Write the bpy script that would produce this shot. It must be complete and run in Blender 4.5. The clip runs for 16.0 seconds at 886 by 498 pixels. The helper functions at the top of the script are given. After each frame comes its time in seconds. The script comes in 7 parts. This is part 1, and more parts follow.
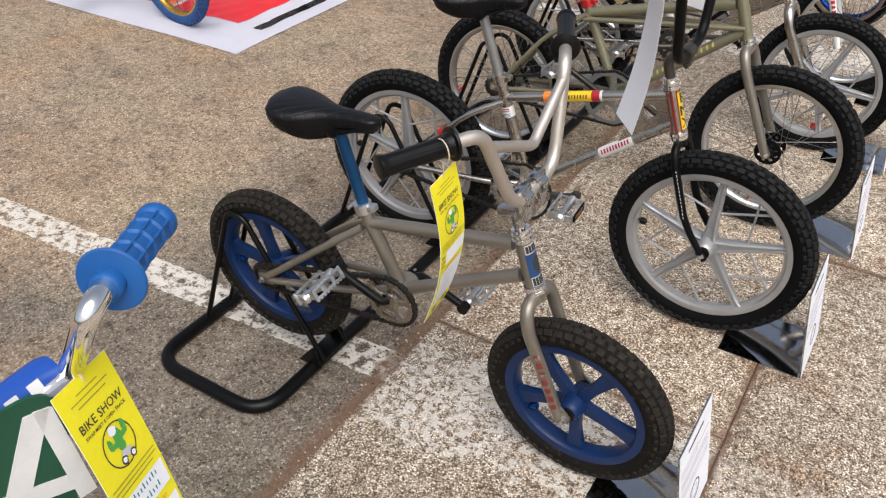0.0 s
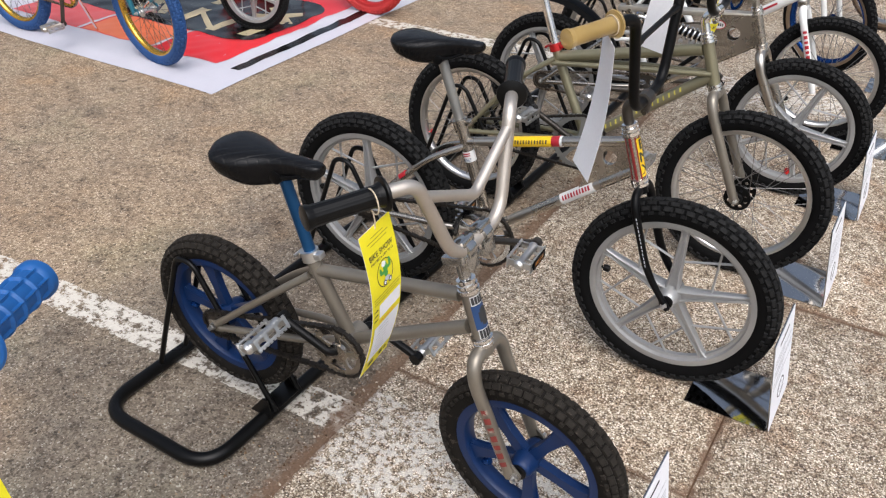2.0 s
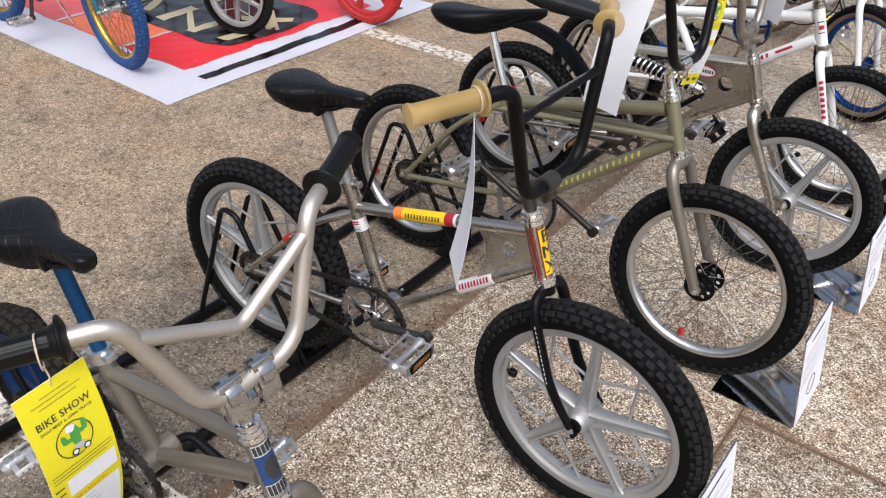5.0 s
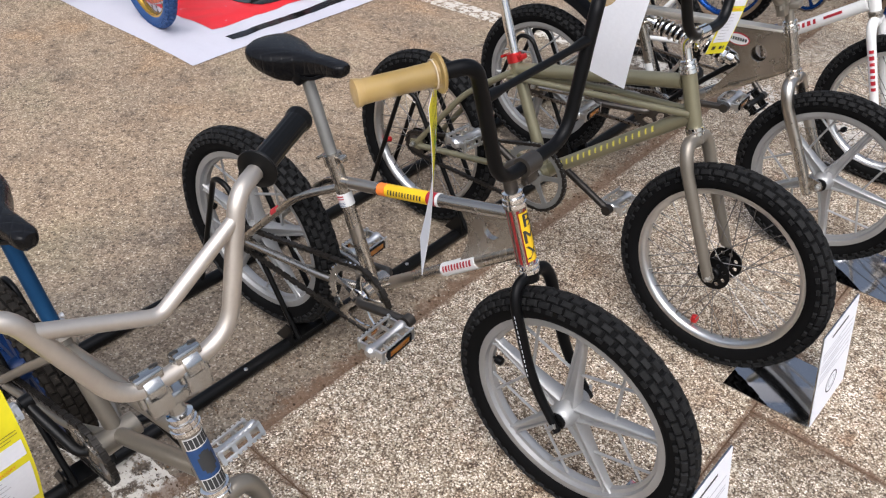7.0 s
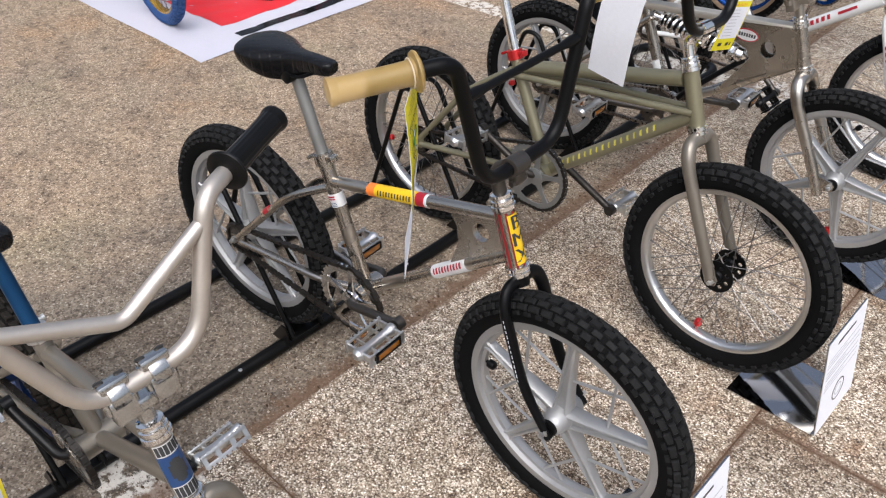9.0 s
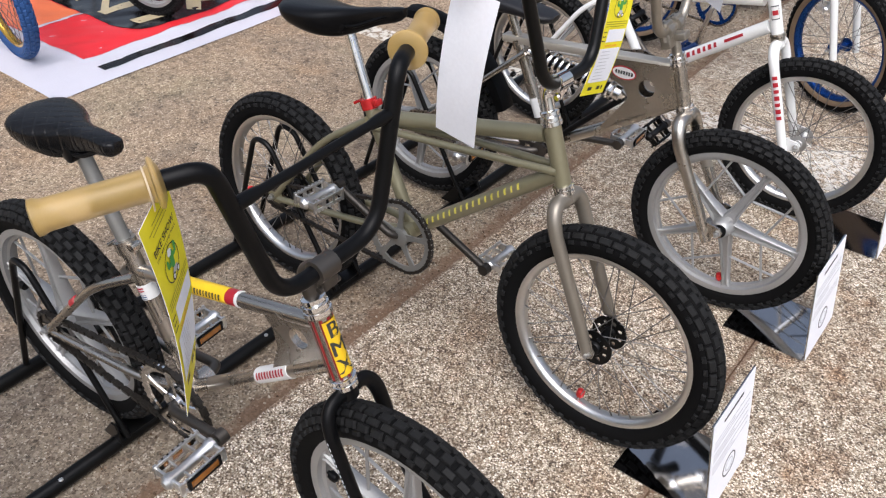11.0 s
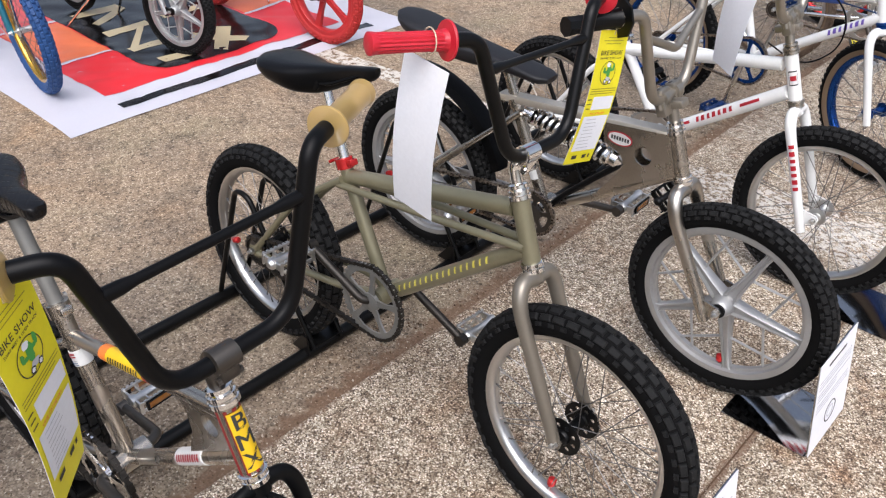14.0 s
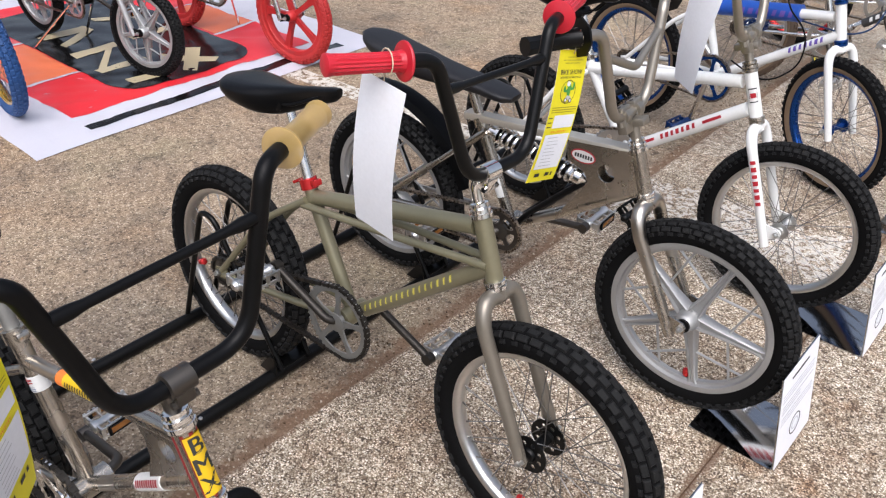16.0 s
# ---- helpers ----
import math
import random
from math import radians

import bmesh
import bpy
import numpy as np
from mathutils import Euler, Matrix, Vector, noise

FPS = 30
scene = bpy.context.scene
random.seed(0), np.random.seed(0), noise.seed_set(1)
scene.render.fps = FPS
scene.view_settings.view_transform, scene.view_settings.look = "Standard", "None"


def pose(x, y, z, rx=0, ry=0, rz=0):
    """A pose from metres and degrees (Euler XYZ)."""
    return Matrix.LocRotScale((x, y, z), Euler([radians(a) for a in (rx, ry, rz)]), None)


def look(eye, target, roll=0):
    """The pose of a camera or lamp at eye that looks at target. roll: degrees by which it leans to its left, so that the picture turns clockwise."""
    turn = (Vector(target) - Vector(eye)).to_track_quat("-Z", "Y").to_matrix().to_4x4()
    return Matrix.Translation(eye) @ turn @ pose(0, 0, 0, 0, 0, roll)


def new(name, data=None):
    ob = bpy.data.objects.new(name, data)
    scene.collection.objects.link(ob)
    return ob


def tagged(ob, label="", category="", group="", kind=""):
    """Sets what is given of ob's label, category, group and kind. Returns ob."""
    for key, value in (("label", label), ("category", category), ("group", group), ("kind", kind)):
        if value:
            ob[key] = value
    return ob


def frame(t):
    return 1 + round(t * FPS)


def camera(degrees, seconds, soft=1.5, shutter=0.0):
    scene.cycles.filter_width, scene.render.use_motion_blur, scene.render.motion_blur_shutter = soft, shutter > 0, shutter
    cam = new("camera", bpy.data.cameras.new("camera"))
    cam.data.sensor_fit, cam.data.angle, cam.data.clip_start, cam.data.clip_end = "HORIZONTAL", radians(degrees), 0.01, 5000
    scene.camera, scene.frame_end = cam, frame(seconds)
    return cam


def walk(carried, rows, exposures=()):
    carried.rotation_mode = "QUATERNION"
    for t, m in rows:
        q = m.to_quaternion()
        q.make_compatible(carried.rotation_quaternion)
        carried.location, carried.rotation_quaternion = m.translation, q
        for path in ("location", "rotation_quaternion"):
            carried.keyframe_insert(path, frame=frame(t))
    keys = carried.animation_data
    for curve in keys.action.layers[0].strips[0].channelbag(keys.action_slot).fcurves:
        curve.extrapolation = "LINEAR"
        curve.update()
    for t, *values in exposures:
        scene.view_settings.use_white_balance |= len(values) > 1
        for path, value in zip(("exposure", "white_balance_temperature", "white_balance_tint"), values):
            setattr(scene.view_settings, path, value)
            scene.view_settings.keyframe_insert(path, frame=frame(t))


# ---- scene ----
cam = camera(57.4, 16.0, soft=1.2)
PATH = [
    (0, (-0.0105, 0.083, 1.4217), (-0.9093, 1.5131, 0.1733), -0.2),
    (0.5, (-0.0032, 0.084, 1.4227), (-0.9041, 1.5131, 0.1754), -0.4),
    (1, (0.0095, 0.0914, 1.4227), (-0.8957, 1.5267, 0.1848), -0.4),
    (1.5, (0.0368, 0.126, 1.4154), (-0.8851, 1.5708, 0.2027), -0.1),
    (2, (0.042, 0.1775, 1.4133), (-0.8799, 1.658, 0.2436), 0.3),
    (2.5, (0.0063, 0.2667, 1.4007), (-0.8736, 1.7976, 0.2625), 0.6),
    (3, (-0.0242, 0.3444, 1.4018), (-0.8579, 1.9058, 0.273), 0.8),
    (3.5, (-0.0021, 0.4315, 1.3965), (-0.8295, 1.994, 0.2636), 1.5),
    (4, (0.0725, 0.5586, 1.3986), (-0.8379, 2.0633, 0.251), 2.1),
    (4.2, (0.104, 0.5985, 1.3986), (-0.8484, 2.0716, 0.2457), 2.2),
    (6.3, (0.1491, 0.8306, 1.3828), (-0.9209, 2.1441, 0.1418), 1.4),
    (6.5, (0.1638, 0.8526, 1.3828), (-0.9198, 2.142, 0.1292), 1.3),
    (7, (0.1796, 0.8704, 1.3776), (-0.9324, 2.121, 0.1081), 0.6),
    (7.5, (0.1922, 0.8789, 1.3734), (-0.9419, 2.1042, 0.0998), -0.0),
    (8, (0.2058, 0.8904, 1.3755), (-0.9429, 2.099, 0.0987), -0.2),
    (8.2, (0.2142, 0.8936, 1.3734), (-0.9429, 2.0979, 0.1008), -0.1),
    (10.3, (0.1543, 1.0846, 1.3639), (-0.9062, 2.3552, 0.0714), -1.3),
    (10.5, (0.1512, 1.1182, 1.3629), (-0.8851, 2.415, 0.0777), -1.0),
    (11, (0.168, 1.2317, 1.3608), (-0.862, 2.5494, 0.0914), 0.7),
    (11.5, (0.2048, 1.3419, 1.3671), (-0.8862, 2.6271, 0.1145), 1.9),
    (12, (0.2195, 1.3881, 1.366), (-0.9398, 2.6324, 0.1344), 1.3),
    (12.5, (0.2258, 1.3965, 1.366), (-0.9576, 2.625, 0.1407), 0.6),
    (13, (0.2195, 1.4154, 1.3639), (-0.9587, 2.6523, 0.1428), 0.5),
    (13.5, (0.2142, 1.4238, 1.366), (-0.9587, 2.6733, 0.1512), 0.6),
    (14, (0.2184, 1.4259, 1.3681), (-0.9482, 2.6943, 0.168), 0.7),
    (14.5, (0.2247, 1.4322, 1.3702), (-0.9377, 2.7174, 0.1837), 0.6),
    (15, (0.2321, 1.4396, 1.3702), (-0.9251, 2.7416, 0.1985), 0.6),
    (15.5, (0.2352, 1.4406, 1.3713), (-0.9124, 2.7594, 0.2069), 0.8),
    (16, (0.2384, 1.4427, 1.3713), (-0.9041, 2.7689, 0.21), 1.0),
]
walk(cam, [(t, look(eye, target, roll)) for t, eye, target, roll in PATH],
     exposures=[(0, 0.26, 6390, 10), (1.5, 0.25, 6290, 10), (3.5, 0.3, 6200, 10), (7, 0.32, 6160, 11), (11.5, 0.36, 6150, 11.5), (13, 0.39, 6150, 12), (16, 0.39, 6150, 12)])

# ---- light: a bright, even, overcast day ----
world = bpy.data.worlds.new("overcast_sky")
scene.world = world
world.use_nodes = True
wn, wl = world.node_tree.nodes, world.node_tree.links
sky = wn.new("ShaderNodeTexSky")
sky.sky_type = "NISHITA"
sky.sun_disc = False
sky.sun_elevation, sky.sun_rotation = radians(58), radians(140)
sky.air_density, sky.dust_density, sky.ozone_density = 1.0, 6.0, 1.0
wn["Background"].inputs["Strength"].default_value = 0.14
cloud = wn.new("ShaderNodeHueSaturation")
cloud.inputs["Saturation"].default_value = 0.6
wl.new(sky.outputs["Color"], cloud.inputs["Color"])
wl.new(cloud.outputs["Color"], wn["Background"].inputs["Color"])
sun_data = bpy.data.lights.new("sun", "SUN")
sun_data.energy, sun_data.angle, sun_data.color = 1.7, radians(70), (0.99, 0.98, 1.0)
sun = new("sun", sun_data)
sun.matrix_world = look((0, 0, 20), Vector((0, 0, 20)) - Vector((math.cos(radians(58)) * math.sin(radians(140)), math.cos(radians(58)) * math.cos(radians(140)), math.sin(radians(58)))))


# ---- materials ----
def material(name):
    m = bpy.data.materials.new(name)
    m.use_nodes = True
    return m, m.node_tree.nodes, m.node_tree.links, m.node_tree.nodes["Principled BSDF"]


def noise_tex(n, l, coord, scale, detail=4.0, rough=0.55):
    t = n.new("ShaderNodeTexNoise")
    t.inputs["Scale"].default_value, t.inputs["Detail"].default_value, t.inputs["Roughness"].default_value = scale, detail, rough
    l.new(coord, t.inputs["Vector"])
    return t.outputs["Fac"]


def ramp(n, l, fac, stops, mode="LINEAR"):
    r = n.new("ShaderNodeValToRGB")
    r.color_ramp.interpolation = mode
    e = r.color_ramp.elements
    while len(e) < len(stops):
        e.new(0.5)
    for k, (p, c) in zip(e, stops):
        k.position = p
        k.color = (*c, 1) if len(c) == 3 else c
    l.new(fac, r.inputs["Fac"])
    return r.outputs["Color"]


def mix(n, l, fac, a, b, mode="MIX"):
    x = n.new("ShaderNodeMix")
    x.data_type, x.blend_type = "RGBA", mode
    for k, v in ((0, fac), (6, a), (7, b)):
        if isinstance(v, (int, float)):
            x.inputs[k].default_value = v
        elif isinstance(v, tuple):
            x.inputs[k].default_value = (*v, 1)
        else:
            l.new(v, x.inputs[k])
    return x.outputs[2]


def maths(n, l, op, a, b=0.0, clamp=False):
    x = n.new("ShaderNodeMath")
    x.operation, x.use_clamp = op, clamp
    for k, v in ((0, a), (1, b)):
        if isinstance(v, (int, float)):
            x.inputs[k].default_value = v
        else:
            l.new(v, x.inputs[k])
    return x.outputs[0]


def bump(n, l, bsdf, height, strength, dist):
    b = n.new("ShaderNodeBump")
    b.inputs["Strength"].default_value, b.inputs["Distance"].default_value = strength, dist
    l.new(height, b.inputs["Height"])
    l.new(b.outputs["Normal"], bsdf.inputs["Normal"])


def surface(name, color, rough, metal=0.0, spec=0.5, wear=None, var=0.18, scale=9.0, fine=160.0, relief=0.15, coat=0.0, worn=0.62, rvar=0.12):
    """A coat of paint, metal, rubber or plastic with patchy tone, fine grain and worn spots."""
    m, n, l, b = material(name)
    co = n.new("ShaderNodeTexCoord").outputs["Object"]
    big, small = noise_tex(n, l, co, scale), noise_tex(n, l, co, fine, 3)
    dark, light = tuple(c * (1 - var) for c in color), tuple(min(1, c * (1 + var)) for c in color)
    c = mix(n, l, ramp(n, l, big, ((0.3, (0, 0, 0)), (0.7, (1, 1, 1)))), dark, light)
    c = mix(n, l, maths(n, l, "MULTIPLY", small, 0.5), c, tuple(x * 0.8 for x in color))
    if wear:
        spots = ramp(n, l, noise_tex(n, l, co, scale * 4, 8, 0.7), ((worn, (0, 0, 0)), (worn + 0.06, (1, 1, 1))))
        c = mix(n, l, spots, c, wear)
    l.new(c, b.inputs["Base Color"])
    l.new(maths(n, l, "ADD", rough - rvar / 2, maths(n, l, "MULTIPLY", big, rvar)), b.inputs["Roughness"])
    b.inputs["Metallic"].default_value = metal
    b.inputs["Specular IOR Level"].default_value = spec
    b.inputs["Coat Weight"].default_value = coat
    b.inputs["Coat Roughness"].default_value = 0.12
    if relief:
        bump(n, l, b, small, relief, 0.0006)
    return m


def paint_mask(n, l, co, centre, half, wear_lo, wear_hi, noise_scale, ragged=0.02):
    """Worn stripes of road paint that run along x at the given y centres."""
    sep = n.new("ShaderNodeSeparateXYZ")
    l.new(co, sep.inputs[0])
    total = None
    slope = maths(n, l, "MULTIPLY", maths(n, l, "ADD", sep.outputs["X"], 0.9), 0.055)
    for c in centre:
        d = maths(n, l, "ABSOLUTE", maths(n, l, "SUBTRACT", maths(n, l, "SUBTRACT", sep.outputs["Y"], slope), c))
        edge = maths(n, l, "ADD", d, maths(n, l, "MULTIPLY", noise_tex(n, l, co, 30 if ragged < 0.05 else 8, 8, 0.55 if ragged < 0.05 else 0.7), ragged))
        k = maths(n, l, "LESS_THAN", edge, half + ragged / 2)
        total = k if total is None else maths(n, l, "MAXIMUM", total, k)
    worn = ramp(n, l, noise_tex(n, l, co, noise_scale, 8, 0.72), ((wear_lo, (0, 0, 0)), (wear_hi, (1, 1, 1))))
    return maths(n, l, "MULTIPLY", total, worn)


def joint_dirt(n, l, co, axis, at, half):
    """Where soil has gathered along a straight joint."""
    sep = n.new("ShaderNodeSeparateXYZ")
    l.new(co, sep.inputs[0])
    d = maths(n, l, "ABSOLUTE", maths(n, l, "SUBTRACT", sep.outputs[axis], at))
    d = maths(n, l, "SUBTRACT", d, maths(n, l, "MULTIPLY", maths(n, l, "SUBTRACT", noise_tex(n, l, co, 26, 7, 0.7), 0.44), half * 4.5))
    return ramp(n, l, maths(n, l, "DIVIDE", d, half), ((0.2, (1, 1, 1)), (1.0, (0, 0, 0))))


def asphalt():
    m, n, l, b = material("worn_asphalt")
    co = n.new("ShaderNodeTexCoord").outputs["Object"]
    v = n.new("ShaderNodeTexVoronoi")
    v.inputs["Scale"].default_value = 250
    l.new(co, v.inputs["Vector"])
    hue = n.new("ShaderNodeSeparateColor")
    l.new(v.outputs["Color"], hue.inputs[0])
    grit = ramp(n, l, hue.outputs[0], ((0.0, (0.1, 0.072, 0.049)), (0.25, (0.178, 0.133, 0.093)), (0.7, (0.23, 0.175, 0.125)), (0.92, (0.31, 0.242, 0.178)), (1.0, (0.46, 0.39, 0.31))))
    # tones that drift from tan to red-brown and olive
    drift = ramp(n, l, noise_tex(n, l, co, 2.3, 5, 0.6), ((0.3, (1.16, 1.03, 0.88)), (0.42, (1.0, 0.97, 0.93)), (0.54, (1.1, 1.1, 1.08)), (0.7, (0.97, 1.03, 0.96))))
    c = mix(n, l, 1.0, mix(n, l, 1.0, grit, (1.17, 1.17, 1.17), "MULTIPLY"), drift, "MULTIPLY")
    v2 = n.new("ShaderNodeTexVoronoi")
    v2.inputs["Scale"].default_value = 75
    l.new(co, v2.inputs["Vector"])
    hue2 = n.new("ShaderNodeSeparateColor")
    l.new(v2.outputs["Color"], hue2.inputs[0])
    stones = maths(n, l, "MULTIPLY", maths(n, l, "GREATER_THAN", hue2.outputs[0], 0.82), maths(n, l, "LESS_THAN", v2.outputs["Distance"], 0.36))
    c = mix(n, l, maths(n, l, "MULTIPLY", stones, 0.5), c, (0.44, 0.35, 0.26))
    pits = maths(n, l, "MULTIPLY", maths(n, l, "LESS_THAN", hue2.outputs[0], 0.22), maths(n, l, "LESS_THAN", v2.outputs["Distance"], 0.4))
    c = mix(n, l, maths(n, l, "MULTIPLY", pits, 0.6), c, (0.06, 0.045, 0.03))
    # the strip where cars stand is greyer and dark with old oil
    sep = n.new("ShaderNodeSeparateXYZ")
    l.new(co, sep.inputs[0])
    strip = maths(n, l, "ADD", sep.outputs["X"], maths(n, l, "MULTIPLY", maths(n, l, "SUBTRACT", noise_tex(n, l, co, 1.6, 7, 0.62), 0.5), 2.2))
    strip = ramp(n, l, maths(n, l, "ADD", maths(n, l, "MULTIPLY", strip, 0.9), 2.0), ((0.2, (0, 0, 0)), (0.62, (1, 1, 1))))
    fade = ramp(n, l, maths(n, l, "MULTIPLY", maths(n, l, "ADD", sep.outputs["Y"], noise_tex(n, l, co, 2.4, 5)), 0.3), ((0.55, (1, 1, 1)), (0.8, (0.62, 0.62, 0.62))))
    strip = maths(n, l, "MULTIPLY", strip, fade)
    c = mix(n, l, maths(n, l, "MULTIPLY", strip, 0.85), c, mix(n, l, 1.0, c, (0.56, 0.63, 0.72), "MULTIPLY"))
    stain = ramp(n, l, noise_tex(n, l, co, 1.3, 6, 0.6), ((0.34, (0.72, 0.74, 0.78)), (0.46, (0.98, 0.98, 0.98)), (0.68, (1.12, 1.1, 1.06))))
    c = mix(n, l, 1.0, c, stain, "MULTIPLY")
    blot = ramp(n, l, noise_tex(n, l, co, 9, 6, 0.65), ((0.33, (0.6, 0.6, 0.6)), (0.46, (0.98, 0.98, 0.98)), (0.7, (1.14, 1.13, 1.1))))
    c = mix(n, l, 0.85, c, blot, "MULTIPLY")
    along_rack = n.new("ShaderNodeMapping")
    along_rack.inputs["Scale"].default_value = (3.4, 1.1, 1.0)
    along_rack.inputs["Rotation"].default_value = (0, 0, radians(28))
    l.new(co, along_rack.inputs["Vector"])
    oil = ramp(n, l, noise_tex(n, l, along_rack.outputs["Vector"], 1.5, 9, 0.68), ((0.55, (0, 0, 0)), (0.68, (1, 1, 1))))
    oil = maths(n, l, "MULTIPLY", maths(n, l, "MULTIPLY", oil, strip), 0.55)
    c = mix(n, l, oil, c, mix(n, l, 1.0, c, (0.5, 0.52, 0.56), "MULTIPLY"))
    clump = ramp(n, l, noise_tex(n, l, co, 34, 4, 0.6), ((0.34, (0.6, 0.58, 0.56)), (0.46, (1, 1, 1)), (0.66, (1.16, 1.16, 1.14))))
    c = mix(n, l, 0.9, c, clump, "MULTIPLY")
    crack = n.new("ShaderNodeTexVoronoi")
    crack.feature = "DISTANCE_TO_EDGE"
    crack.inputs["Scale"].default_value = 1.1
    warp = n.new("ShaderNodeVectorMath")
    warp.operation = "ADD"
    wob = n.new("ShaderNodeTexNoise")
    wob.inputs["Scale"].default_value, wob.inputs["Detail"].default_value = 5, 6
    l.new(co, wob.inputs["Vector"])
    l.new(co, warp.inputs[0])
    l.new(mix(n, l, 0.22, (0, 0, 0), wob.outputs["Color"]), warp.inputs[1])
    l.new(warp.outputs[0], crack.inputs["Vector"])
    line = maths(n, l, "MULTIPLY", maths(n, l, "LESS_THAN", crack.outputs["Distance"], 0.0013), maths(n, l, "GREATER_THAN", noise_tex(n, l, co, 2.1), 0.6))
    c = mix(n, l, maths(n, l, "MULTIPLY", line, 0.7), c, (0.05, 0.036, 0.025))
    paint = paint_mask(n, l, co, (1.228, 3.735), 0.052, 0.445, 0.52, 34)
    c = mix(n, l, maths(n, l, "MULTIPLY", paint, 0.92), c, mix(n, l, noise_tex(n, l, co, 120), (0.48, 0.44, 0.38), (0.72, 0.69, 0.62)))
    c = mix(n, l, maths(n, l, "MULTIPLY", joint_dirt(n, l, co, "X", -0.88, 0.034), 0.75), c, mix(n, l, noise_tex(n, l, co, 150), (0.07, 0.04, 0.025), (0.22, 0.13, 0.075)))
    l.new(c, b.inputs["Base Color"])
    b.inputs["Roughness"].default_value = 0.9
    b.inputs["Specular IOR Level"].default_value = 0.3
    h = maths(n, l, "SUBTRACT", maths(n, l, "ADD", hue.outputs[0], noise_tex(n, l, co, 90, 6)), maths(n, l, "ADD", maths(n, l, "MULTIPLY", line, 2.0), maths(n, l, "MULTIPLY", pits, 0.8)))
    bump(n, l, b, h, 0.55, 0.003)
    return m


def aggregate():
    m, n, l, b = material("exposed_aggregate_concrete")
    co = n.new("ShaderNodeTexCoord").outputs["Object"]
    v = n.new("ShaderNodeTexVoronoi")
    v.inputs["Scale"].default_value = 285
    l.new(co, v.inputs["Vector"])
    hue = n.new("ShaderNodeSeparateColor")
    l.new(v.outputs["Color"], hue.inputs[0])
    stone = ramp(n, l, hue.outputs[0], ((0.0, (0.06, 0.043, 0.031)), (0.18, (0.17, 0.128, 0.09)), (0.38, (0.31, 0.262, 0.2)), (0.62, (0.435, 0.385, 0.305)), (0.84, (0.64, 0.59, 0.5)), (1.0, (0.86, 0.83, 0.76))))
    rim = ramp(n, l, v.outputs["Distance"], ((0.38, (1, 1, 1)), (0.74, (0.43, 0.37, 0.31))))
    c = mix(n, l, 1.0, stone, rim, "MULTIPLY")
    # coarser stones among the fine ones
    v3 = n.new("ShaderNodeTexVoronoi")
    v3.inputs["Scale"].default_value = 150
    l.new(co, v3.inputs["Vector"])
    hue3 = n.new("ShaderNodeSeparateColor")
    l.new(v3.outputs["Color"], hue3.inputs[0])
    coarse = maths(n, l, "MULTIPLY", maths(n, l, "GREATER_THAN", hue3.outputs[1], 0.52), maths(n, l, "LESS_THAN", v3.outputs["Distance"], 0.42))
    tint = ramp(n, l, hue3.outputs[0], ((0.0, (0.055, 0.038, 0.027)), (0.3, (0.2, 0.14, 0.09)), (0.55, (0.38, 0.32, 0.25)), (0.8, (0.52, 0.465, 0.385)), (1.0, (0.72, 0.69, 0.62))))
    c = mix(n, l, maths(n, l, "MULTIPLY", coarse, 0.75), c, tint)
    mid = ramp(n, l, noise_tex(n, l, co, 38, 4, 0.6), ((0.34, (0.56, 0.51, 0.46)), (0.48, (1, 1, 1)), (0.66, (1.24, 1.24, 1.24))))
    c = mix(n, l, 0.9, c, mid, "MULTIPLY")
    big = ramp(n, l, noise_tex(n, l, co, 1.9, 5, 0.6), ((0.32, (0.86, 0.78, 0.7)), (0.48, (1.12, 1.09, 1.05)), (0.68, (1.35, 1.34, 1.33))))
    c = mix(n, l, 1.0, c, big, "MULTIPLY")
    rust = ramp(n, l, noise_tex(n, l, co, 5.5, 8, 0.72), ((0.51, (0, 0, 0)), (0.66, (1, 1, 1))))
    where_x = n.new("ShaderNodeSeparateXYZ")
    l.new(co, where_x.inputs[0])
    outside = ramp(n, l, maths(n, l, "ADD", where_x.outputs["X"], 0.6), ((0.44, (0.5, 0.5, 0.5)), (0.52, (0.85, 0.85, 0.85))))
    c = mix(n, l, maths(n, l, "MULTIPLY", rust, outside), c, mix(n, l, 1.0, c, (0.6, 0.42, 0.29), "MULTIPLY"))
    spots = ramp(n, l, noise_tex(n, l, co, 17, 7, 0.75), ((0.54, (0, 0, 0)), (0.64, (1, 1, 1))))
    c = mix(n, l, maths(n, l, "MULTIPLY", spots, 0.55), c, mix(n, l, 1.0, c, (0.56, 0.4, 0.29), "MULTIPLY"))
    paint = paint_mask(n, l, co, (1.2, 3.72), 0.14, 0.49, 0.53, 46, 0.3)
    far = n.new("ShaderNodeSeparateXYZ")
    l.new(co, far.inputs[0])
    trodden = ramp(n, l, maths(n, l, "ADD", far.outputs["X"], 1.0), ((0.8, (0.66, 0.66, 0.66)), (0.96, (0.18, 0.18, 0.18))))
    c = mix(n, l, maths(n, l, "MULTIPLY", paint, trodden), c, (0.74, 0.71, 0.65))
    side = n.new("ShaderNodeSeparateXYZ")
    l.new(co, side.inputs[0])
    inner = maths(n, l, "LESS_THAN", side.outputs["X"], -0.118)
    outer = maths(n, l, "GREATER_THAN", side.outputs["X"], -0.118)
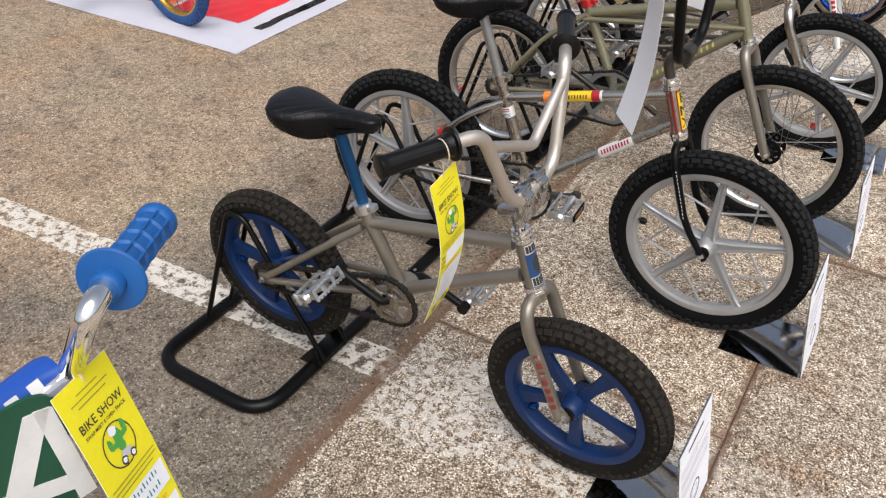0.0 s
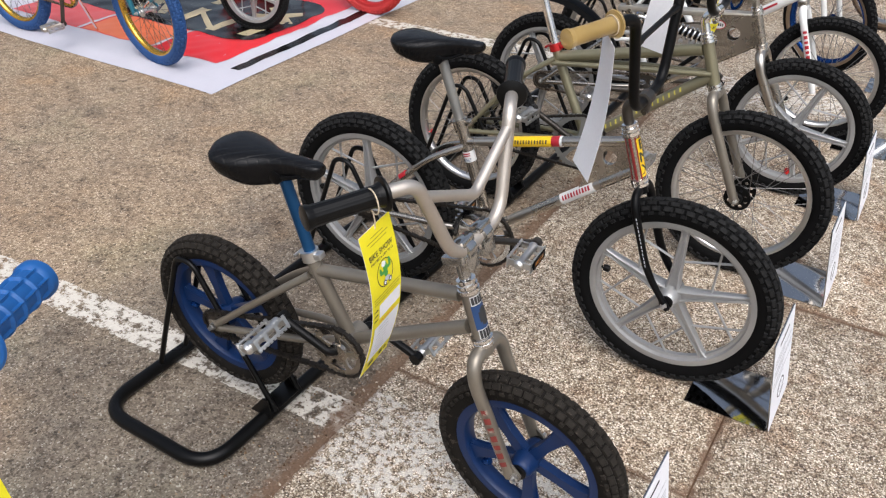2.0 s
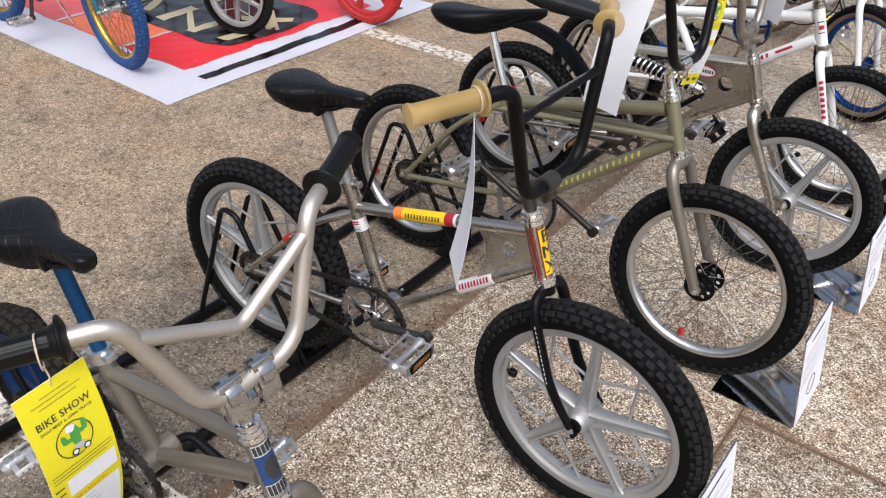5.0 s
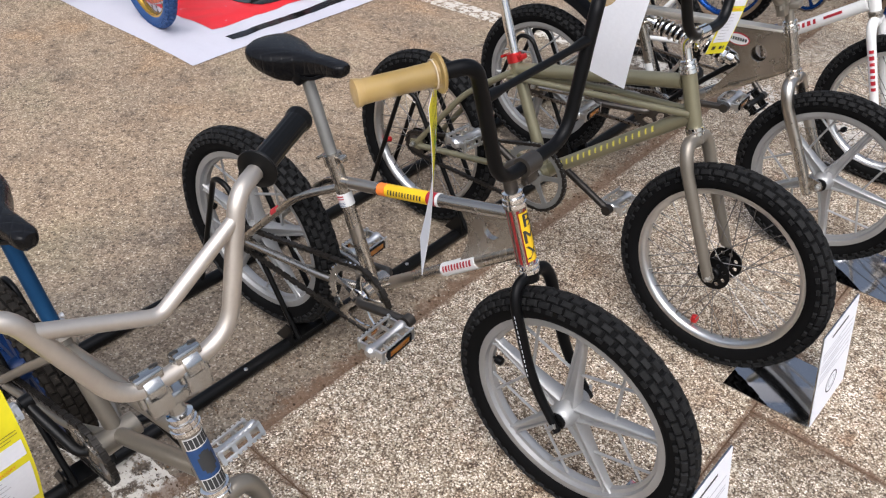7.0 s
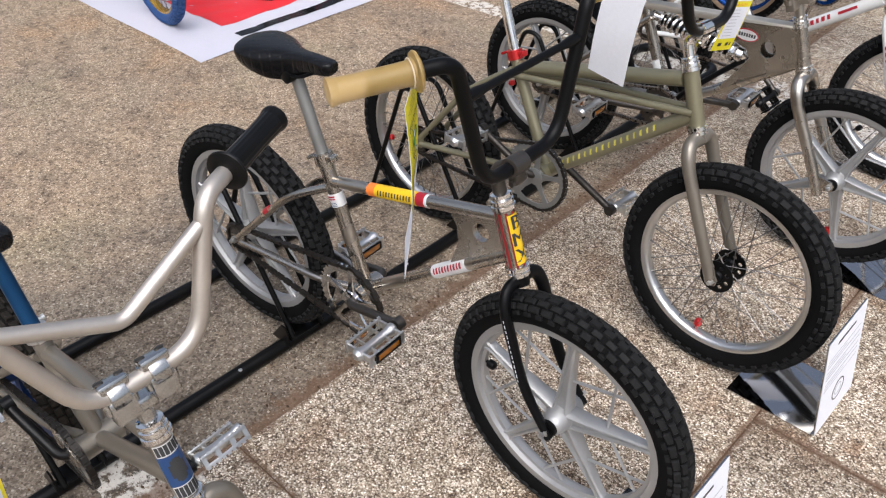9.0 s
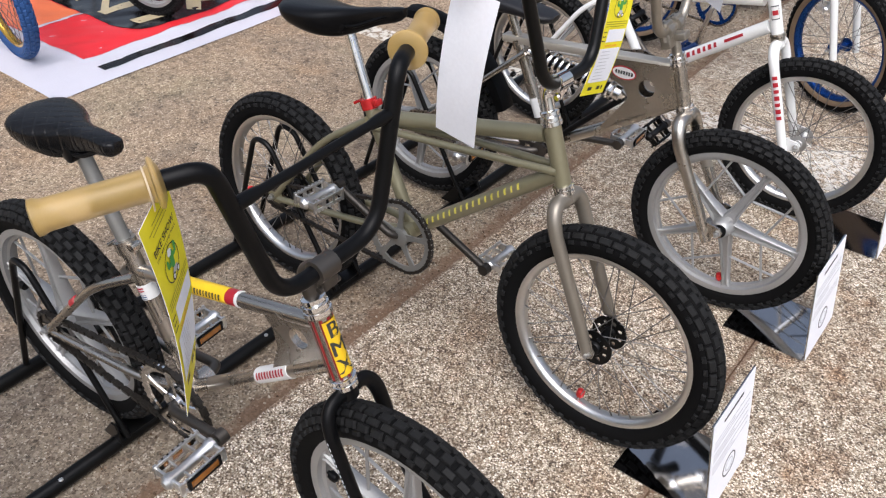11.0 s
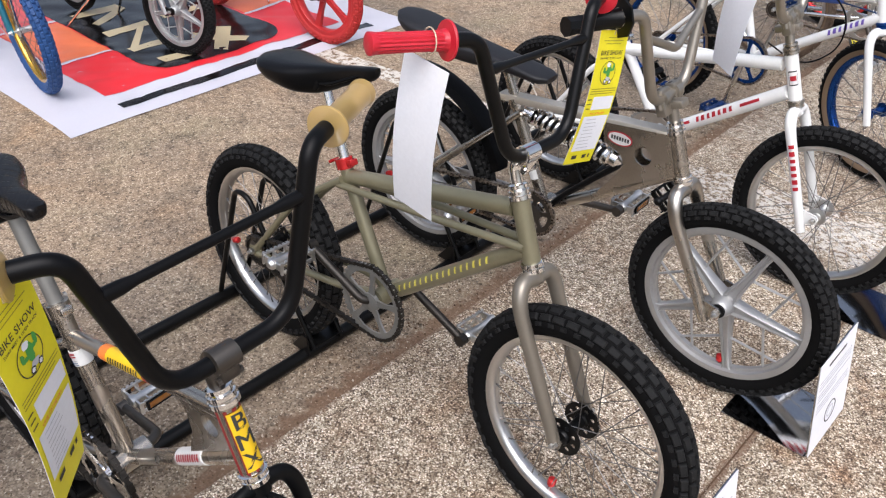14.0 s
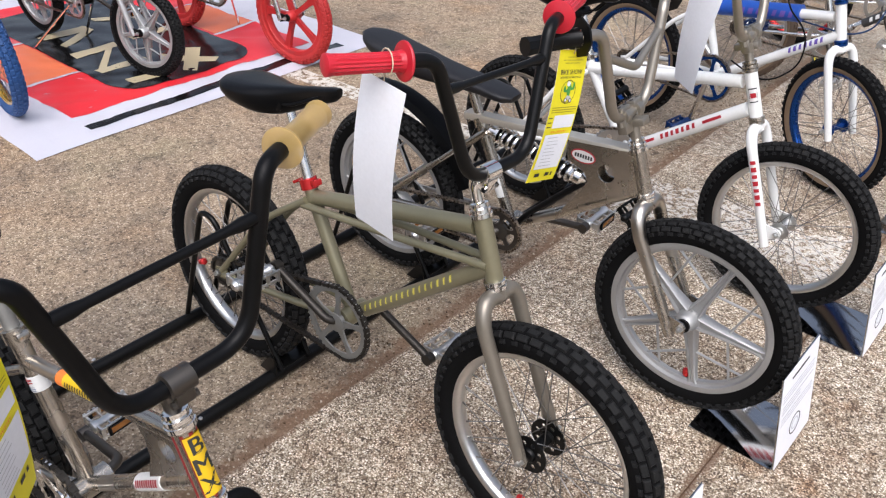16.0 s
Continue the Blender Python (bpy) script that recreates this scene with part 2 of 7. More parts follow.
    for axis, at, half, k, where in (("X", -0.876, 0.011, 0.7, None), ("X", -0.118, 0.0115, 0.85, None), ("Y", 1.432, 0.01, 0.75, inner), ("Y", 2.245, 0.009, 0.85, outer)):
        dirt = maths(n, l, "MULTIPLY", joint_dirt(n, l, co, axis, at, half), k)
        if where is not None:
            dirt = maths(n, l, "MULTIPLY", dirt, where)
        c = mix(n, l, dirt, c, mix(n, l, noise_tex(n, l, co, 150), (0.07, 0.04, 0.025), (0.22, 0.13, 0.075)))
    l.new(c, b.inputs["Base Color"])
    b.inputs["Roughness"].default_value = 0.8
    bump(n, l, b, maths(n, l, "SUBTRACT", noise_tex(n, l, co, 60, 4), v.outputs["Distance"]), 0.55, 0.003)
    return m


ASPHALT, CONCRETE = asphalt(), aggregate()
DIRT = surface("brown_joint_dirt", (0.13, 0.075, 0.042), 0.95, fine=300, relief=0.6)
RUBBER = surface("black_tyre_rubber", (0.0046, 0.0046, 0.0047), 0.75, spec=0.07, wear=(0.035, 0.031, 0.027), worn=0.68, scale=14, relief=0.3)
RUBBER_DUSTY = surface("dusty_tyre_rubber", (0.0105, 0.0092, 0.0078), 0.8, spec=0.1, wear=(0.06, 0.05, 0.04), worn=0.6, scale=14, relief=0.3)
RUBBER_BLUE = surface("blue_tyre_rubber", (0.013, 0.062, 0.2), 0.65, relief=0.3)
RUBBER_RED = surface("red_tyre_rubber", (0.42, 0.022, 0.02), 0.6, relief=0.3)
RUBBER_TAN = surface("brown_wall_rubber", (0.09, 0.06, 0.04), 0.7, relief=0.3)
TAN_WALL = surface("tan_sidewall", (0.17, 0.115, 0.07), 0.7)
CAST = surface("cast_grey_alloy", (0.43, 0.43, 0.425), 0.5, 0.72, var=0.12, relief=0.2, rvar=0.16)
POLISHED = surface("bright_alloy", (0.68, 0.675, 0.66), 0.34, 1.0, var=0.1, relief=0.08)
WIRE = surface("dull_steel_wire", (0.2, 0.19, 0.18), 0.3, 0.9, relief=0.0)
RUBBER_TOP = surface("scuffed_tread_rubber", (0.0105, 0.0105, 0.0105), 0.68, spec=0.16, wear=(0.034, 0.032, 0.029), worn=0.62, scale=30, relief=0.3)
DUSTY_TOP = surface("dusty_tread_rubber", (0.02, 0.017, 0.0138), 0.8, spec=0.15, wear=(0.08, 0.067, 0.053), worn=0.6, scale=30, relief=0.3)
CHROME = surface("chrome", (0.86, 0.85, 0.83), 0.07, 1.0, var=0.05, relief=0.0, rvar=0.06)
NICKEL = surface("dull_nickel_plate", (0.5, 0.46, 0.405), 0.27, 1.0, var=0.14, relief=0.06, wear=(0.3, 0.25, 0.2), worn=0.72)
CHAMPAGNE = surface("champagne_grey_metallic_paint", (0.222, 0.196, 0.157), 0.34, 0.55, var=0.1, relief=0.06, coat=0.3, wear=(0.2, 0.17, 0.13), worn=0.76)
PALE_BAR = surface("satin_nickel_bar", (0.56, 0.51, 0.45), 0.47, 0.85, var=0.1, relief=0.08, wear=(0.36, 0.31, 0.26), worn=0.74)
AGED_NICKEL = surface("aged_nickel_bar", (0.34, 0.31, 0.262), 0.36, 0.85, var=0.12, relief=0.06, wear=(0.22, 0.19, 0.15), worn=0.72)
DULL_ALLOY = surface("dull_grey_alloy", (0.3, 0.3, 0.285), 0.5, 0.8, var=0.12, relief=0.08)
OLIVE = surface("olive_gold_metallic_paint", (0.235, 0.215, 0.135), 0.36, 0.5, var=0.12, relief=0.06, coat=0.25, wear=(0.12, 0.11, 0.08), worn=0.74)
BLACK_PAINT = surface("black_enamel", (0.0036, 0.0036, 0.0036), 0.3, spec=0.18, coat=0.02, wear=(0.07, 0.065, 0.06), worn=0.78, relief=0.06)
SATIN_BLACK = surface("satin_black_paint", (0.003, 0.003, 0.0033), 0.38, spec=0.14, wear=(0.05, 0.047, 0.044), worn=0.8, relief=0.1)
MACHINED = surface("machined_alloy", (0.5, 0.5, 0.49), 0.22, 1.0, var=0.1, relief=0.05)
BLACK_CHAIN = surface("black_oiled_chain", (0.03, 0.026, 0.022), 0.4, 0.6, wear=(0.12, 0.1, 0.08), worn=0.64, scale=40)
DARK_STEEL = surface("dark_oily_steel", (0.1, 0.09, 0.08), 0.42, 0.9, wear=(0.16, 0.1, 0.06), worn=0.62)
CHAIN = surface("brown_oiled_chain", (0.32, 0.27, 0.22), 0.32, 0.9, wear=(0.03, 0.022, 0.016), worn=0.5, scale=40)
SEAT_VINYL = surface("dull_black_vinyl", (0.014, 0.014, 0.016), 0.48, spec=0.3, relief=0.25, fine=420)
VINYL_SMOOTH = surface("black_vinyl", (0.003, 0.003, 0.0034), 0.3, spec=0.2, relief=0.25, fine=420)
BLACK_GRIP = surface("black_grip_rubber", (0.004, 0.004, 0.004), 0.34, spec=0.2, relief=0.1)
RED_GRIP = surface("red_grip_rubber", (0.5, 0.012, 0.026), 0.4, relief=0.1)
BLUE_GRIP = surface("blue_grip_rubber", (0.006, 0.088, 0.3), 0.5, relief=0.1)
RED_ANODISED = surface("red_anodised_alloy", (0.6, 0.03, 0.03), 0.28, 0.6, relief=0.0)
BLUE_ANODISED = surface("blue_anodised_alloy", (0.008, 0.055, 0.23), 0.26, 0.75, relief=0.0)
BLUE_POST = surface("deep_blue_anodised_tube", (0.015, 0.085, 0.22), 0.3, 0.7, relief=0.03)
BLUE_NYLON = surface("blue_nylon", (0.004, 0.021, 0.083), 0.4, spec=0.3, wear=(0.03, 0.06, 0.15), worn=0.7, relief=0.12)
RED_NYLON = surface("red_nylon", (0.42, 0.02, 0.02), 0.4, relief=0.1)
GOLD = surface("gold_anodised_alloy", (0.75, 0.45, 0.08), 0.24, 0.9, relief=0.02)
TEAL = surface("teal_metallic_paint", (0.02, 0.17, 0.24), 0.3, 0.4, coat=0.4)
WHITE_PAINT = surface("white_enamel", (0.78, 0.78, 0.76), 0.25, coat=0.5, var=0.05, relief=0.02, wear=(0.5, 0.48, 0.44), worn=0.78)
PAPER = surface("white_card", (0.82, 0.83, 0.87), 0.6, var=0.03, relief=0.05)
YELLOW = surface("bright_yellow_card", (0.84, 0.74, 0.012), 0.5, var=0.04, relief=0.04)
INK = surface("black_print", (0.03, 0.03, 0.03), 0.6, relief=0.0)
GREY_INK = surface("grey_print", (0.52, 0.52, 0.55), 0.6, relief=0.0)
TEAL_INK = surface("teal_pen", (0.02, 0.2, 0.22), 0.6, relief=0.0)
OLIVE_INK = surface("fine_print_on_yellow", (0.34, 0.3, 0.03), 0.6, relief=0.0)
GREEN = surface("green_print", (0.07, 0.33, 0.06), 0.5, relief=0.0)
GREEN_PLATE = surface("dark_green_plastic", (0.006, 0.07, 0.035), 0.35, relief=0.05, wear=(0.05, 0.12, 0.08), worn=0.76)
MAROON = surface("dark_red_decal", (0.21, 0.014, 0.014), 0.3, relief=0.0)
RAIL = surface("pale_nickel_rail", (0.56, 0.52, 0.45), 0.42, 0.7, var=0.08, relief=0.05)
OFF_WHITE = surface("off_white_decal", (0.68, 0.68, 0.66), 0.4, relief=0.02)
RED_DECAL = surface("red_decal", (0.37, 0.012, 0.022), 0.35, relief=0.0)
DULL_RED = surface("faded_red_decal", (0.2, 0.03, 0.025), 0.45, wear=(0.3, 0.27, 0.22), worn=0.55, relief=0.0)
YELLOW_DECAL = surface("yellow_decal", (0.78, 0.5, 0.008), 0.35, relief=0.0)
ORANGE_DECAL = surface("orange_decal", (0.8, 0.2, 0.03), 0.35, relief=0.0)
LIME_DECAL = surface("faded_yellow_decal", (0.6, 0.52, 0.08), 0.4, relief=0.0)
PURPLE_DECAL = surface("purple_decal", (0.13, 0.08, 0.35), 0.4, relief=0.0)
BLUE_DECAL = surface("blue_decal", (0.012, 0.05, 0.15), 0.4, relief=0.0)
REFLECTOR = surface("amber_reflector", (0.24, 0.085, 0.008), 0.18, var=0.3, scale=60, coat=0.6)
STRING = surface("beige_string", (0.55, 0.45, 0.32), 0.8)
BLUE_PAD = surface("blue_vinyl_pad", (0.012, 0.07, 0.36), 0.4, relief=0.2)
VINYL_WHITE = surface("white_banner_vinyl", (0.53, 0.52, 0.575), 0.42, var=0.05, scale=3, relief=0.03)
VINYL_RED = surface("red_banner_print", (0.66, 0.022, 0.03), 0.36, var=0.08, scale=3, relief=0.03)
VINYL_ORANGE = surface("orange_banner_print", (0.74, 0.17, 0.065), 0.38, var=0.08, scale=3, relief=0.03)
VINYL_PINK = surface("faded_red_banner_print", (0.62, 0.09, 0.09), 0.38, var=0.08, scale=3, relief=0.03)
VINYL_BLACK = surface("black_banner_print", (0.006, 0.0055, 0.0055), 0.2, spec=0.5, var=0.2, scale=3, relief=0.03)
VINYL_TAN = surface("tan_banner_print", (0.47, 0.39, 0.24), 0.4, var=0.1, scale=3, relief=0.03)
def loose_grit():
    m, n, l, b = material("loose_grit")
    g = n.new("ShaderNodeNewGeometry")
    l.new(ramp(n, l, g.outputs["Random Per Island"], ((0.0, (0.05, 0.03, 0.018)), (0.4, (0.15, 0.095, 0.055)), (0.7, (0.26, 0.2, 0.14)), (1.0, (0.48, 0.42, 0.34)))), b.inputs["Base Color"])
    b.inputs["Roughness"].default_value = 0.9
    b.inputs["Specular IOR Level"].default_value = 0.2
    return m


GRIT = loose_grit()
MIRROR = surface("glossy_grey_plastic", (0.46, 0.465, 0.48), 0.045, 1.0, var=0.08, relief=0.0, rvar=0.03)


def quilted():
    m, n, l, b = material("quilted_black_vinyl")
    co = n.new("ShaderNodeTexCoord").outputs["Object"]
    sep = n.new("ShaderNodeSeparateXYZ")
    l.new(co, sep.inputs[0])
    total = None
    for s in (1, -1):
        w = maths(n, l, "ADD", sep.outputs["X"], maths(n, l, "MULTIPLY", sep.outputs["Y"], 1.25 * s))
        f = maths(n, l, "ABSOLUTE", maths(n, l, "SINE", maths(n, l, "MULTIPLY", w, 105.0)))
        total = f if total is None else maths(n, l, "MINIMUM", total, f)
    seam = ramp(n, l, total, ((0.0, (0, 0, 0)), (0.3, (1, 1, 1))))
    l.new(mix(n, l, noise_tex(n, l, co, 12), (0.003, 0.003, 0.0034), (0.0065, 0.0065, 0.007)), b.inputs["Base Color"])
    b.inputs["Roughness"].default_value = 0.27
    b.inputs["Specular IOR Level"].default_value = 0.22
    bump(n, l, b, maths(n, l, "ADD", seam, maths(n, l, "MULTIPLY", noise_tex(n, l, co, 400), 0.12)), 0.35, 0.002)
    return m


def amber():
    m, n, l, b = material("amber_gum_rubber")
    co = n.new("ShaderNodeTexCoord").outputs["Object"]
    l.new(mix(n, l, noise_tex(n, l, co, 25, 5), (0.44, 0.29, 0.09), (0.55, 0.38, 0.14)), b.inputs["Base Color"])
    b.inputs["Roughness"].default_value = 0.3
    b.inputs["Alpha"].default_value = 0.55
    return m


QUILT, AMBER = quilted(), amber()


# ---- geometry helpers ----
def V(*a):
    return Vector(a)


def part(name, bm, mat, parent, label="", m=None, sharp=38):
    """Links a bmesh as one mesh object under a thing or a part."""
    me = bpy.data.meshes.new(name)
    bmesh.ops.recalc_face_normals(bm, faces=bm.faces)
    bm.to_mesh(me)
    bm.free()
    me.polygons.foreach_set("use_smooth", [True] * len(me.polygons))
    me.set_sharp_from_angle(angle=radians(sharp))
    for k in mat if isinstance(mat, (list, tuple)) else (mat,):
        me.materials.append(k)
    ob = new(name, me)
    ob.parent = parent
    if m is not None:
        ob.matrix_basis = m
    if label:
        ob["label"] = label
    return ob


def same(ob, parent, m):
    """Another object on the same mesh."""
    o = new(ob.name.split(".")[0], ob.data)
    o.parent, o.matrix_basis = parent, m
    return o


def thing(name, label, category, m, group="", kind=""):
    ob = new(name)
    ob.empty_display_size = 0.1
    ob.matrix_basis = m
    return tagged(ob, label, category, group, kind)


def fillet(pts, rad, n=5):
    """Rounds the inner corners of a path."""
    pts = [Vector(p) for p in pts]
    out = [pts[0]]
    for a, b, c in zip(pts, pts[1:], pts[2:]):
        r = min(rad, (a - b).length * 0.48, (c - b).length * 0.48)
        p, q = b + (a - b).normalized() * r, b + (c - b).normalized() * r
        for i in range(n + 1):
            t = i / n
            out.append(p * (1 - t) ** 2 + b * 2 * t * (1 - t) + q * t * t)
    return out + [pts[-1]]


def tube(bm, pts, r, seg=12, closed=False, flat=1.0, axis=None):
    """Sweeps a round (or flattened) section along a path; r may be one radius for each point."""
    pts = [Vector(p) for p in pts]
    k = len(pts)
    rs = r if isinstance(r, (list, tuple)) else [r] * k
    rings, side = [], None
    for i, p in enumerate(pts):
        a = pts[i - 1] if (i or closed) else p
        b = pts[(i + 1) % k] if (i < k - 1 or closed) else p
        d = (b - a).normalized()
        if side is None:
            ref = Vector(axis) if axis else (V(0, 0, 1) if abs(d.z) < 0.9 else V(1, 0, 0))
            side = d.cross(ref).normalized()
        side = (side - d * side.dot(d)).normalized()
        up = side.cross(d)
        rings.append([bm.verts.new(p + (side * math.cos(2 * math.pi * j / seg) + up * (math.sin(2 * math.pi * j / seg) * flat)) * rs[i]) for j in range(seg)])
    for i in range(k if closed else k - 1):
        u, v = rings[i], rings[(i + 1) % k]
        for j in range(seg):
            bm.faces.new((u[j], u[(j + 1) % seg], v[(j + 1) % seg], v[j]))
    if not closed:
        bm.faces.new(rings[0])
        bm.faces.new(rings[-1])
    return bm


def lathe(bm, prof, m, seg=24, loop=False, cap=True):
    """Turns a profile of (radius, height) round the z axis of m."""
    rings = []
    for r, h in prof:
        rings.append([bm.verts.new(m @ V(r * math.cos(2 * math.pi * j / seg), r * math.sin(2 * math.pi * j / seg), h)) for j in range(seg)])
    for i in range(len(rings) if loop else len(rings) - 1):
        u, v = rings[i], rings[(i + 1) % len(rings)]
        for j in range(seg):
            bm.faces.new((u[j], u[(j + 1) % seg], v[(j + 1) % seg], v[j]))
    if cap and not loop:
        bm.faces.new(rings[0])
        bm.faces.new(rings[-1])
    return bm


def fluted(bm, prof, m, seg, depth):
    """Turns a profile whose radius also varies round the axis and along it."""
    rings = [[bm.verts.new(m @ V((r + depth(2 * math.pi * j / seg, h)) * math.cos(2 * math.pi * j / seg), (r + depth(2 * math.pi * j / seg, h)) * math.sin(2 * math.pi * j / seg), h)) for j in range(seg)] for r, h in prof]
    for u, v in zip(rings, rings[1:]):
        for j in range(seg):
            bm.faces.new((u[j], u[(j + 1) % seg], v[(j + 1) % seg], v[j]))
    bm.faces.new(rings[0])
    bm.faces.new(rings[-1])
    return bm


def pierced(bm, pts, hole, r, th, m, k=40):
    """A flat plate of the given outline with one round hole, seen as a star from the hole's middle."""
    cx, cy = hole
    ang = sorted([2 * math.pi * i / k for i in range(k)] + [math.atan2(y - cy, x - cx) % (2 * math.pi) for x, y in pts])
    outer, inner = [], []
    for a in ang:
        dx, dy, best = math.cos(a), math.sin(a), None
        for (ax, ay), (bx, by) in zip(pts, pts[1:] + pts[:1]):
            ex, ey = bx - ax, by - ay
            det = dx * -ey + dy * ex
            if abs(det) < 1e-12:
                continue
            t = ((ax - cx) * -ey + (ay - cy) * ex) / det
            s = (dx * (ay - cy) - dy * (ax - cx)) / det
            if t > 0 and -1e-6 <= s <= 1 + 1e-6 and (best is None or t < best):
                best = t
        best = best or r * 1.5
        outer.append((cx + dx * best, cy + dy * best))
        inner.append((cx + dx * r, cy + dy * r))
    return ring_plate(bm, outer, inner, th, m)


def block(bm, m, size, bevel=0.0):
    made = bmesh.ops.create_cube(bm, size=1.0, matrix=m @ Matrix.Diagonal((*size, 1)))["verts"]
    if bevel:
        edges = {e for v in made for e in v.link_edges}
        bmesh.ops.bevel(bm, geom=list(edges), offset=bevel, segments=2, affect="EDGES", profile=0.5)
    return bm


def plate(bm, pts, th, m):
    """An extruded outline in the xy plane of m, with thickness th along z."""
    lo = [bm.verts.new(m @ V(x, y, -th / 2)) for x, y in pts]
    hi = [bm.verts.new(m @ V(x, y, th / 2)) for x, y in pts]
    bm.faces.new(lo[::-1])
    bm.faces.new(hi)
    k = len(pts)
    for i in range(k):
        bm.faces.new((lo[i], lo[(i + 1) % k], hi[(i + 1) % k], hi[i]))
    return bm


def ring_plate(bm, outer, inner, th, m):
    """An outline with a hole: outer and inner have equally many points."""
    k = len(outer)
    q = [[bm.verts.new(m @ V(x, y, s * th / 2)) for x, y in o] for o in (outer, inner) for s in (-1, 1)]
    ol, oh, il, ih = q
    for i in range(k):
        j = (i + 1) % k
        for a, b in ((ol, oh), (oh, ih), (ih, il), (il, ol)):
            bm.faces.new((a[i], a[j], b[j], b[i]))
    return bm


def along(a, b):
    """A frame at a with its z axis towards b."""
    d = Vector(b) - Vector(a)
    return Matrix.Translation(a) @ d.to_track_quat("Z", "Y").to_matrix().to_4x4()


AXLE = Matrix.Rotation(radians(-90), 4, "X")      # z along +y
UPRIGHT = Matrix.Rotation(radians(90), 4, "X")    # xy plane stands in xz, z along -y


# ---- ground ----
bm = bmesh.new()
bmesh.ops.create_grid(bm, x_segments=4, y_segments=4, size=300, matrix=Matrix.Translation((0, 0, -0.0012)))
tagged(part("ground", bm, DIRT, None), "brown dirt under the paving", "ground", kind="structure")
EDGE = -0.872
bm = bmesh.new()
block(bm, Matrix.Translation(((EDGE - 120) / 2 - 0.003, 0, -0.06)), (120 + EDGE, 240, 0.12))
tagged(part("road", bm, ASPHALT, None), "worn brown-grey asphalt with faded white parking lines", "asphalt", kind="structure")


# ---- parts of a bicycle ----
def tyre_mesh(bm, R, w):
    """The smooth body of a tyre, its axle along y."""
    rm, seg, k = R - w - 0.004, 64, 14
    rings = []
    for i in range(seg):
        a = 2 * math.pi * i / seg
        c, s = math.cos(a), math.sin(a)
        ring = []
        for j in range(k):
            p = 2 * math.pi * j / k
            rr = rm + w * math.cos(p)
            ring.append(bm.verts.new((rr * c, w * 0.98 * math.sin(p), rr * s)))
        rings.append(ring)
    for i in range(seg):
        u, v = rings[i], rings[(i + 1) % seg]
        for j in range(k):
            bm.faces.new((u[j], u[(j + 1) % k], v[(j + 1) % k], v[j]))
    return bm


def tread_mesh(bm, R, w, knobs, rows, high=0.0068):
    """Raised tread blocks round a tyre."""
    rng = random.Random(knobs)
    rm = R - w - 0.004
    for phi, length, width, shift in rows:
        for i in range(knobs):
            a = 2 * math.pi * (i + shift) / knobs
            rad, tan = V(math.cos(a), 0, math.sin(a)), V(-math.sin(a), 0, math.cos(a))
            ph = radians(phi)
            nor, cro = rad * math.cos(ph) + V(0, math.sin(ph), 0), -rad * math.sin(ph) + V(0, math.cos(ph), 0)
            base = rad * rm + nor * (w - 0.003 - rng.uniform(0, 0.0009)) + tan * rng.uniform(-0.0006, 0.0006)
            tl = 2 * math.pi * R / knobs * length / 2
            q = [[bm.verts.new(base + tan * (x * tl * f) + cro * (y * width / 2 * f) + nor * h) for x, y in ((-1, -1), (1, -1), (1, 1), (-1, 1))] for h, f in ((0, 1.0), (high - 0.0016, 0.93), (high, 0.78))]
            bm.faces.new(q[2])
            for e in range(4):
                g = (e + 1) % 4
                for u, v in ((q[0], q[1]), (q[1], q[2])):
                    bm.faces.new((u[e], u[g], v[g], v[e]))
    return bm


TREAD = ((-17, 0.78, 0.0138, 0.0), (17, 0.78, 0.0138, 0.5), (-50, 0.78, 0.0134, 0.5), (50, 0.78, 0.0134, 0.0), (-76, 0.42, 0.008, 0.0), (76, 0.42, 0.008, 0.5))
TREAD_MX = ((0, 0.76, 0.0142, 0.0), (-28, 0.76, 0.0112, 0.5), (28, 0.76, 0.0112, 0.5), (-54, 0.76, 0.0122, 0.0), (54, 0.76, 0.0122, 0.0), (-76, 0.5, 0.008, 0.5), (76, 0.5, 0.008, 0.5))
STREET = ((-12, 0.5, 0.009, 0.0), (12, 0.5, 0.009, 0.5), (-38, 0.5, 0.009, 0.5), (38, 0.5, 0.009, 0.0))
mesh_store = {}


def shared_part(key, name, make, mat, parent, label="", m=None):
    """A part whose mesh data is shared by alike parts of other things."""
    if key in mesh_store:
        o = new(name, mesh_store[key])
        o.parent = parent
        if m is not None:
            o.matrix_basis = m
        if label:
            o["label"] = label
        return o
    o = part(name, make(), mat, parent, label, m)
    mesh_store[key] = o.data
    return o


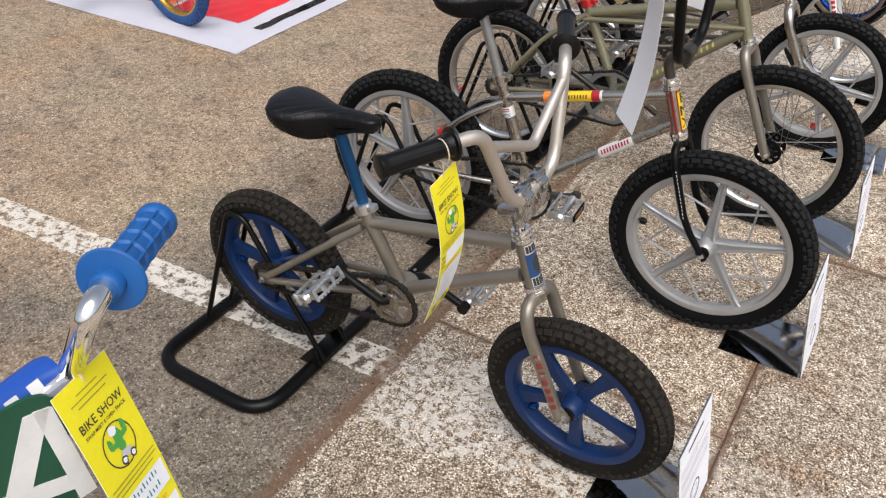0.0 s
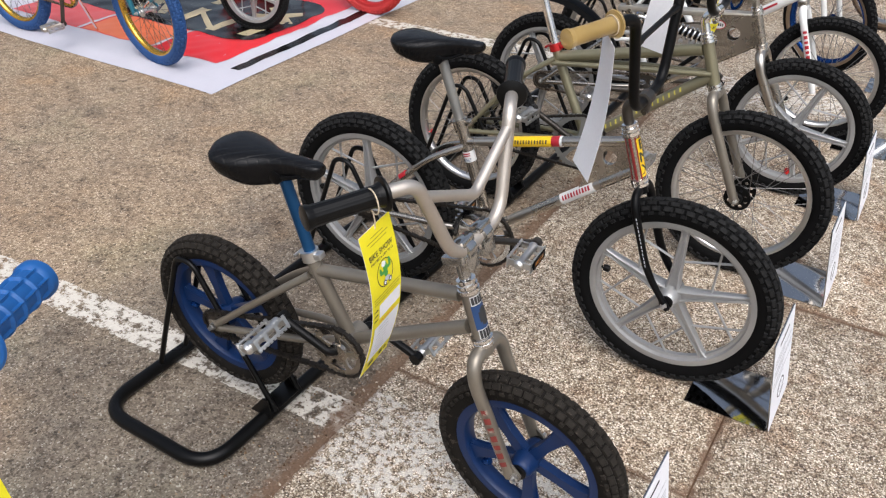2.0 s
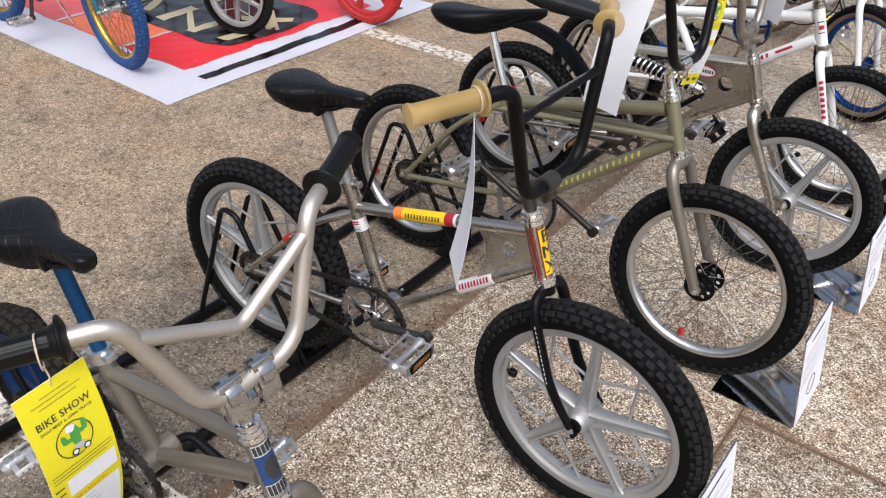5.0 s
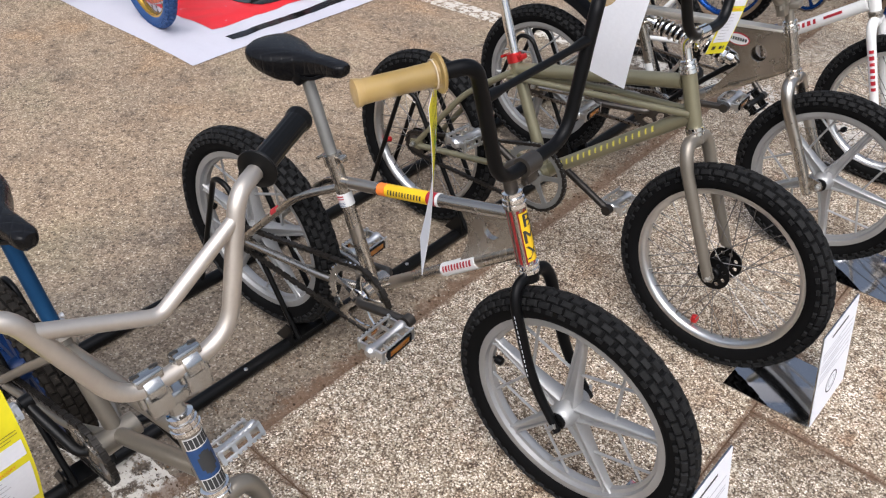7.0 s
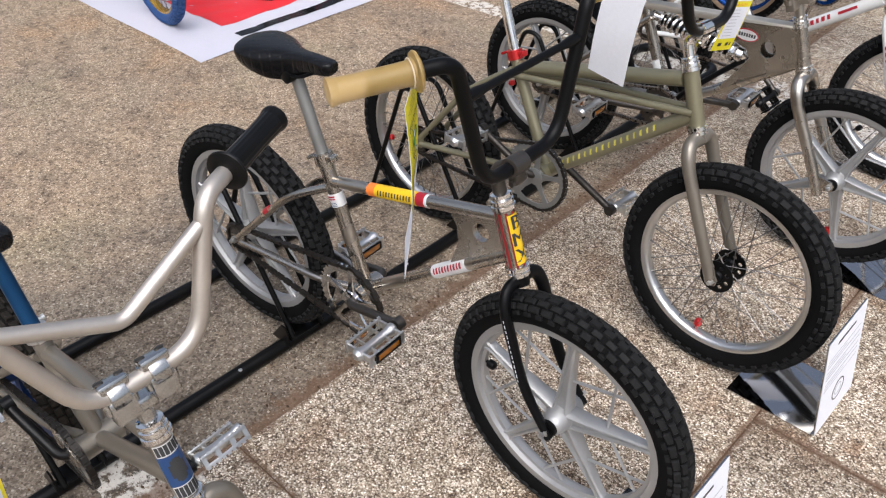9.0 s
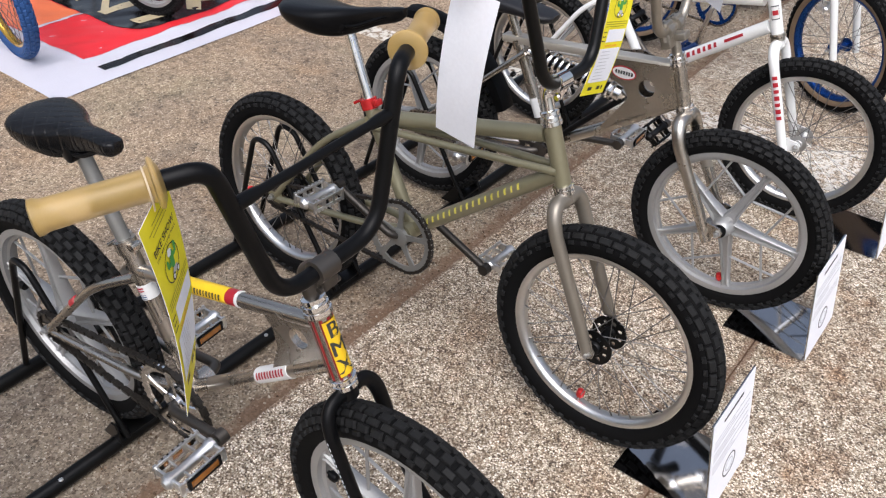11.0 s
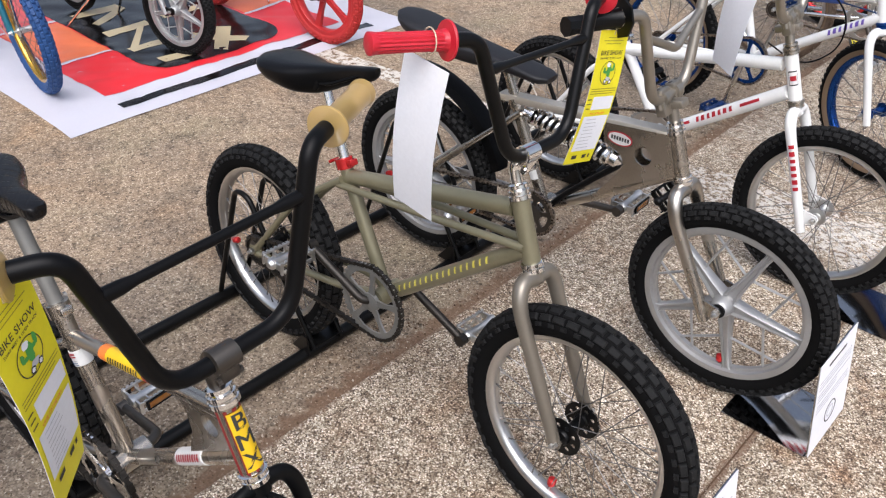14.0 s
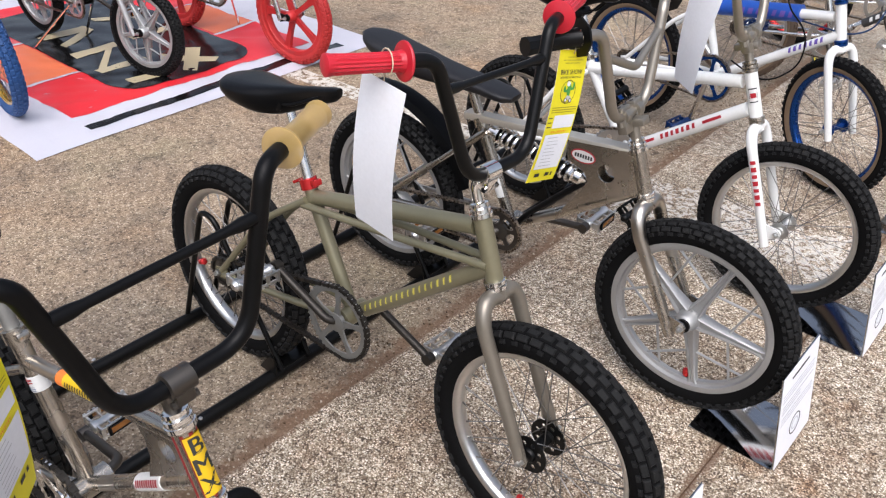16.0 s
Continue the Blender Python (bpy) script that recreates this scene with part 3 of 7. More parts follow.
def wheel(parent, name, m, R, w, style, rim_mat, tyre_mat, tread=TREAD, knobs=46, hub_mat=POLISHED, valve=None, wall=None, spin=0.0, flange=0.021, valve_at=128):
    """wheel > tyre, rim, spokes, valve. The part itself is the hub."""
    m = m @ Matrix.Rotation(radians(spin), 4, "Y")
    ro = R - 2 * w + 0.004         # radius at which the tyre meets the rim
    key = (round(R, 4), w)

    def hub():
        bm = bmesh.new()
        if style == "wire":
            prof = ((0.005, -0.052), (0.005, -0.04), (0.012, -0.038), (0.012, -0.033), (flange + 0.003, -0.032), (flange + 0.003, -0.029), (0.013, -0.027), (0.011, 0), (0.013, 0.027), (flange + 0.003, 0.029), (flange + 0.003, 0.032), (0.012, 0.033), (0.012, 0.038), (0.005, 0.04), (0.005, 0.052))
        else:
            prof = ((0.005, -0.052), (0.005, -0.042), (0.016, -0.04), (0.02, -0.036), (0.022, -0.03), (0.026, -0.015), (0.027, 0), (0.026, 0.015), (0.022, 0.03), (0.02, 0.036), (0.016, 0.04), (0.005, 0.042), (0.005, 0.052))
        if flange > 0.03:
            prof = ((0.005, -0.052), (0.005, -0.04), (0.013, -0.038), (0.016, -0.034), (0.016, -0.027), (0.012, -0.024), (0.011, 0), (0.012, 0.024), (0.016, 0.027), (0.016, 0.034), (0.013, 0.038), (0.005, 0.04), (0.005, 0.052))
            for y in (-0.0305, 0.0305):
                my = Matrix.Translation((0, y, 0)) @ UPRIGHT
                for i in range(8):
                    a = 2 * math.pi * i / 8
                    ro2, ri2, hs = flange + 0.004, 0.012, math.pi / 8
                    pierced(bm, [(ri2 * math.cos(a + t), ri2 * math.sin(a + t)) for t in (-hs, 0, hs)] + [(ro2 * math.cos(a + t), ro2 * math.sin(a + t)) for t in (hs, hs / 2, 0, -hs / 2, -hs)], (0.025 * math.cos(a), 0.025 * math.sin(a)), 0.0048, 0.003, my, 16)
            bmesh.ops.remove_doubles(bm, verts=bm.verts, dist=1e-5)
        lathe(bm, prof, AXLE, 20)
        return bm
    hub_ob = shared_part(("hub", style, flange, hub_mat.name), name, hub, hub_mat, parent, "", m)
    shared_part(("tyre", key, tyre_mat.name, knobs), "tyre", lambda: tyre_mesh(bmesh.new(), R, w), tyre_mat, hub_ob, "black knobbly tyre" if tyre_mat in (RUBBER, RUBBER_DUSTY) else "")
    top = {RUBBER.name: RUBBER_TOP, RUBBER_DUSTY.name: DUSTY_TOP}.get(tyre_mat.name, tyre_mat)
    tagged(shared_part(("tread", key, tyre_mat.name, knobs), "tread", lambda: tread_mesh(bmesh.new(), R, w, knobs, tread), top, hub_ob), kind="stuff")
    if wall:
        def sidewall():
            bm = bmesh.new()
            for s in (-1, 1):
                lathe(bm, [(R - w - 0.004 + w * math.cos(radians(p)) * 1.02, s * w * math.sin(radians(p)) * 1.02) for p in (92, 105, 120, 135)], AXLE, 56, cap=False)
            return bm
        shared_part(("wall", key, wall.name), "sidewall", sidewall, wall, hub_ob)

    def rim():
        bm = bmesh.new()
        if style == "wire":
            prof = ((ro + 0.004, -0.0155), (ro - 0.002, -0.0165), (ro - 0.01, -0.015), (ro - 0.0165, -0.008), (ro - 0.0175, 0), (ro - 0.0165, 0.008), (ro - 0.01, 0.015), (ro - 0.002, 0.0165), (ro + 0.004, 0.0155))
        elif style == "mag":
            prof = ((ro + 0.004, -0.017), (ro - 0.004, -0.018), (ro - 0.014, -0.0165), (ro - 0.0165, -0.008), (ro - 0.023, -0.006), (ro - 0.023, 0.006), (ro - 0.0165, 0.008), (ro - 0.014, 0.0165), (ro - 0.004, 0.018), (ro + 0.004, 0.017))
        else:
            prof = ((ro + 0.004, -0.019), (ro - 0.003, -0.02), (ro - 0.016, -0.0185), (ro - 0.0195, -0.014), (ro - 0.021, 0), (ro - 0.0195, 0.014), (ro - 0.016, 0.0185), (ro - 0.003, 0.02), (ro + 0.004, 0.019))
        lathe(bm, prof, AXLE, 72, loop=True)
        return bm
    rim_ob = shared_part(("rim", key, style, rim_mat.name), "rim", rim, rim_mat, hub_ob)
    rot = lambda deg: Matrix.Rotation(radians(deg), 4, "Y")
    if style == "mag":
        r0, r1 = 0.016, ro - 0.015

        def spoke():
            bm = bmesh.new()
            # an I-section that tapers from hub to rim: two raised edges and a sunken web
            rows = []
            for r, wd, dp in ((r0, 0.0175, 0.017), (0.032, 0.0155, 0.0165), (0.06, 0.0125, 0.0145), (r1 * 0.6, 0.0105, 0.0115), (r1 - 0.022, 0.0085, 0.0095), (r1 - 0.008, 0.0095, 0.0095), (r1 + 0.002, 0.0145, 0.011)):
                e, g = 0.0026, dp * 0.5
                sec = [(wd, -dp * 0.72), (wd, dp * 0.72), (wd - e, dp), (wd - 2 * e, dp), (wd - 2.7 * e, g), (-wd + 2.7 * e, g), (-wd + 2 * e, dp), (-wd + e, dp), (-wd, dp * 0.72), (-wd, -dp * 0.72), (-wd + e, -dp), (-wd + 2 * e, -dp), (-wd + 2.7 * e, -g), (wd - 2.7 * e, -g), (wd - 2 * e, -dp), (wd - e, -dp)]
                rows.append([bm.verts.new((r, y, z)) for z, y in sec])
            for u, v in zip(rows, rows[1:]):
                for k in range(16):
                    bm.faces.new((u[k], u[(k + 1) % 16], v[(k + 1) % 16], v[k]))
            return bm

        def rib(sign):
            bm = bmesh.new()
            a = r1 * 0.5
            d = V(math.cos(radians(72)), 0, sign * math.sin(radians(72)))
            base = V(a, 0, 0)
            t = -base.dot(d) + math.sqrt(base.dot(d) ** 2 - (a * a - r1 * r1))
            tube(bm, [base, base + d * t * 0.93, base + d * t], [0.003, 0.003, 0.0052], 6)
            return bm
        for i in range(5):
            shared_part(("magspoke", key, rim_mat.name), "spoke", spoke, rim_mat, hub_ob, "", rot(72 * i))
            for s in (-1, 1):
                shared_part(("rib", key, s, rim_mat.name), "rib", lambda: rib(s), rim_mat, hub_ob, "", rot(72 * i))
    elif style == "tuff":
        r0, r1 = 0.015, ro - 0.017

        def spoke():
            bm = bmesh.new()
            pts = [(r0, -0.014), (0.04, -0.012), (0.07, -0.0105), (r1 - 0.03, -0.0105), (r1 - 0.012, -0.014), (r1, -0.026), (r1 + 0.006, 0), (r1, 0.026), (r1 - 0.012, 0.014), (r1 - 0.03, 0.0105), (0.07, 0.0105), (0.04, 0.012), (r0, 0.014)]
            plate(bm, pts, 0.018, UPRIGHT)
            bmesh.ops.bevel(bm, geom=[e for e in bm.edges], offset=0.003, segments=2, affect="EDGES")
            return bm
        for i in range(5):
            shared_part(("tuffspoke", key, rim_mat.name), "spoke", spoke, rim_mat, hub_ob, "", rot(72 * i))
    else:
        for side in (-1, 1):
            for lean in (-1, 1):
                def wire():
                    bm = bmesh.new()
                    h, e = radians(5 * side), radians(5 * side + 58 * lean)
                    tube(bm, [(flange * math.cos(h), side * 0.031, flange * math.sin(h)), ((ro - 0.016) * math.cos(e), side * 0.003, (ro - 0.016) * math.sin(e))], 0.00105, 4)
                    a, c = V(flange * math.cos(h), side * 0.031, flange * math.sin(h)), V((ro - 0.016) * math.cos(e), side * 0.003, (ro - 0.016) * math.sin(e))
                    tube(bm, [c.lerp(a, 0.07), c], 0.002, 5)
                    return bm
                for i in range(9):
                    shared_part(("wire", key, side, lean, flange), "spoke", wire, WIRE, hub_ob, "", rot(40 * i + 10 * side + 5 * lean))
    if style != "wire":
        for s in (-1, 1):
            def cup():
                bm = bmesh.new()
                lathe(bm, ((0.006, 0.038), (0.0165, 0.038), (0.0165, 0.0445), (0.013, 0.046), (0.006, 0.046)), AXLE if s > 0 else Matrix.Rotation(math.pi, 4, "X") @ AXLE, 20)
                return bm
            shared_part(("cup", s), "bearing_cup", cup, BLACK_PAINT, hub_ob, "black bearing cup")
    if valve:
        bm = bmesh.new()
        lathe(bm, ((0.0035, 0), (0.0035, 0.01), (0.0085, 0.012), (0.0095, 0.019), (0.0085, 0.026), (0.004, 0.029)), rot(valve_at) @ Matrix.Translation((ro - 0.017, 0, 0)) @ Matrix.Rotation(radians(-90), 4, "Y"), 10)
        part("valve_cap", bm, valve, hub_ob)
    return hub_ob


def loft_saddle(rear, nose, half, thick, nose_half=0.024, drop=0.0, n=22, k=18):
    """A padded saddle lofted from tail to nose."""
    bm = bmesh.new()
    a, b = V(rear[0], 0, rear[1]), V(nose[0], 0, nose[1])
    d = (b - a)
    up = V(-d.z, 0, d.x).normalized()
    rings = []
    for i in range(n + 1):
        t = i / n
        body = (1 - t) ** 0.5 if t > 0.0 else 1
        wide = nose_half + (half - nose_half) * (1 / (1 + math.exp((t - 0.44) * 12)))
        end = min(1.0, math.sqrt(max(0.0, 1 - (1 - min(1, (t + 0.012) / 0.16)) ** 2))) * min(1.0, math.sqrt(max(0.0, 1 - (1 - min(1, (1.02 - t) / 0.1)) ** 2)))
        wide *= max(0.14, end)
        th = thick * (0.42 + 0.58 * math.exp(-((t - 0.36) / 0.36) ** 2)) * max(0.3, end)
        crown = -0.006 * math.sin(math.pi * min(1, t * 1.3)) + 0.002 * (1 - t) ** 3
        c = a + d * t + up * (crown - drop * math.sin(math.pi * t))
        ring = []
        for j in range(k):
            p = 2 * math.pi * j / k
            y, z = math.cos(p), math.sin(p)
            z = z * 0.42 if z > 0 else z * 1.05
            y = math.copysign(abs(y) ** 0.62, y)
            ring.append(bm.verts.new(c + V(0, wide * y, 0) + up * (th * (z - 0.15))))
        rings.append(ring)
    for i in range(n):
        u, v = rings[i], rings[i + 1]
        for j in range(k):
            bm.faces.new((u[j], u[(j + 1) % k], v[(j + 1) % k], v[j]))
    bm.faces.new(rings[0])
    bm.faces.new(rings[-1])
    return bm


def pedal(parent, m, mat, amber_face=True):
    """pedal > cage plate (two), reflector (two). The part itself is the spindle with its end pieces."""
    def body():
        bm = bmesh.new()
        lathe(bm, ((0.007, -0.052), (0.0125, -0.046), (0.0125, -0.036), (0.0095, -0.03), (0.0095, 0.03), (0.0125, 0.036), (0.0125, 0.046), (0.006, 0.052)), AXLE, 14)
        for y in (-0.04, 0.042):
            block(bm, Matrix.Translation((0, y, 0)), (0.06, 0.005, 0.017), 0.0015)
            block(bm, Matrix.Translation((0, y * 0.45, 0)), (0.058, 0.003, 0.008))
        return bm

    def cage():
        bm = bmesh.new()
        for z in (-0.0092, 0.0092):
            block(bm, Matrix.Translation((0, 0, z)), (0.0038, 0.09, 0.0058), 0.0009)
            for i in range(9):
                block(bm, Matrix.Translation((0.001, -0.041 + i * 0.01025, z + math.copysign(0.0036, z))), (0.0038, 0.0055, 0.003))
        for y in (-0.041, -0.0145, 0.0145, 0.041):
            block(bm, Matrix.Translation((0, y, 0)), (0.0036, 0.008, 0.019))
        return bm

    def glass():
        bm = bmesh.new()
        block(bm, Matrix.Identity(4), (0.004, 0.054, 0.0145), 0.001)
        return bm

    def surround():
        bm = bmesh.new()
        k = [(-1, -1), (1, -1), (1, 1), (-1, 1)]
        ring_plate(bm, [(y * 0.032, z * 0.0105) for y, z in k], [(y * 0.027, z * 0.0072) for y, z in k], 0.006, Matrix(((0, 0, 1, 0), (1, 0, 0, 0), (0, 1, 0, 0), (0, 0, 0, 1))))
        return bm
    ob = shared_part(("pedal", mat.name), "pedal", body, mat, parent, "", m)
    for s in (-1, 1):
        turn = Matrix.Translation((s * 0.029, 0, 0)) @ (Matrix.Identity(4) if s > 0 else Matrix.Rotation(math.pi, 4, "Z"))
        shared_part(("cage", mat.name), "cage_plate", cage, mat, ob, "", turn)
        if amber_face:
            shared_part(("reflector",), "reflector", glass, REFLECTOR, ob, "amber reflector", Matrix.Translation((s * 0.0325, 0, 0)))
            shared_part(("reflector_frame",), "reflector_frame", surround, SATIN_BLACK, ob, "black reflector frame", Matrix.Translation((s * 0.0318, 0, 0)))
    return ob


def chainring(bm, c, r, teeth, th=0.004):
    m = Matrix.Translation(c) @ UPRIGHT
    k = teeth * 4
    outer = [((r + (0.003 if i % 4 in (1, 2) else -0.002)) * math.cos(2 * math.pi * i / k), (r + (0.003 if i % 4 in (1, 2) else -0.002)) * math.sin(2 * math.pi * i / k)) for i in range(k)]
    inner = [((r - 0.016) * math.cos(2 * math.pi * i / k), (r - 0.016) * math.sin(2 * math.pi * i / k)) for i in range(k)]
    ring_plate(bm, outer, inner, th, m)
    for i in range(5):
        a = 2 * math.pi * (i + 0.2) / 5
        mm = m @ Matrix.Rotation(a, 4, "Z")
        plate(bm, [(0.008, -0.01), (r * 0.55, -0.0048), (r - 0.012, -0.008), (r - 0.012, 0.008), (r * 0.55, 0.0048), (0.008, 0.01)], th * 1.1, mm)
    lathe(bm, ((0.006, -0.006), (0.022, -0.005), (0.022, 0.004), (0.012, 0.007)), m, 18)
    return bm


def chain_links(bm, c1, r1, c2, r2, y):
    """Roller chain round two sprockets, as single link plates."""
    c1, c2 = V(c1[0], y, c1[1]), V(c2[0], y, c2[1])
    d = c1 - c2
    base = math.atan2(d.z, d.x)
    off = math.acos((r1 - r2) / d.length)
    pts = []
    for i in range(40):
        a = base + off - 2 * off * i / 39
        pts.append(c1 + V(r1 * math.cos(a), 0, r1 * math.sin(a)))
    lo, hi = base - off, base + off - 2 * math.pi
    for i in range(20):
        a = lo + (hi - lo) * i / 19
        pts.append(c2 + V(r2 * math.cos(a), 0, r2 * math.sin(a)))
    pts.append(pts[0])
    seg = [(b - a).length for a, b in zip(pts, pts[1:])]
    total, pitch = sum(seg), 0.0127
    count = int(total / pitch)

    def at(s):
        s %= total
        for p, q, L in zip(pts, pts[1:], seg):
            if s <= L:
                return p.lerp(q, s / L)
            s -= L
        return pts[0]
    for i in range(count):
        a, b = at(i * total / count), at((i + 1) * total / count)
        mid, t = (a + b) / 2, (b - a).normalized()
        up = t.cross(V(0, 1, 0))
        wid = 0.0056 if i % 2 else 0.0034
        q = []
        for s in (-1, 1):
            for x, z in ((-0.0092, -0.0043), (0, -0.0031), (0.0092, -0.0043), (0.0092, 0.0043), (0, 0.0031), (-0.0092, 0.0043)):
                q.append(bm.verts.new(mid + t * x + up * z + V(0, s * wid, 0)))
        bm.faces.new(q[:6])
        bm.faces.new(q[6:])
        for k in range(6):
            bm.faces.new((q[k], q[(k + 1) % 6], q[6 + (k + 1) % 6], q[6 + k]))
    return bm


def lettering(body, size, mat, name, parent, m, label="", bend=None, bold=0.0):
    """Flat lettering in the built-in font, its middle at m, facing +z of m."""
    cu = bpy.data.curves.new("lettering", "FONT")
    cu.body, cu.size, cu.align_x, cu.align_y = body, size, "CENTER", "CENTER"
    cu.resolution_u, cu.offset = 2, bold
    tmp = bpy.data.objects.new("lettering", cu)
    me = bpy.data.meshes.new_from_object(tmp)
    bpy.data.objects.remove(tmp)
    for v in me.vertices:
        v.co = bend(v.co) if bend else v.co
    me.materials.clear()
    me.materials.append(mat)
    o = new(name, me)
    o.parent, o.matrix_basis = parent, m
    if label:
        o["label"] = label
    return o


def band(bm, a, b, r, t0, t1, seg=16):
    """A thin sleeve round the tube from a to b, between two fractions of its length."""
    a, b = Vector(a), Vector(b)
    p, q = a.lerp(b, t0), a.lerp(b, t1)
    lathe(bm, ((r, 0), (r + 0.0006, 0.0003), (r + 0.0006, (q - p).length - 0.0003), (r, (q - p).length)), along(p, q), seg)
    return bm


def glyph_bars(bm, a, b, r, t0, t1, count, height, side=-1, slant=0.25, width=0.55, tilt=0.0):
    """A row of short plain bars wrapped on the near side of a tube, where a maker's name stands."""
    a, b = Vector(a), Vector(b)
    d = (b - a).normalized()
    out = V(0, side, 0)
    out = (out - d * out.dot(d)).normalized()
    up = d.cross(out) if d.cross(out).z > 0 or abs(d.z) > 0.8 else -d.cross(out)
    L = (b - a).length * (t1 - t0)
    rng = random.Random(count)
    for i in range(count):
        s = a + d * ((b - a).length * t0 + L * (i + 0.5) / count)
        w = L / count * width
        rows = []
        for k in range(4):
            f = k / 3 - 0.5
            ang = height * f / r + tilt
            p = s + d * (slant * height * f) + out * (math.cos(ang) * (r + 0.0008)) + up * (math.sin(ang) * (r + 0.0008))
            ww = w * (1.0 if i % 2 else 0.78)
            rows.append((bm.verts.new(p - d * ww / 2), bm.verts.new(p + d * ww / 2)))
        for (p, q), (u, v) in zip(rows, rows[1:]):
            bm.faces.new((p, q, v, u))
    return bm


def fork(parent, S, top, bot, axle, R, mat, blade_mat, spread=0.05, rad=0.0125, flat=1.0, tip=0.0, sharp=0.034, curved=False, aim=0.0):
    """fork > blade (two). The part itself is the crown."""
    ax = (Vector(top) - Vector(bot)).normalized()
    c = Vector(bot) - ax * 0.02
    bm = bmesh.new()
    tube(bm, [Vector(bot) + ax * 0.002, c - ax * 0.012], 0.0155, 14)
    crown = part("fork", bm, mat, parent, "", S)
    end = V(axle[0], 0, axle[1])
    for s in (-1, 1):
        o = V(0, s * spread, 0)
        line = end + o
        p0, p1, p2 = c - ax * 0.006 + V(0, s * 0.003, 0), c + o + ax * 0.012, c + o - ax * 0.06
        shoulder = [p0 * (1 - t) ** 2 + p1 * 2 * t * (1 - t) + p2 * t * t for t in [k / 9 for k in range(10)]]
        if curved:
            bend_at = c + ax * (-(c - end).dot(ax) + 0.085) + o
            pts = shoulder[:-1] + fillet([p2, bend_at, line + (line - bend_at).normalized() * tip], 0.05, 6)
        else:
            foot = (c + ax * (end - c).dot(ax) + o).lerp(line, aim)
            pts = shoulder + [p2.lerp(foot, 0.4), p2.lerp(foot, 0.8), foot - ax * tip]
            bm = bmesh.new()
            e = end + o
            plate(bm, [(foot.x - 0.004, foot.z - 0.012), (e.x + 0.009, e.z - 0.01), (e.x + 0.011, e.z + 0.004), (e.x + 0.004, e.z + 0.013), (foot.x + 0.002, foot.z + 0.03)], 0.005, Matrix.Translation(V(0, o.y, 0)) @ UPRIGHT)
            part("dropout", bm, mat, crown)
        k = len(pts)
        bm = bmesh.new()
        tube(bm, pts, [rad * (1 - 0.22 * (i / (k - 1)) ** 2) for i in range(k)], 12, flat=flat, axis=(1, 0, 0))
        ob = part("blade", bm, blade_mat, crown)
        bm = bmesh.new()
        lathe(bm, ((0.0085, -0.004), (0.0085, 0.002), (0.0055, 0.003), (0.0045, 0.011), (0.002, 0.012)), Matrix.Translation(end + V(0, s * (spread + 0.006), 0)) @ Matrix.Rotation(radians(-90 * s), 4, "X"), 6)
        part("axle_nut", bm, POLISHED, crown)
    return crown


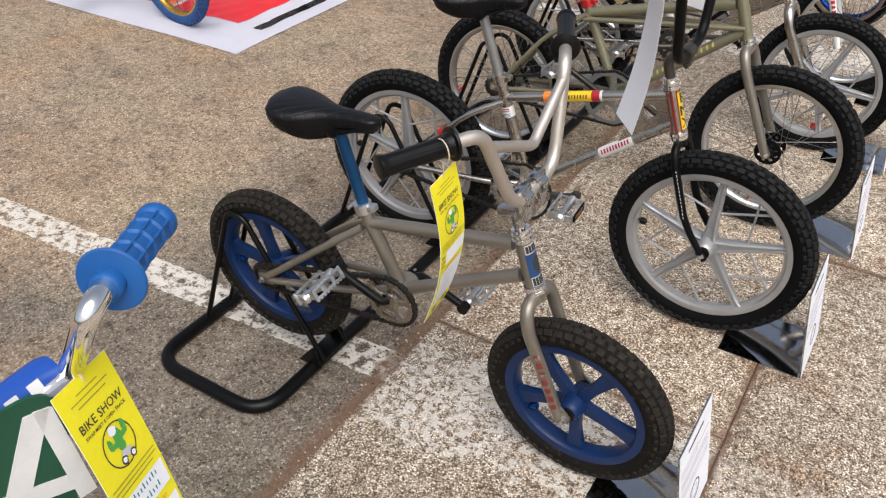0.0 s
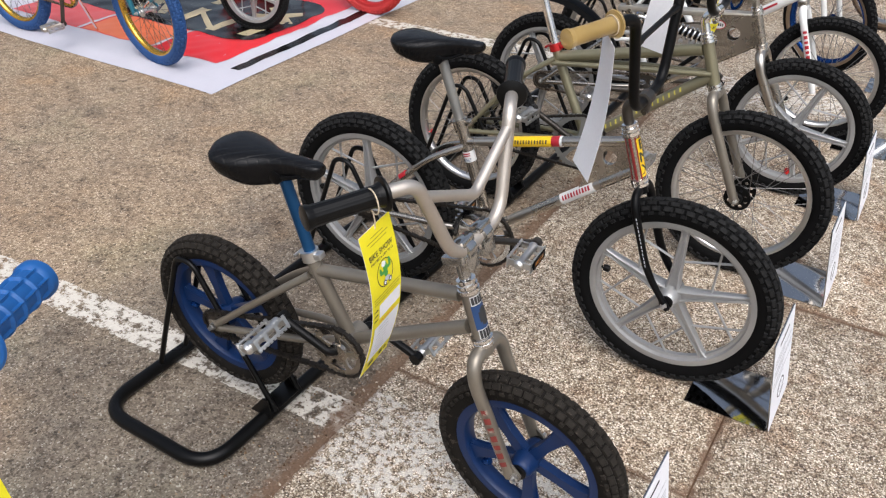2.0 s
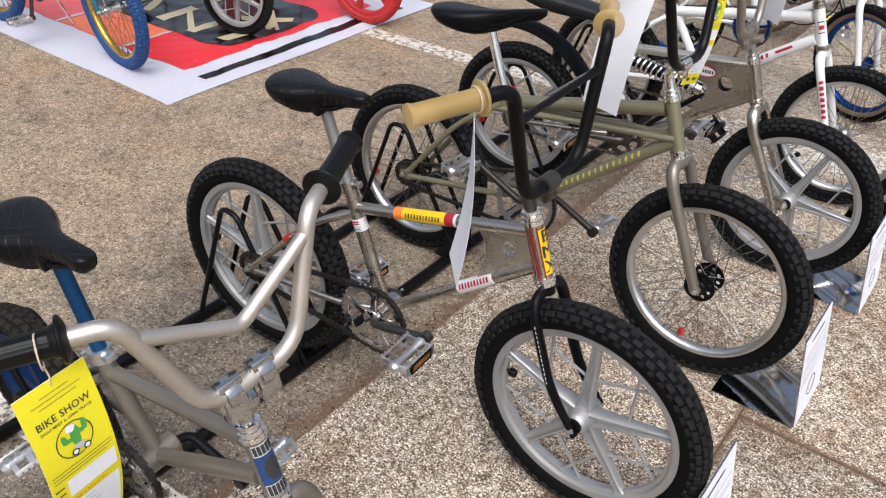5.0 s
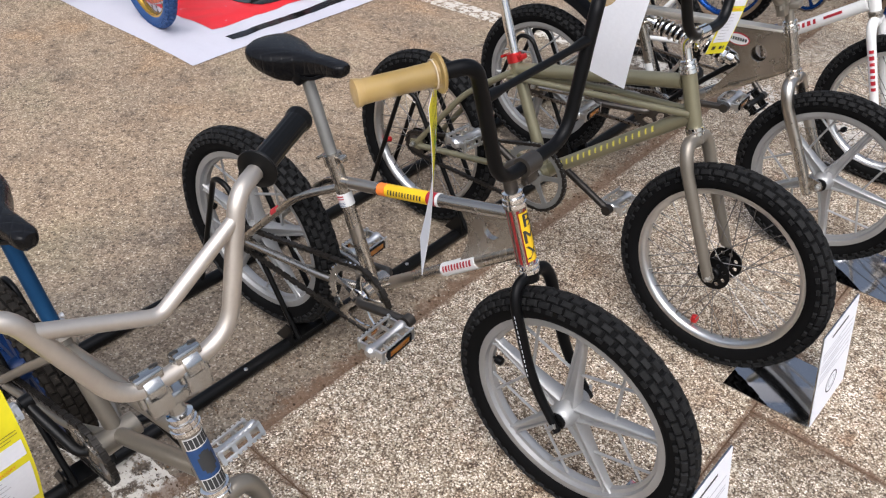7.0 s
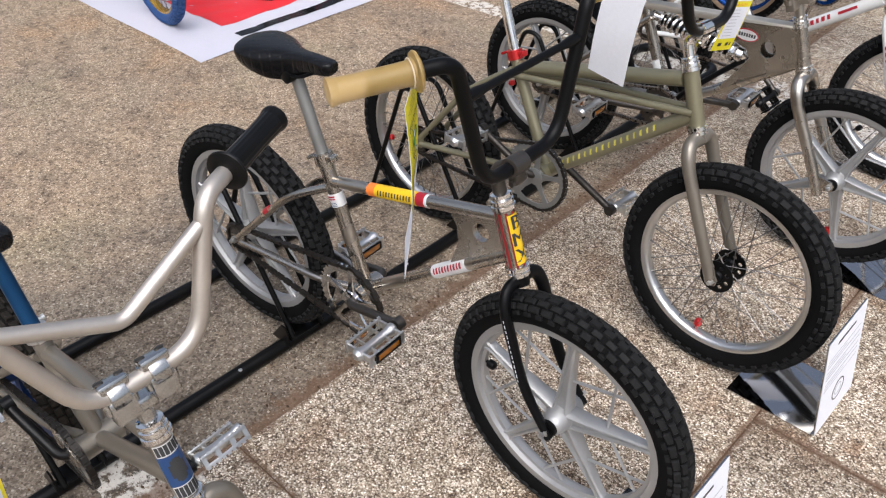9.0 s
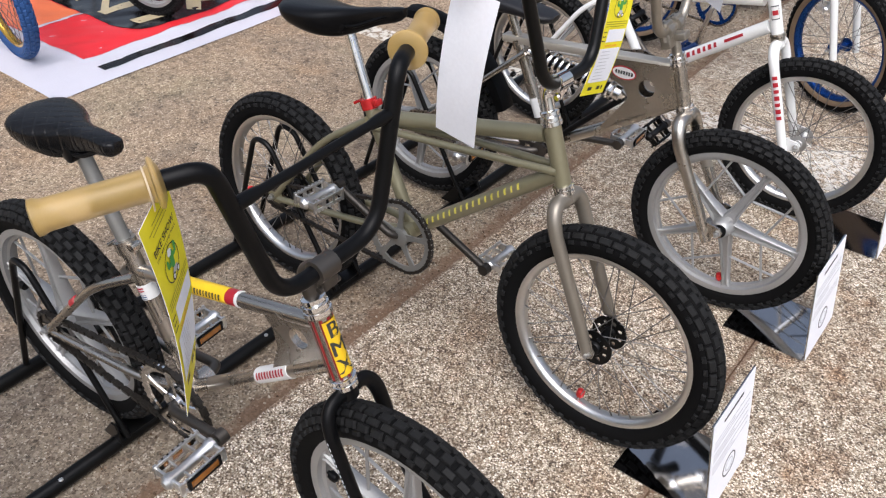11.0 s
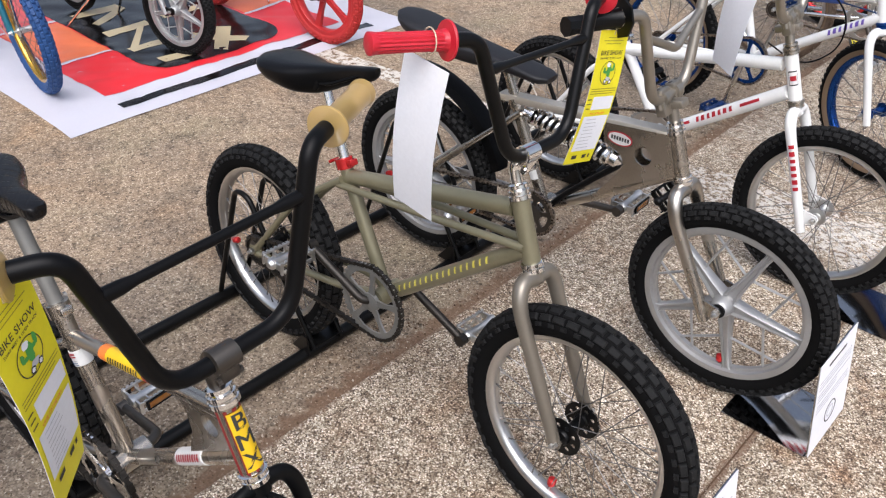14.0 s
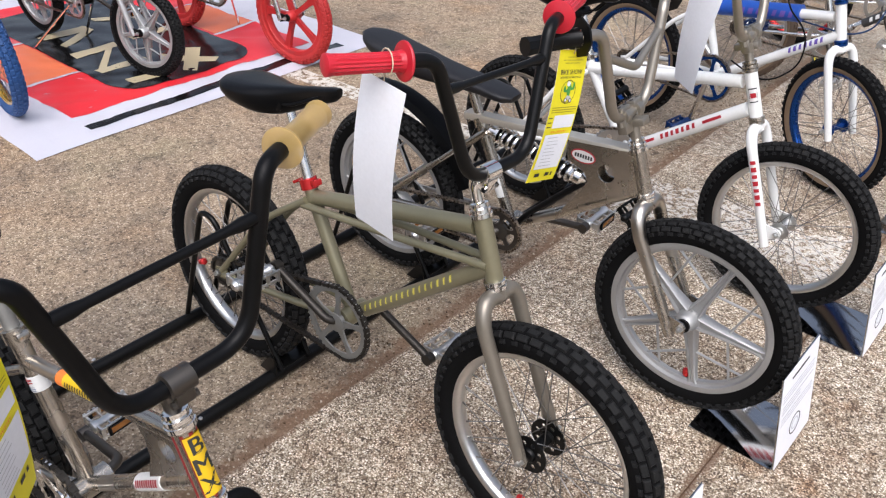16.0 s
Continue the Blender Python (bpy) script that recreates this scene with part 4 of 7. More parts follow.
def handlebar(parent, S, clamp, flange, sweep, rise_deg, bar_mat, grip_mat, spread=0.185, low=0.075, cross=0.66, vee=0.0, grip_len=0.125, grip_kind="mushroom", r=0.0112, side_shift=0.0, cross_r=0.0075, fat=1.0, flare=0.027):
    """handlebar > crossbar, grip (two)."""
    cu, cz = clamp
    fu, fz = flange
    gd = {}
    half = []
    for s in (1, -1):
        d = V(-math.sin(radians(sweep)), s * math.cos(radians(sweep)), math.sin(radians(rise_deg))).normalized()
        fl = V(fu, s * spread + side_shift, fz)
        elbow = fl - d * 0.05
        gd[s] = (fl, d)
        half.append([V(cu, s * low + side_shift, cz), elbow, fl, fl + d * (grip_len - 0.005 if grip_mat is not AMBER else grip_len * 0.56)])
    path = half[0][::-1] + half[1]
    bm = bmesh.new()
    tube(bm, fillet(path, 0.045, 7), r, 14)
    bar = part("handlebar", bm, bar_mat, parent, "", S)
    if cross:
        ends = [V(cu, s * low + side_shift, cz).lerp(gd[s][0] - gd[s][1] * 0.05, cross) for s in (1, -1)]
        mid = (ends[0] + ends[1]) / 2 + V(0.012, 0, -vee)
        bm = bmesh.new()
        pts = fillet([ends[0], mid, ends[1]], 0.014) if vee else [ends[0].lerp(ends[1], k) for k in (0, 0.1, 0.17, 0.83, 0.9, 1)]
        tube(bm, pts, cross_r if vee else [cross_r * k for k in (1.45, 1.4, 1, 1, 1.4, 1.45)], 12)
        part("crossbar", bm, bar_mat, bar)
    for s in (1, -1):
        fl, d = gd[s]
        m = along(fl, fl + d)
        g = grip_len
        bm = bmesh.new()
        if grip_kind == "mushroom":
            prof = [(0.0115, -0.005), (0.017, -0.004), (flare - 0.001, 0.0), (flare, 0.002), (flare - 0.001, 0.0045), (0.0195, 0.006), (0.0172, 0.012)]
            prof += [(0.0165, g * 0.3), (0.0158, g * 0.55), (0.0165, g * 0.9), (0.0185, g * 0.94), (0.0185, g * 0.985), (0.014, g), (0.004, g)]
        elif grip_kind == "octagon":
            prof = [(0.012, -0.006), (0.03, -0.004), (0.038, 0.002), (0.038, 0.006), (0.02, 0.009), (0.0175, 0.012), (0.0175, g * 0.92), (0.0185, g * 0.96), (0.0185, g), (0.004, g)]
        else:
            prof = [(0.013, -0.014), (0.0145, -0.012), (0.0145, -0.001), (0.0305, 0.0), (0.032, 0.0025), (0.0305, 0.005), (0.018, 0.0065), (0.0165, 0.012), (0.0165, g * 0.9), (0.0205, g * 0.93), (0.0205, g * 0.985), (0.017, g), (0.004, g)]
        if grip_kind == "octagon":
            lathe(bm, prof, Matrix.Identity(4), 8)
        else:
            fine = prof[:7] + [(0.0165, 0.013 + (g * 0.9 - 0.013) * i / 40) for i in range(41)] + prof[-4:]
            if grip_kind == "mushroom" and grip_mat is AMBER:
                dep = lambda a, h: -0.0005 * math.sin(math.pi * (h - 0.013) / (g * 0.9 - 0.013)) if 0.012 < h < g * 0.91 else 0.0
            elif grip_kind == "mushroom":
                cut = 0.0009 if grip_mat is RED_GRIP else 0.0003
                dep = lambda a, h: cut * math.cos(16 * a) - 0.0008 * math.sin(math.pi * (h - 0.013) / (g * 0.9 - 0.013)) if 0.012 < h < g * 0.91 else 0.0
            else:
                dep = lambda a, h: (0.0026 if abs((h - 0.018) % 0.0235) < 0.0042 or abs((a % (math.pi / 4)) - math.pi / 8) < 0.075 else 0.0) if 0.012 < h < g * 0.91 else 0.0
            fluted(bm, fine, Matrix.Identity(4), 64, dep)
        part("grip", bm, grip_mat, bar, "", m @ Matrix.Diagonal((fat, fat, 1, 1)))
    return bar, gd


def stem(parent, S, top, bot, clamp, mat, kind):
    ax = (Vector(top) - Vector(bot)).normalized()
    c = V(clamp[0], 0, clamp[1])
    bm = bmesh.new()
    if kind == "twin":
        neck = Vector(top) + ax * 0.035
        tube(bm, [Vector(top) - ax * 0.01, neck], 0.0115, 14)
        block(bm, Matrix.Translation(neck + ax * 0.004) @ ax.to_track_quat("Z", "Y").to_matrix().to_4x4(), (0.03, 0.062, 0.018), 0.004)
        for s in (-1, 1):
            m = Matrix.Translation(c + V(0, s * 0.026, 0)) @ ax.to_track_quat("Z", "Y").to_matrix().to_4x4()
            block(bm, m @ Matrix.Translation((0, 0, -0.02)), (0.031, 0.022, 0.034), 0.003)
            lathe(bm, ((0.0115, -0.0115), (0.0175, -0.0105), (0.0185, 0), (0.0175, 0.0105), (0.0115, 0.0115)), Matrix.Translation(c + V(0, s * 0.026, 0)) @ AXLE, 18)
        ob = part("stem", bm, mat, parent, "", S)
        for s in (-1, 1):
            m = Matrix.Translation(c + V(0, s * 0.026, 0)) @ ax.to_track_quat("Z", "Y").to_matrix().to_4x4()
            bm = bmesh.new()
            block(bm, m @ Matrix.Translation((0, 0, 0.015)), (0.036, 0.0225, 0.014), 0.0035)
            for x in (-0.0155, 0.0155):
                lathe(bm, ((0.0055, -0.02), (0.0055, 0.014)), m @ Matrix.Translation((x, 0, 0)), 10)
            cap = part("clamp_cap", bm, mat, ob)
            # dark ovals laid on the cap paint the shade of two uncut bolt recesses
            for x in (-0.0125, 0.0125):
                bm = bmesh.new()
                plate(bm, [(x + 0.0028 * sx + 0.0032 * math.cos(radians(a)), 0.0032 * math.sin(radians(a))) for sx, a0 in ((1, -90), (-1, 90)) for a in range(a0, a0 + 181, 36)], 0.0012, m @ Matrix.Translation((0, 0, 0.0226)))
                part("recess_shade", bm, DARK_STEEL, cap, "dark oval plate painting the shade of a bolt recess")
        return ob
    else:
        tube(bm, fillet([Vector(top) - ax * 0.01, Vector(top) + ax * max(0.02, (c - Vector(top)).dot(ax) * 0.8), c], 0.02), 0.0118, 14)
        lathe(bm, ((0.0125, -0.018), (0.0165, -0.0165), (0.0165, 0.0165), (0.0125, 0.018)), Matrix.Translation(c) @ AXLE, 18)
        block(bm, Matrix.Translation(c + V(0.004, 0, -0.02)), (0.016, 0.026, 0.02), 0.003)
        lathe(bm, ((0.005, -0.018), (0.005, 0.018)), Matrix.Translation(c + V(0.006, 0, -0.026)) @ AXLE, 8)
    return part("stem", bm, mat, parent, "", S)


def headset(parent, top, bot, mat):
    ax = (Vector(top) - Vector(bot)).normalized()
    ob = None
    for p, prof in ((Vector(top), ((0.0165, -0.004), (0.0205, -0.002), (0.0205, 0.005), (0.017, 0.0065), (0.019, 0.008), (0.019, 0.014), (0.0135, 0.0165), (0.0175, 0.018), (0.0175, 0.024), (0.012, 0.026))), (Vector(bot), ((0.014, -0.015), (0.0195, -0.013), (0.0195, -0.006), (0.017, -0.004), (0.0205, -0.002), (0.0205, 0.004), (0.0165, 0.006)))):
        bm = bmesh.new()
        lathe(bm, prof, along(p, p + ax), 24)
        ob = part("headset_cup", bm, mat, parent)
    return ob


def bicycle(label, pos, yaw, steer, R, w, rear, ht_top, ht_bot, tt_s, st_top, bb, wheels, colours, bars, saddle, crank, group="", tt_h=None, dt_h=None, frame_kind="diamond", post=None, tt_r=0.0155, dt_r=0.0165, lean=0.0):
    """One bicycle; its own x runs forward from the foot of the front axle, y to its left, z up."""
    bike = thing("bicycle", label, "bicycle", pose(pos[0], pos[1], 0, lean, 0, yaw), group)
    P = lambda p, y=0.0: V(p[0], y, p[1])
    top, bot, B = P(ht_top), P(ht_bot), P(bb)
    ax = (top - bot).normalized()
    S = Matrix.Translation(bot) @ Matrix.Rotation(radians(steer), 4, ax) @ Matrix.Translation(-bot)
    style, rim, tyre_m, hub_m, valve, tread, knobs, wall, flange = wheels
    wheel(bike, "front_wheel", S @ Matrix.Translation((0, 0, R)), R, w, style, rim, tyre_m, tread, knobs, hub_m, valve, wall, colours.get("spin", 20), flange, colours.get("valve", 128))
    wheel(bike, "rear_wheel", Matrix.Translation(P(rear)), R, w, style, rim, tyre_m, tread, knobs, hub_m, valve, wall, colours.get("spin2", 8), flange)
    fm = colours["frame"]
    # frame
    bm = bmesh.new()
    tube(bm, [bot, top], 0.0165, 20)
    frm = part("frame", bm, fm, bike, colours.get("frame_label", ""))
    tth = P(tt_h) if tt_h else top.lerp(bot, 0.14)
    dth = P(dt_h) if dt_h else top.lerp(bot, 0.82)
    hubp = P(rear)

    def bar(name, pts, r, seg=14, flat=1.0, mat=fm):
        b = bmesh.new()
        tube(b, pts, r, seg, flat=flat)
        return part(name, b, mat, frm)
    b2 = bmesh.new()
    lathe(b2, ((0.018, -0.036), (0.0215, -0.034), (0.0215, 0.034), (0.018, 0.036)), Matrix.Translation(B) @ AXLE, 20)
    part("bottom_bracket", b2, fm, frm)
    bar("seat_tube", [B, P(st_top)], 0.0145)
    if frame_kind != "box":
        bar("top_tube", [tth, P(tt_s)], tt_r)
        bar("down_tube", [dth, B], dt_r)
    for s in (-1, 1):
        bar("chain_stay", fillet([B + V(-0.015, s * 0.012, 0), B + V(-0.09, s * 0.038, (rear[1] - bb[1]) * 0.2), hubp + V(0.02, s * 0.052, 0)], 0.05), 0.0085, 10)
        if frame_kind == "box":
            bar("swing_arm", fillet([hubp + V(0.01, s * 0.052, 0.006), hubp + V(0.16, s * 0.045, 0.141), P(tt_s) + V(0.05, s * 0.022, -0.01)], 0.05), 0.0085, 10)
        elif frame_kind == "twin":
            bar("seat_stay", fillet([hubp + V(0.01, s * 0.052, 0.008), P(tt_s) + V(-0.13, s * 0.04, -0.09), P(tt_s) + V(-0.01, s * 0.018, -0.005)], 0.06), 0.008, 10)
            bar("twin_tube", [P(tt_s) + V(-0.02, s * 0.018, -0.02), P(tt_s).lerp(bot, 0.5) + V(0, s * 0.024, 0.012), top.lerp(bot, 0.72) + V(0, s * 0.013, 0)], 0.0078, 10)
        else:
            bar("seat_stay", fillet([hubp + V(0.01, s * 0.052, 0.008), P(tt_s).lerp(hubp, 0.3) + V(0, s * 0.042, colours.get("stay_bend", 0.025)), P(tt_s) + V(0, s * 0.012, -0.008)], 0.05), 0.0085, 10)
        b = bmesh.new()
        plate(b, [(-0.014, -0.012), (0.022, -0.012), (0.03, 0.0), (0.026, 0.02), (0.006, 0.016), (-0.014, 0.01)], 0.005, Matrix.Translation(hubp + V(0, s * 0.052, 0)) @ UPRIGHT)
        part("dropout", b, fm, frm)
        b = bmesh.new()
        lathe(b, ((0.0085, -0.004), (0.0085, 0.003), (0.005, 0.004), (0.0045, 0.011)), Matrix.Translation(hubp + V(0, s * 0.059, 0)) @ Matrix.Rotation(radians(-90 * s), 4, "X"), 6)
        part("axle_nut", b, POLISHED, frm)
    headset(bike, top, bot, colours.get("headset", CHROME))
    # fork, stem, bars
    fork(bike, S, top, bot, (0, R), R, colours.get("crown", fm), colours.get("fork", fm), spread=colours.get("spread", 0.052), rad=colours.get("blade", 0.015), flat=colours.get("blade_flat", 1.0), tip=colours.get("tip", 0.004), curved=colours.get("curved", False), aim=colours.get("aim", 0.0))
    stem(bike, S, top + ax * 0.024, bot, bars["clamp"], bars.get("stem", CAST), bars.get("kind", "quill"))
    bar_ob, grips = handlebar(bike, S, bars["clamp"], bars["flange"], bars.get("sweep", 22), bars.get("rise", 0), bars["mat"], bars["grip"], spread=bars.get("spread", 0.185), low=bars.get("low", 0.075), cross=bars.get("cross", 0.66), vee=bars.get("vee", 0.0), grip_kind=bars.get("grip_kind", "mushroom"), side_shift=bars.get("shift", 0.0), cross_r=bars.get("cross_r", 0.0085), fat=bars.get("fat", 1.0), flare=bars.get("flare", 0.027), grip_len=bars.get("grip_len", 0.125))
    # seat post, clamp, saddle
    b = bmesh.new()
    seat_foot, seat_head = P(st_top), P(post)
    tube(b, [seat_foot.lerp(B, 0.08), seat_head], 0.0122, 16)
    part("seat_post", b, colours.get("post", CAST), bike)
    b = bmesh.new()
    d = (seat_head - seat_foot).normalized()
    lathe(b, ((0.015, -0.012), (0.019, -0.011), (0.019, 0.011), (0.015, 0.012)), along(seat_foot, seat_head), 20)
    block(b, along(seat_foot, seat_head) @ Matrix.Translation((0, 0.0, 0)) @ Matrix.Translation((0, 0.022, 0)), (0.02, 0.02, 0.014), 0.003)
    lathe(b, ((0.0035, -0.02), (0.0035, 0.02), (0.006, 0.021), (0.006, 0.026)), Matrix.Translation(seat_foot + V(-0.024, 0, 0)) @ AXLE, 10)
    part("seat_clamp", b, colours.get("clamp", POLISHED), bike)
    sd = part("saddle", loft_saddle(saddle["rear"], saddle["nose"], saddle.get("half", 0.085), saddle.get("thick", 0.058), saddle.get("nose_half", 0.024), saddle.get("drop", 0.0)), saddle.get("mat", VINYL_SMOOTH), bike, saddle.get("label", "black padded saddle"), Matrix.Translation(seat_head) @ Matrix.Rotation(radians(saddle.get("turn", 0)), 4, "Z") @ Matrix.Translation(-seat_head), sharp=70)
    b = bmesh.new()
    for s in (-1, 1):
        tube(b, fillet([P(saddle["rear"]).lerp(P(saddle["nose"]), 0.2) + V(0, s * 0.035, -0.03), seat_head + V(-0.02, s * 0.02, 0.004), seat_head + V(0.03, s * 0.02, 0.004), P(saddle["rear"]).lerp(P(saddle["nose"]), 0.9) + V(0, s * 0.008, -0.012)], 0.02), 0.0035, 8)
    lathe(b, ((0.01, -0.026), (0.014, -0.024), (0.014, 0.024), (0.01, 0.026)), Matrix.Translation(seat_head) @ AXLE, 12)
    part("saddle_rail", b, SATIN_BLACK, bike)
    # cranks, pedals, chain
    rr, ang, Lc = crank["ring"], crank["angle"], crank.get("length", 0.165)
    b = bmesh.new()
    chainring(b, B + V(0, -0.047, 0), rr, crank.get("teeth", 40))
    ring = part("chainring", b, crank.get("ring_mat", POLISHED), bike)
    for s in (-1, 1):
        a = radians(ang + (0 if s < 0 else 180))
        e = V(math.cos(a), 0, math.sin(a)) * Lc
        b = bmesh.new()
        tube(b, fillet([B + V(0, s * 0.03, 0), B + V(0, s * 0.062, 0) + e * 0.06, B + V(0, s * 0.078, 0) + e * 0.9, B + V(0, s * 0.078, 0) + e], 0.02), 0.0092, 12)
        lathe(b, ((0.013, -0.009), (0.013, 0.009)), Matrix.Translation(B + V(0, s * 0.078, 0) + e) @ AXLE, 14)
        part("crank_arm", b, crank.get("arm", DARK_STEEL), bike)
        pedal(bike, Matrix.Translation(B + V(0, s * 0.14, 0) + e) @ Matrix.Rotation(radians(crank.get("pedal_tilt", 0)), 4, "Y"), crank.get("pedal", POLISHED), crank.get("amber", True))
    b = bmesh.new()
    chainring(b, hubp + V(0, -0.045, 0), 0.033, 16)
    part("rear_sprocket", b, DARK_STEEL, bike)
    part("chain", chain_links(bmesh.new(), bb, rr, rear, 0.033, -0.046), crank.get("chain", CHAIN), bike)
    return dict(bike=bike, S=S, frame=frm, grips=grips, top=top, bot=bot, tth=tth, tts=P(tt_s), dth=dth, bb=B, st_top=P(st_top), bar=bar_ob)


def decal(b, name, mat, make, label=""):
    bm = bmesh.new()
    make(bm)
    return part(name, bm, mat, b["frame"], label)


def head_badge(b, r, h0, h1, half_deg, mat, name="head_badge", turn=0.0, lift=0.0006, label=""):
    """A sticker wrapped on the front of the head tube."""
    ax = (b["top"] - b["bot"]).normalized()
    L = (b["top"] - b["bot"]).length
    fwd = (V(1, 0, 0) - ax * ax.x).normalized()
    sid = ax.cross(fwd)
    bm = bmesh.new()
    rows = []
    for k in range(9):
        a = radians(turn - half_deg + 2 * half_deg * k / 8)
        o = (fwd * math.cos(a) + sid * math.sin(a)) * (r + lift)
        rows.append([bm.verts.new(b["bot"] + ax * (L * h) + o) for h in (h0, h1)])
    for u, v in zip(rows, rows[1:]):
        bm.faces.new((u[0], v[0], v[1], u[1]))
    return part(name, bm, mat, b["frame"], label)


def head_letter(b, text, h, size, mat, r=0.0165, turn=0.0):
    ax = (b["top"] - b["bot"]).normalized()
    L = (b["top"] - b["bot"]).length
    fwd = (V(1, 0, 0) - ax * ax.x).normalized()
    sid = ax.cross(fwd)
    c = b["bot"] + ax * (L * h)

    def bend(co):
        a = co.x / r + radians(turn)
        return c + ax * co.y + (fwd * math.cos(a) + sid * math.sin(a)) * (r + 0.0018)
    return lettering(text, size, mat, "head_letter", b["frame"], Matrix.Identity(4), bend=bend, bold=0.0)


MAG = lambda tyre=RUBBER, valve=None: ("mag", CAST, tyre, CAST, valve, TREAD_MX, 58, None, 0.021)
ROW = "show bicycles in the rack"

# small pit bike with blue nylon wheels
bike_b = bicycle("small grey-gold metallic pit bike with blue five-spoke nylon wheels", (-0.386, 1.1935), 1.5, -2.9, 0.2035, 0.0272, (-0.762, 0.254),
    (-0.135, 0.567), (-0.107, 0.466), (-0.49, 0.48), (-0.492, 0.515), (-0.41, 0.329),
    ("tuff", BLUE_NYLON, RUBBER_DUSTY, BLUE_NYLON, BLUE_ANODISED, TREAD, 54, None, 0.021),
    dict(frame=CHAMPAGNE, post=BLUE_POST, fork=CHAMPAGNE, clamp=POLISHED, spin=14, spin2=40, blade=0.0145, aim=0.6, stay_bend=0.0),
    dict(clamp=(-0.124, 0.676), flange=(-0.168, 0.848), sweep=26, rise=1, mat=PALE_BAR, grip=BLACK_GRIP, spread=0.183, shift=0.013, low=0.072, cross=0.84, vee=0.062, kind="twin", stem=MACHINED, cross_r=0.0095),
    dict(rear=(-0.676, 0.722), nose=(-0.438, 0.724), half=0.064, thick=0.05, nose_half=0.018, mat=QUILT, label="black quilted vinyl saddle", turn=2),
    dict(ring=0.061, angle=146, length=0.127, teeth=30, ring_mat=NICKEL, arm=BLACK_PAINT, chain=BLACK_CHAIN, amber=False, pedal_tilt=-32), ROW, tt_h=(-0.152, 0.55), dt_h=(-0.134, 0.482), post=(-0.533, 0.69), lean=2.4, tt_r=0.0134, dt_r=0.0136)
head_badge(bike_b, 0.0165, 0.07, 0.93, 64, OFF_WHITE, label="white head sticker with blue and black print")
head_badge(bike_b, 0.0165, 0.27, 0.75, 70, BLUE_DECAL, "badge_field", 0, 0.0011)
for half, h0, h1 in ((24, 0.35, 0.67), (36, 0.41, 0.61), (12, 0.33, 0.69)):
    head_badge(bike_b, 0.0165, h0, h1, half, INK, "badge_disc", 0, 0.0013 + 0.00001 * half)
for k in range(6):
    head_badge(bike_b, 0.0165, 0.77, 0.915, 8.6, INK, "badge_bar", -50 + 20 * k, 0.0012)
    head_badge(bike_b, 0.0165, 0.085, 0.255, 8.6, INK, "badge_bar", -50 + 20 * k, 0.0012)

# nickel bike with the grey cast wheels, black bars and amber grips
bike_c = bicycle("nickel-plated BMX bike with grey cast wheels and black handlebar", (-0.313, 1.781), 4.0, -3.2, 0.253, 0.0278, (-0.838, 0.279),
    (-0.152, 0.636), (-0.118, 0.529), (-0.555, 0.52), (-0.571, 0.566), (-0.48, 0.29), MAG(RUBBER, BLACK_PAINT),
    dict(frame=NICKEL, post=DULL_ALLOY, fork=SATIN_BLACK, crown=SATIN_BLACK, clamp=NICKEL, spin=56, spin2=50, blade=0.0125, blade_flat=0.8, curved=True, tip=0.014),
    dict(clamp=(-0.131, 0.723), flange=(-0.155, 0.934), sweep=26, rise=-3, mat=SATIN_BLACK, grip=AMBER, grip_len=0.118, spread=0.192, low=0.088, cross=0.73, kind="quill", stem=DARK_STEEL, cross_r=0.0061, shift=0.013),
    dict(rear=(-0.75, 0.759), nose=(-0.513, 0.775), nose_half=0.017, half=0.06, thick=0.043, mat=QUILT, label="black quilted vinyl saddle", turn=-3),
    dict(ring=0.083, angle=17, length=0.165, teeth=40, ring_mat=CHROME, chain=BLACK_CHAIN), ROW, tt_h=(-0.158, 0.615), dt_h=(-0.135, 0.548), post=(-0.625, 0.727), tt_r=0.0121, dt_r=0.0128)

# olive bike with wire wheels
bike_d = bicycle("olive metallic BMX bike with wire-spoked wheels and red grips", (-0.304, 2.335), 0.7, -1.1, 0.2493, 0.0278, (-0.889, 0.2475),
    (-0.178, 0.66), (-0.135, 0.545), (-0.6, 0.538), (-0.62, 0.562), (-0.488, 0.302),
    ("wire", POLISHED, RUBBER, BLACK_PAINT, RED_ANODISED, TREAD, 52, None, 0.034),
    dict(frame=OLIVE, post=CHROME, fork=CHAMPAGNE, crown=CHAMPAGNE, clamp=RED_ANODISED, spin=-30, spin2=30, tip=0.004, aim=0.85, blade=0.0155),
    dict(clamp=(-0.172, 0.744), flange=(-0.214, 0.953), sweep=18, rise=4, mat=BLACK_PAINT, grip=RED_GRIP, spread=0.19, low=0.078, cross=0.76, kind="quill", stem=CHROME, shift=0.027, fat=0.86, flare=0.034, cross_r=0.0061),
    dict(rear=(-0.848, 0.733), nose=(-0.527, 0.786), half=0.066, thick=0.043, nose_half=0.012, mat=VINYL_SMOOTH, drop=0.01),
    dict(ring=0.088, angle=151, length=0.172, teeth=44, ring_mat=DULL_ALLOY, arm=BLACK_CHAIN, chain=BLACK_CHAIN, amber=False), ROW, tt_h=(-0.186, 0.637), dt_h=(-0.152, 0.568), frame_kind="twin", post=(-0.682, 0.72), tt_r=0.0165, lean=-4.0)

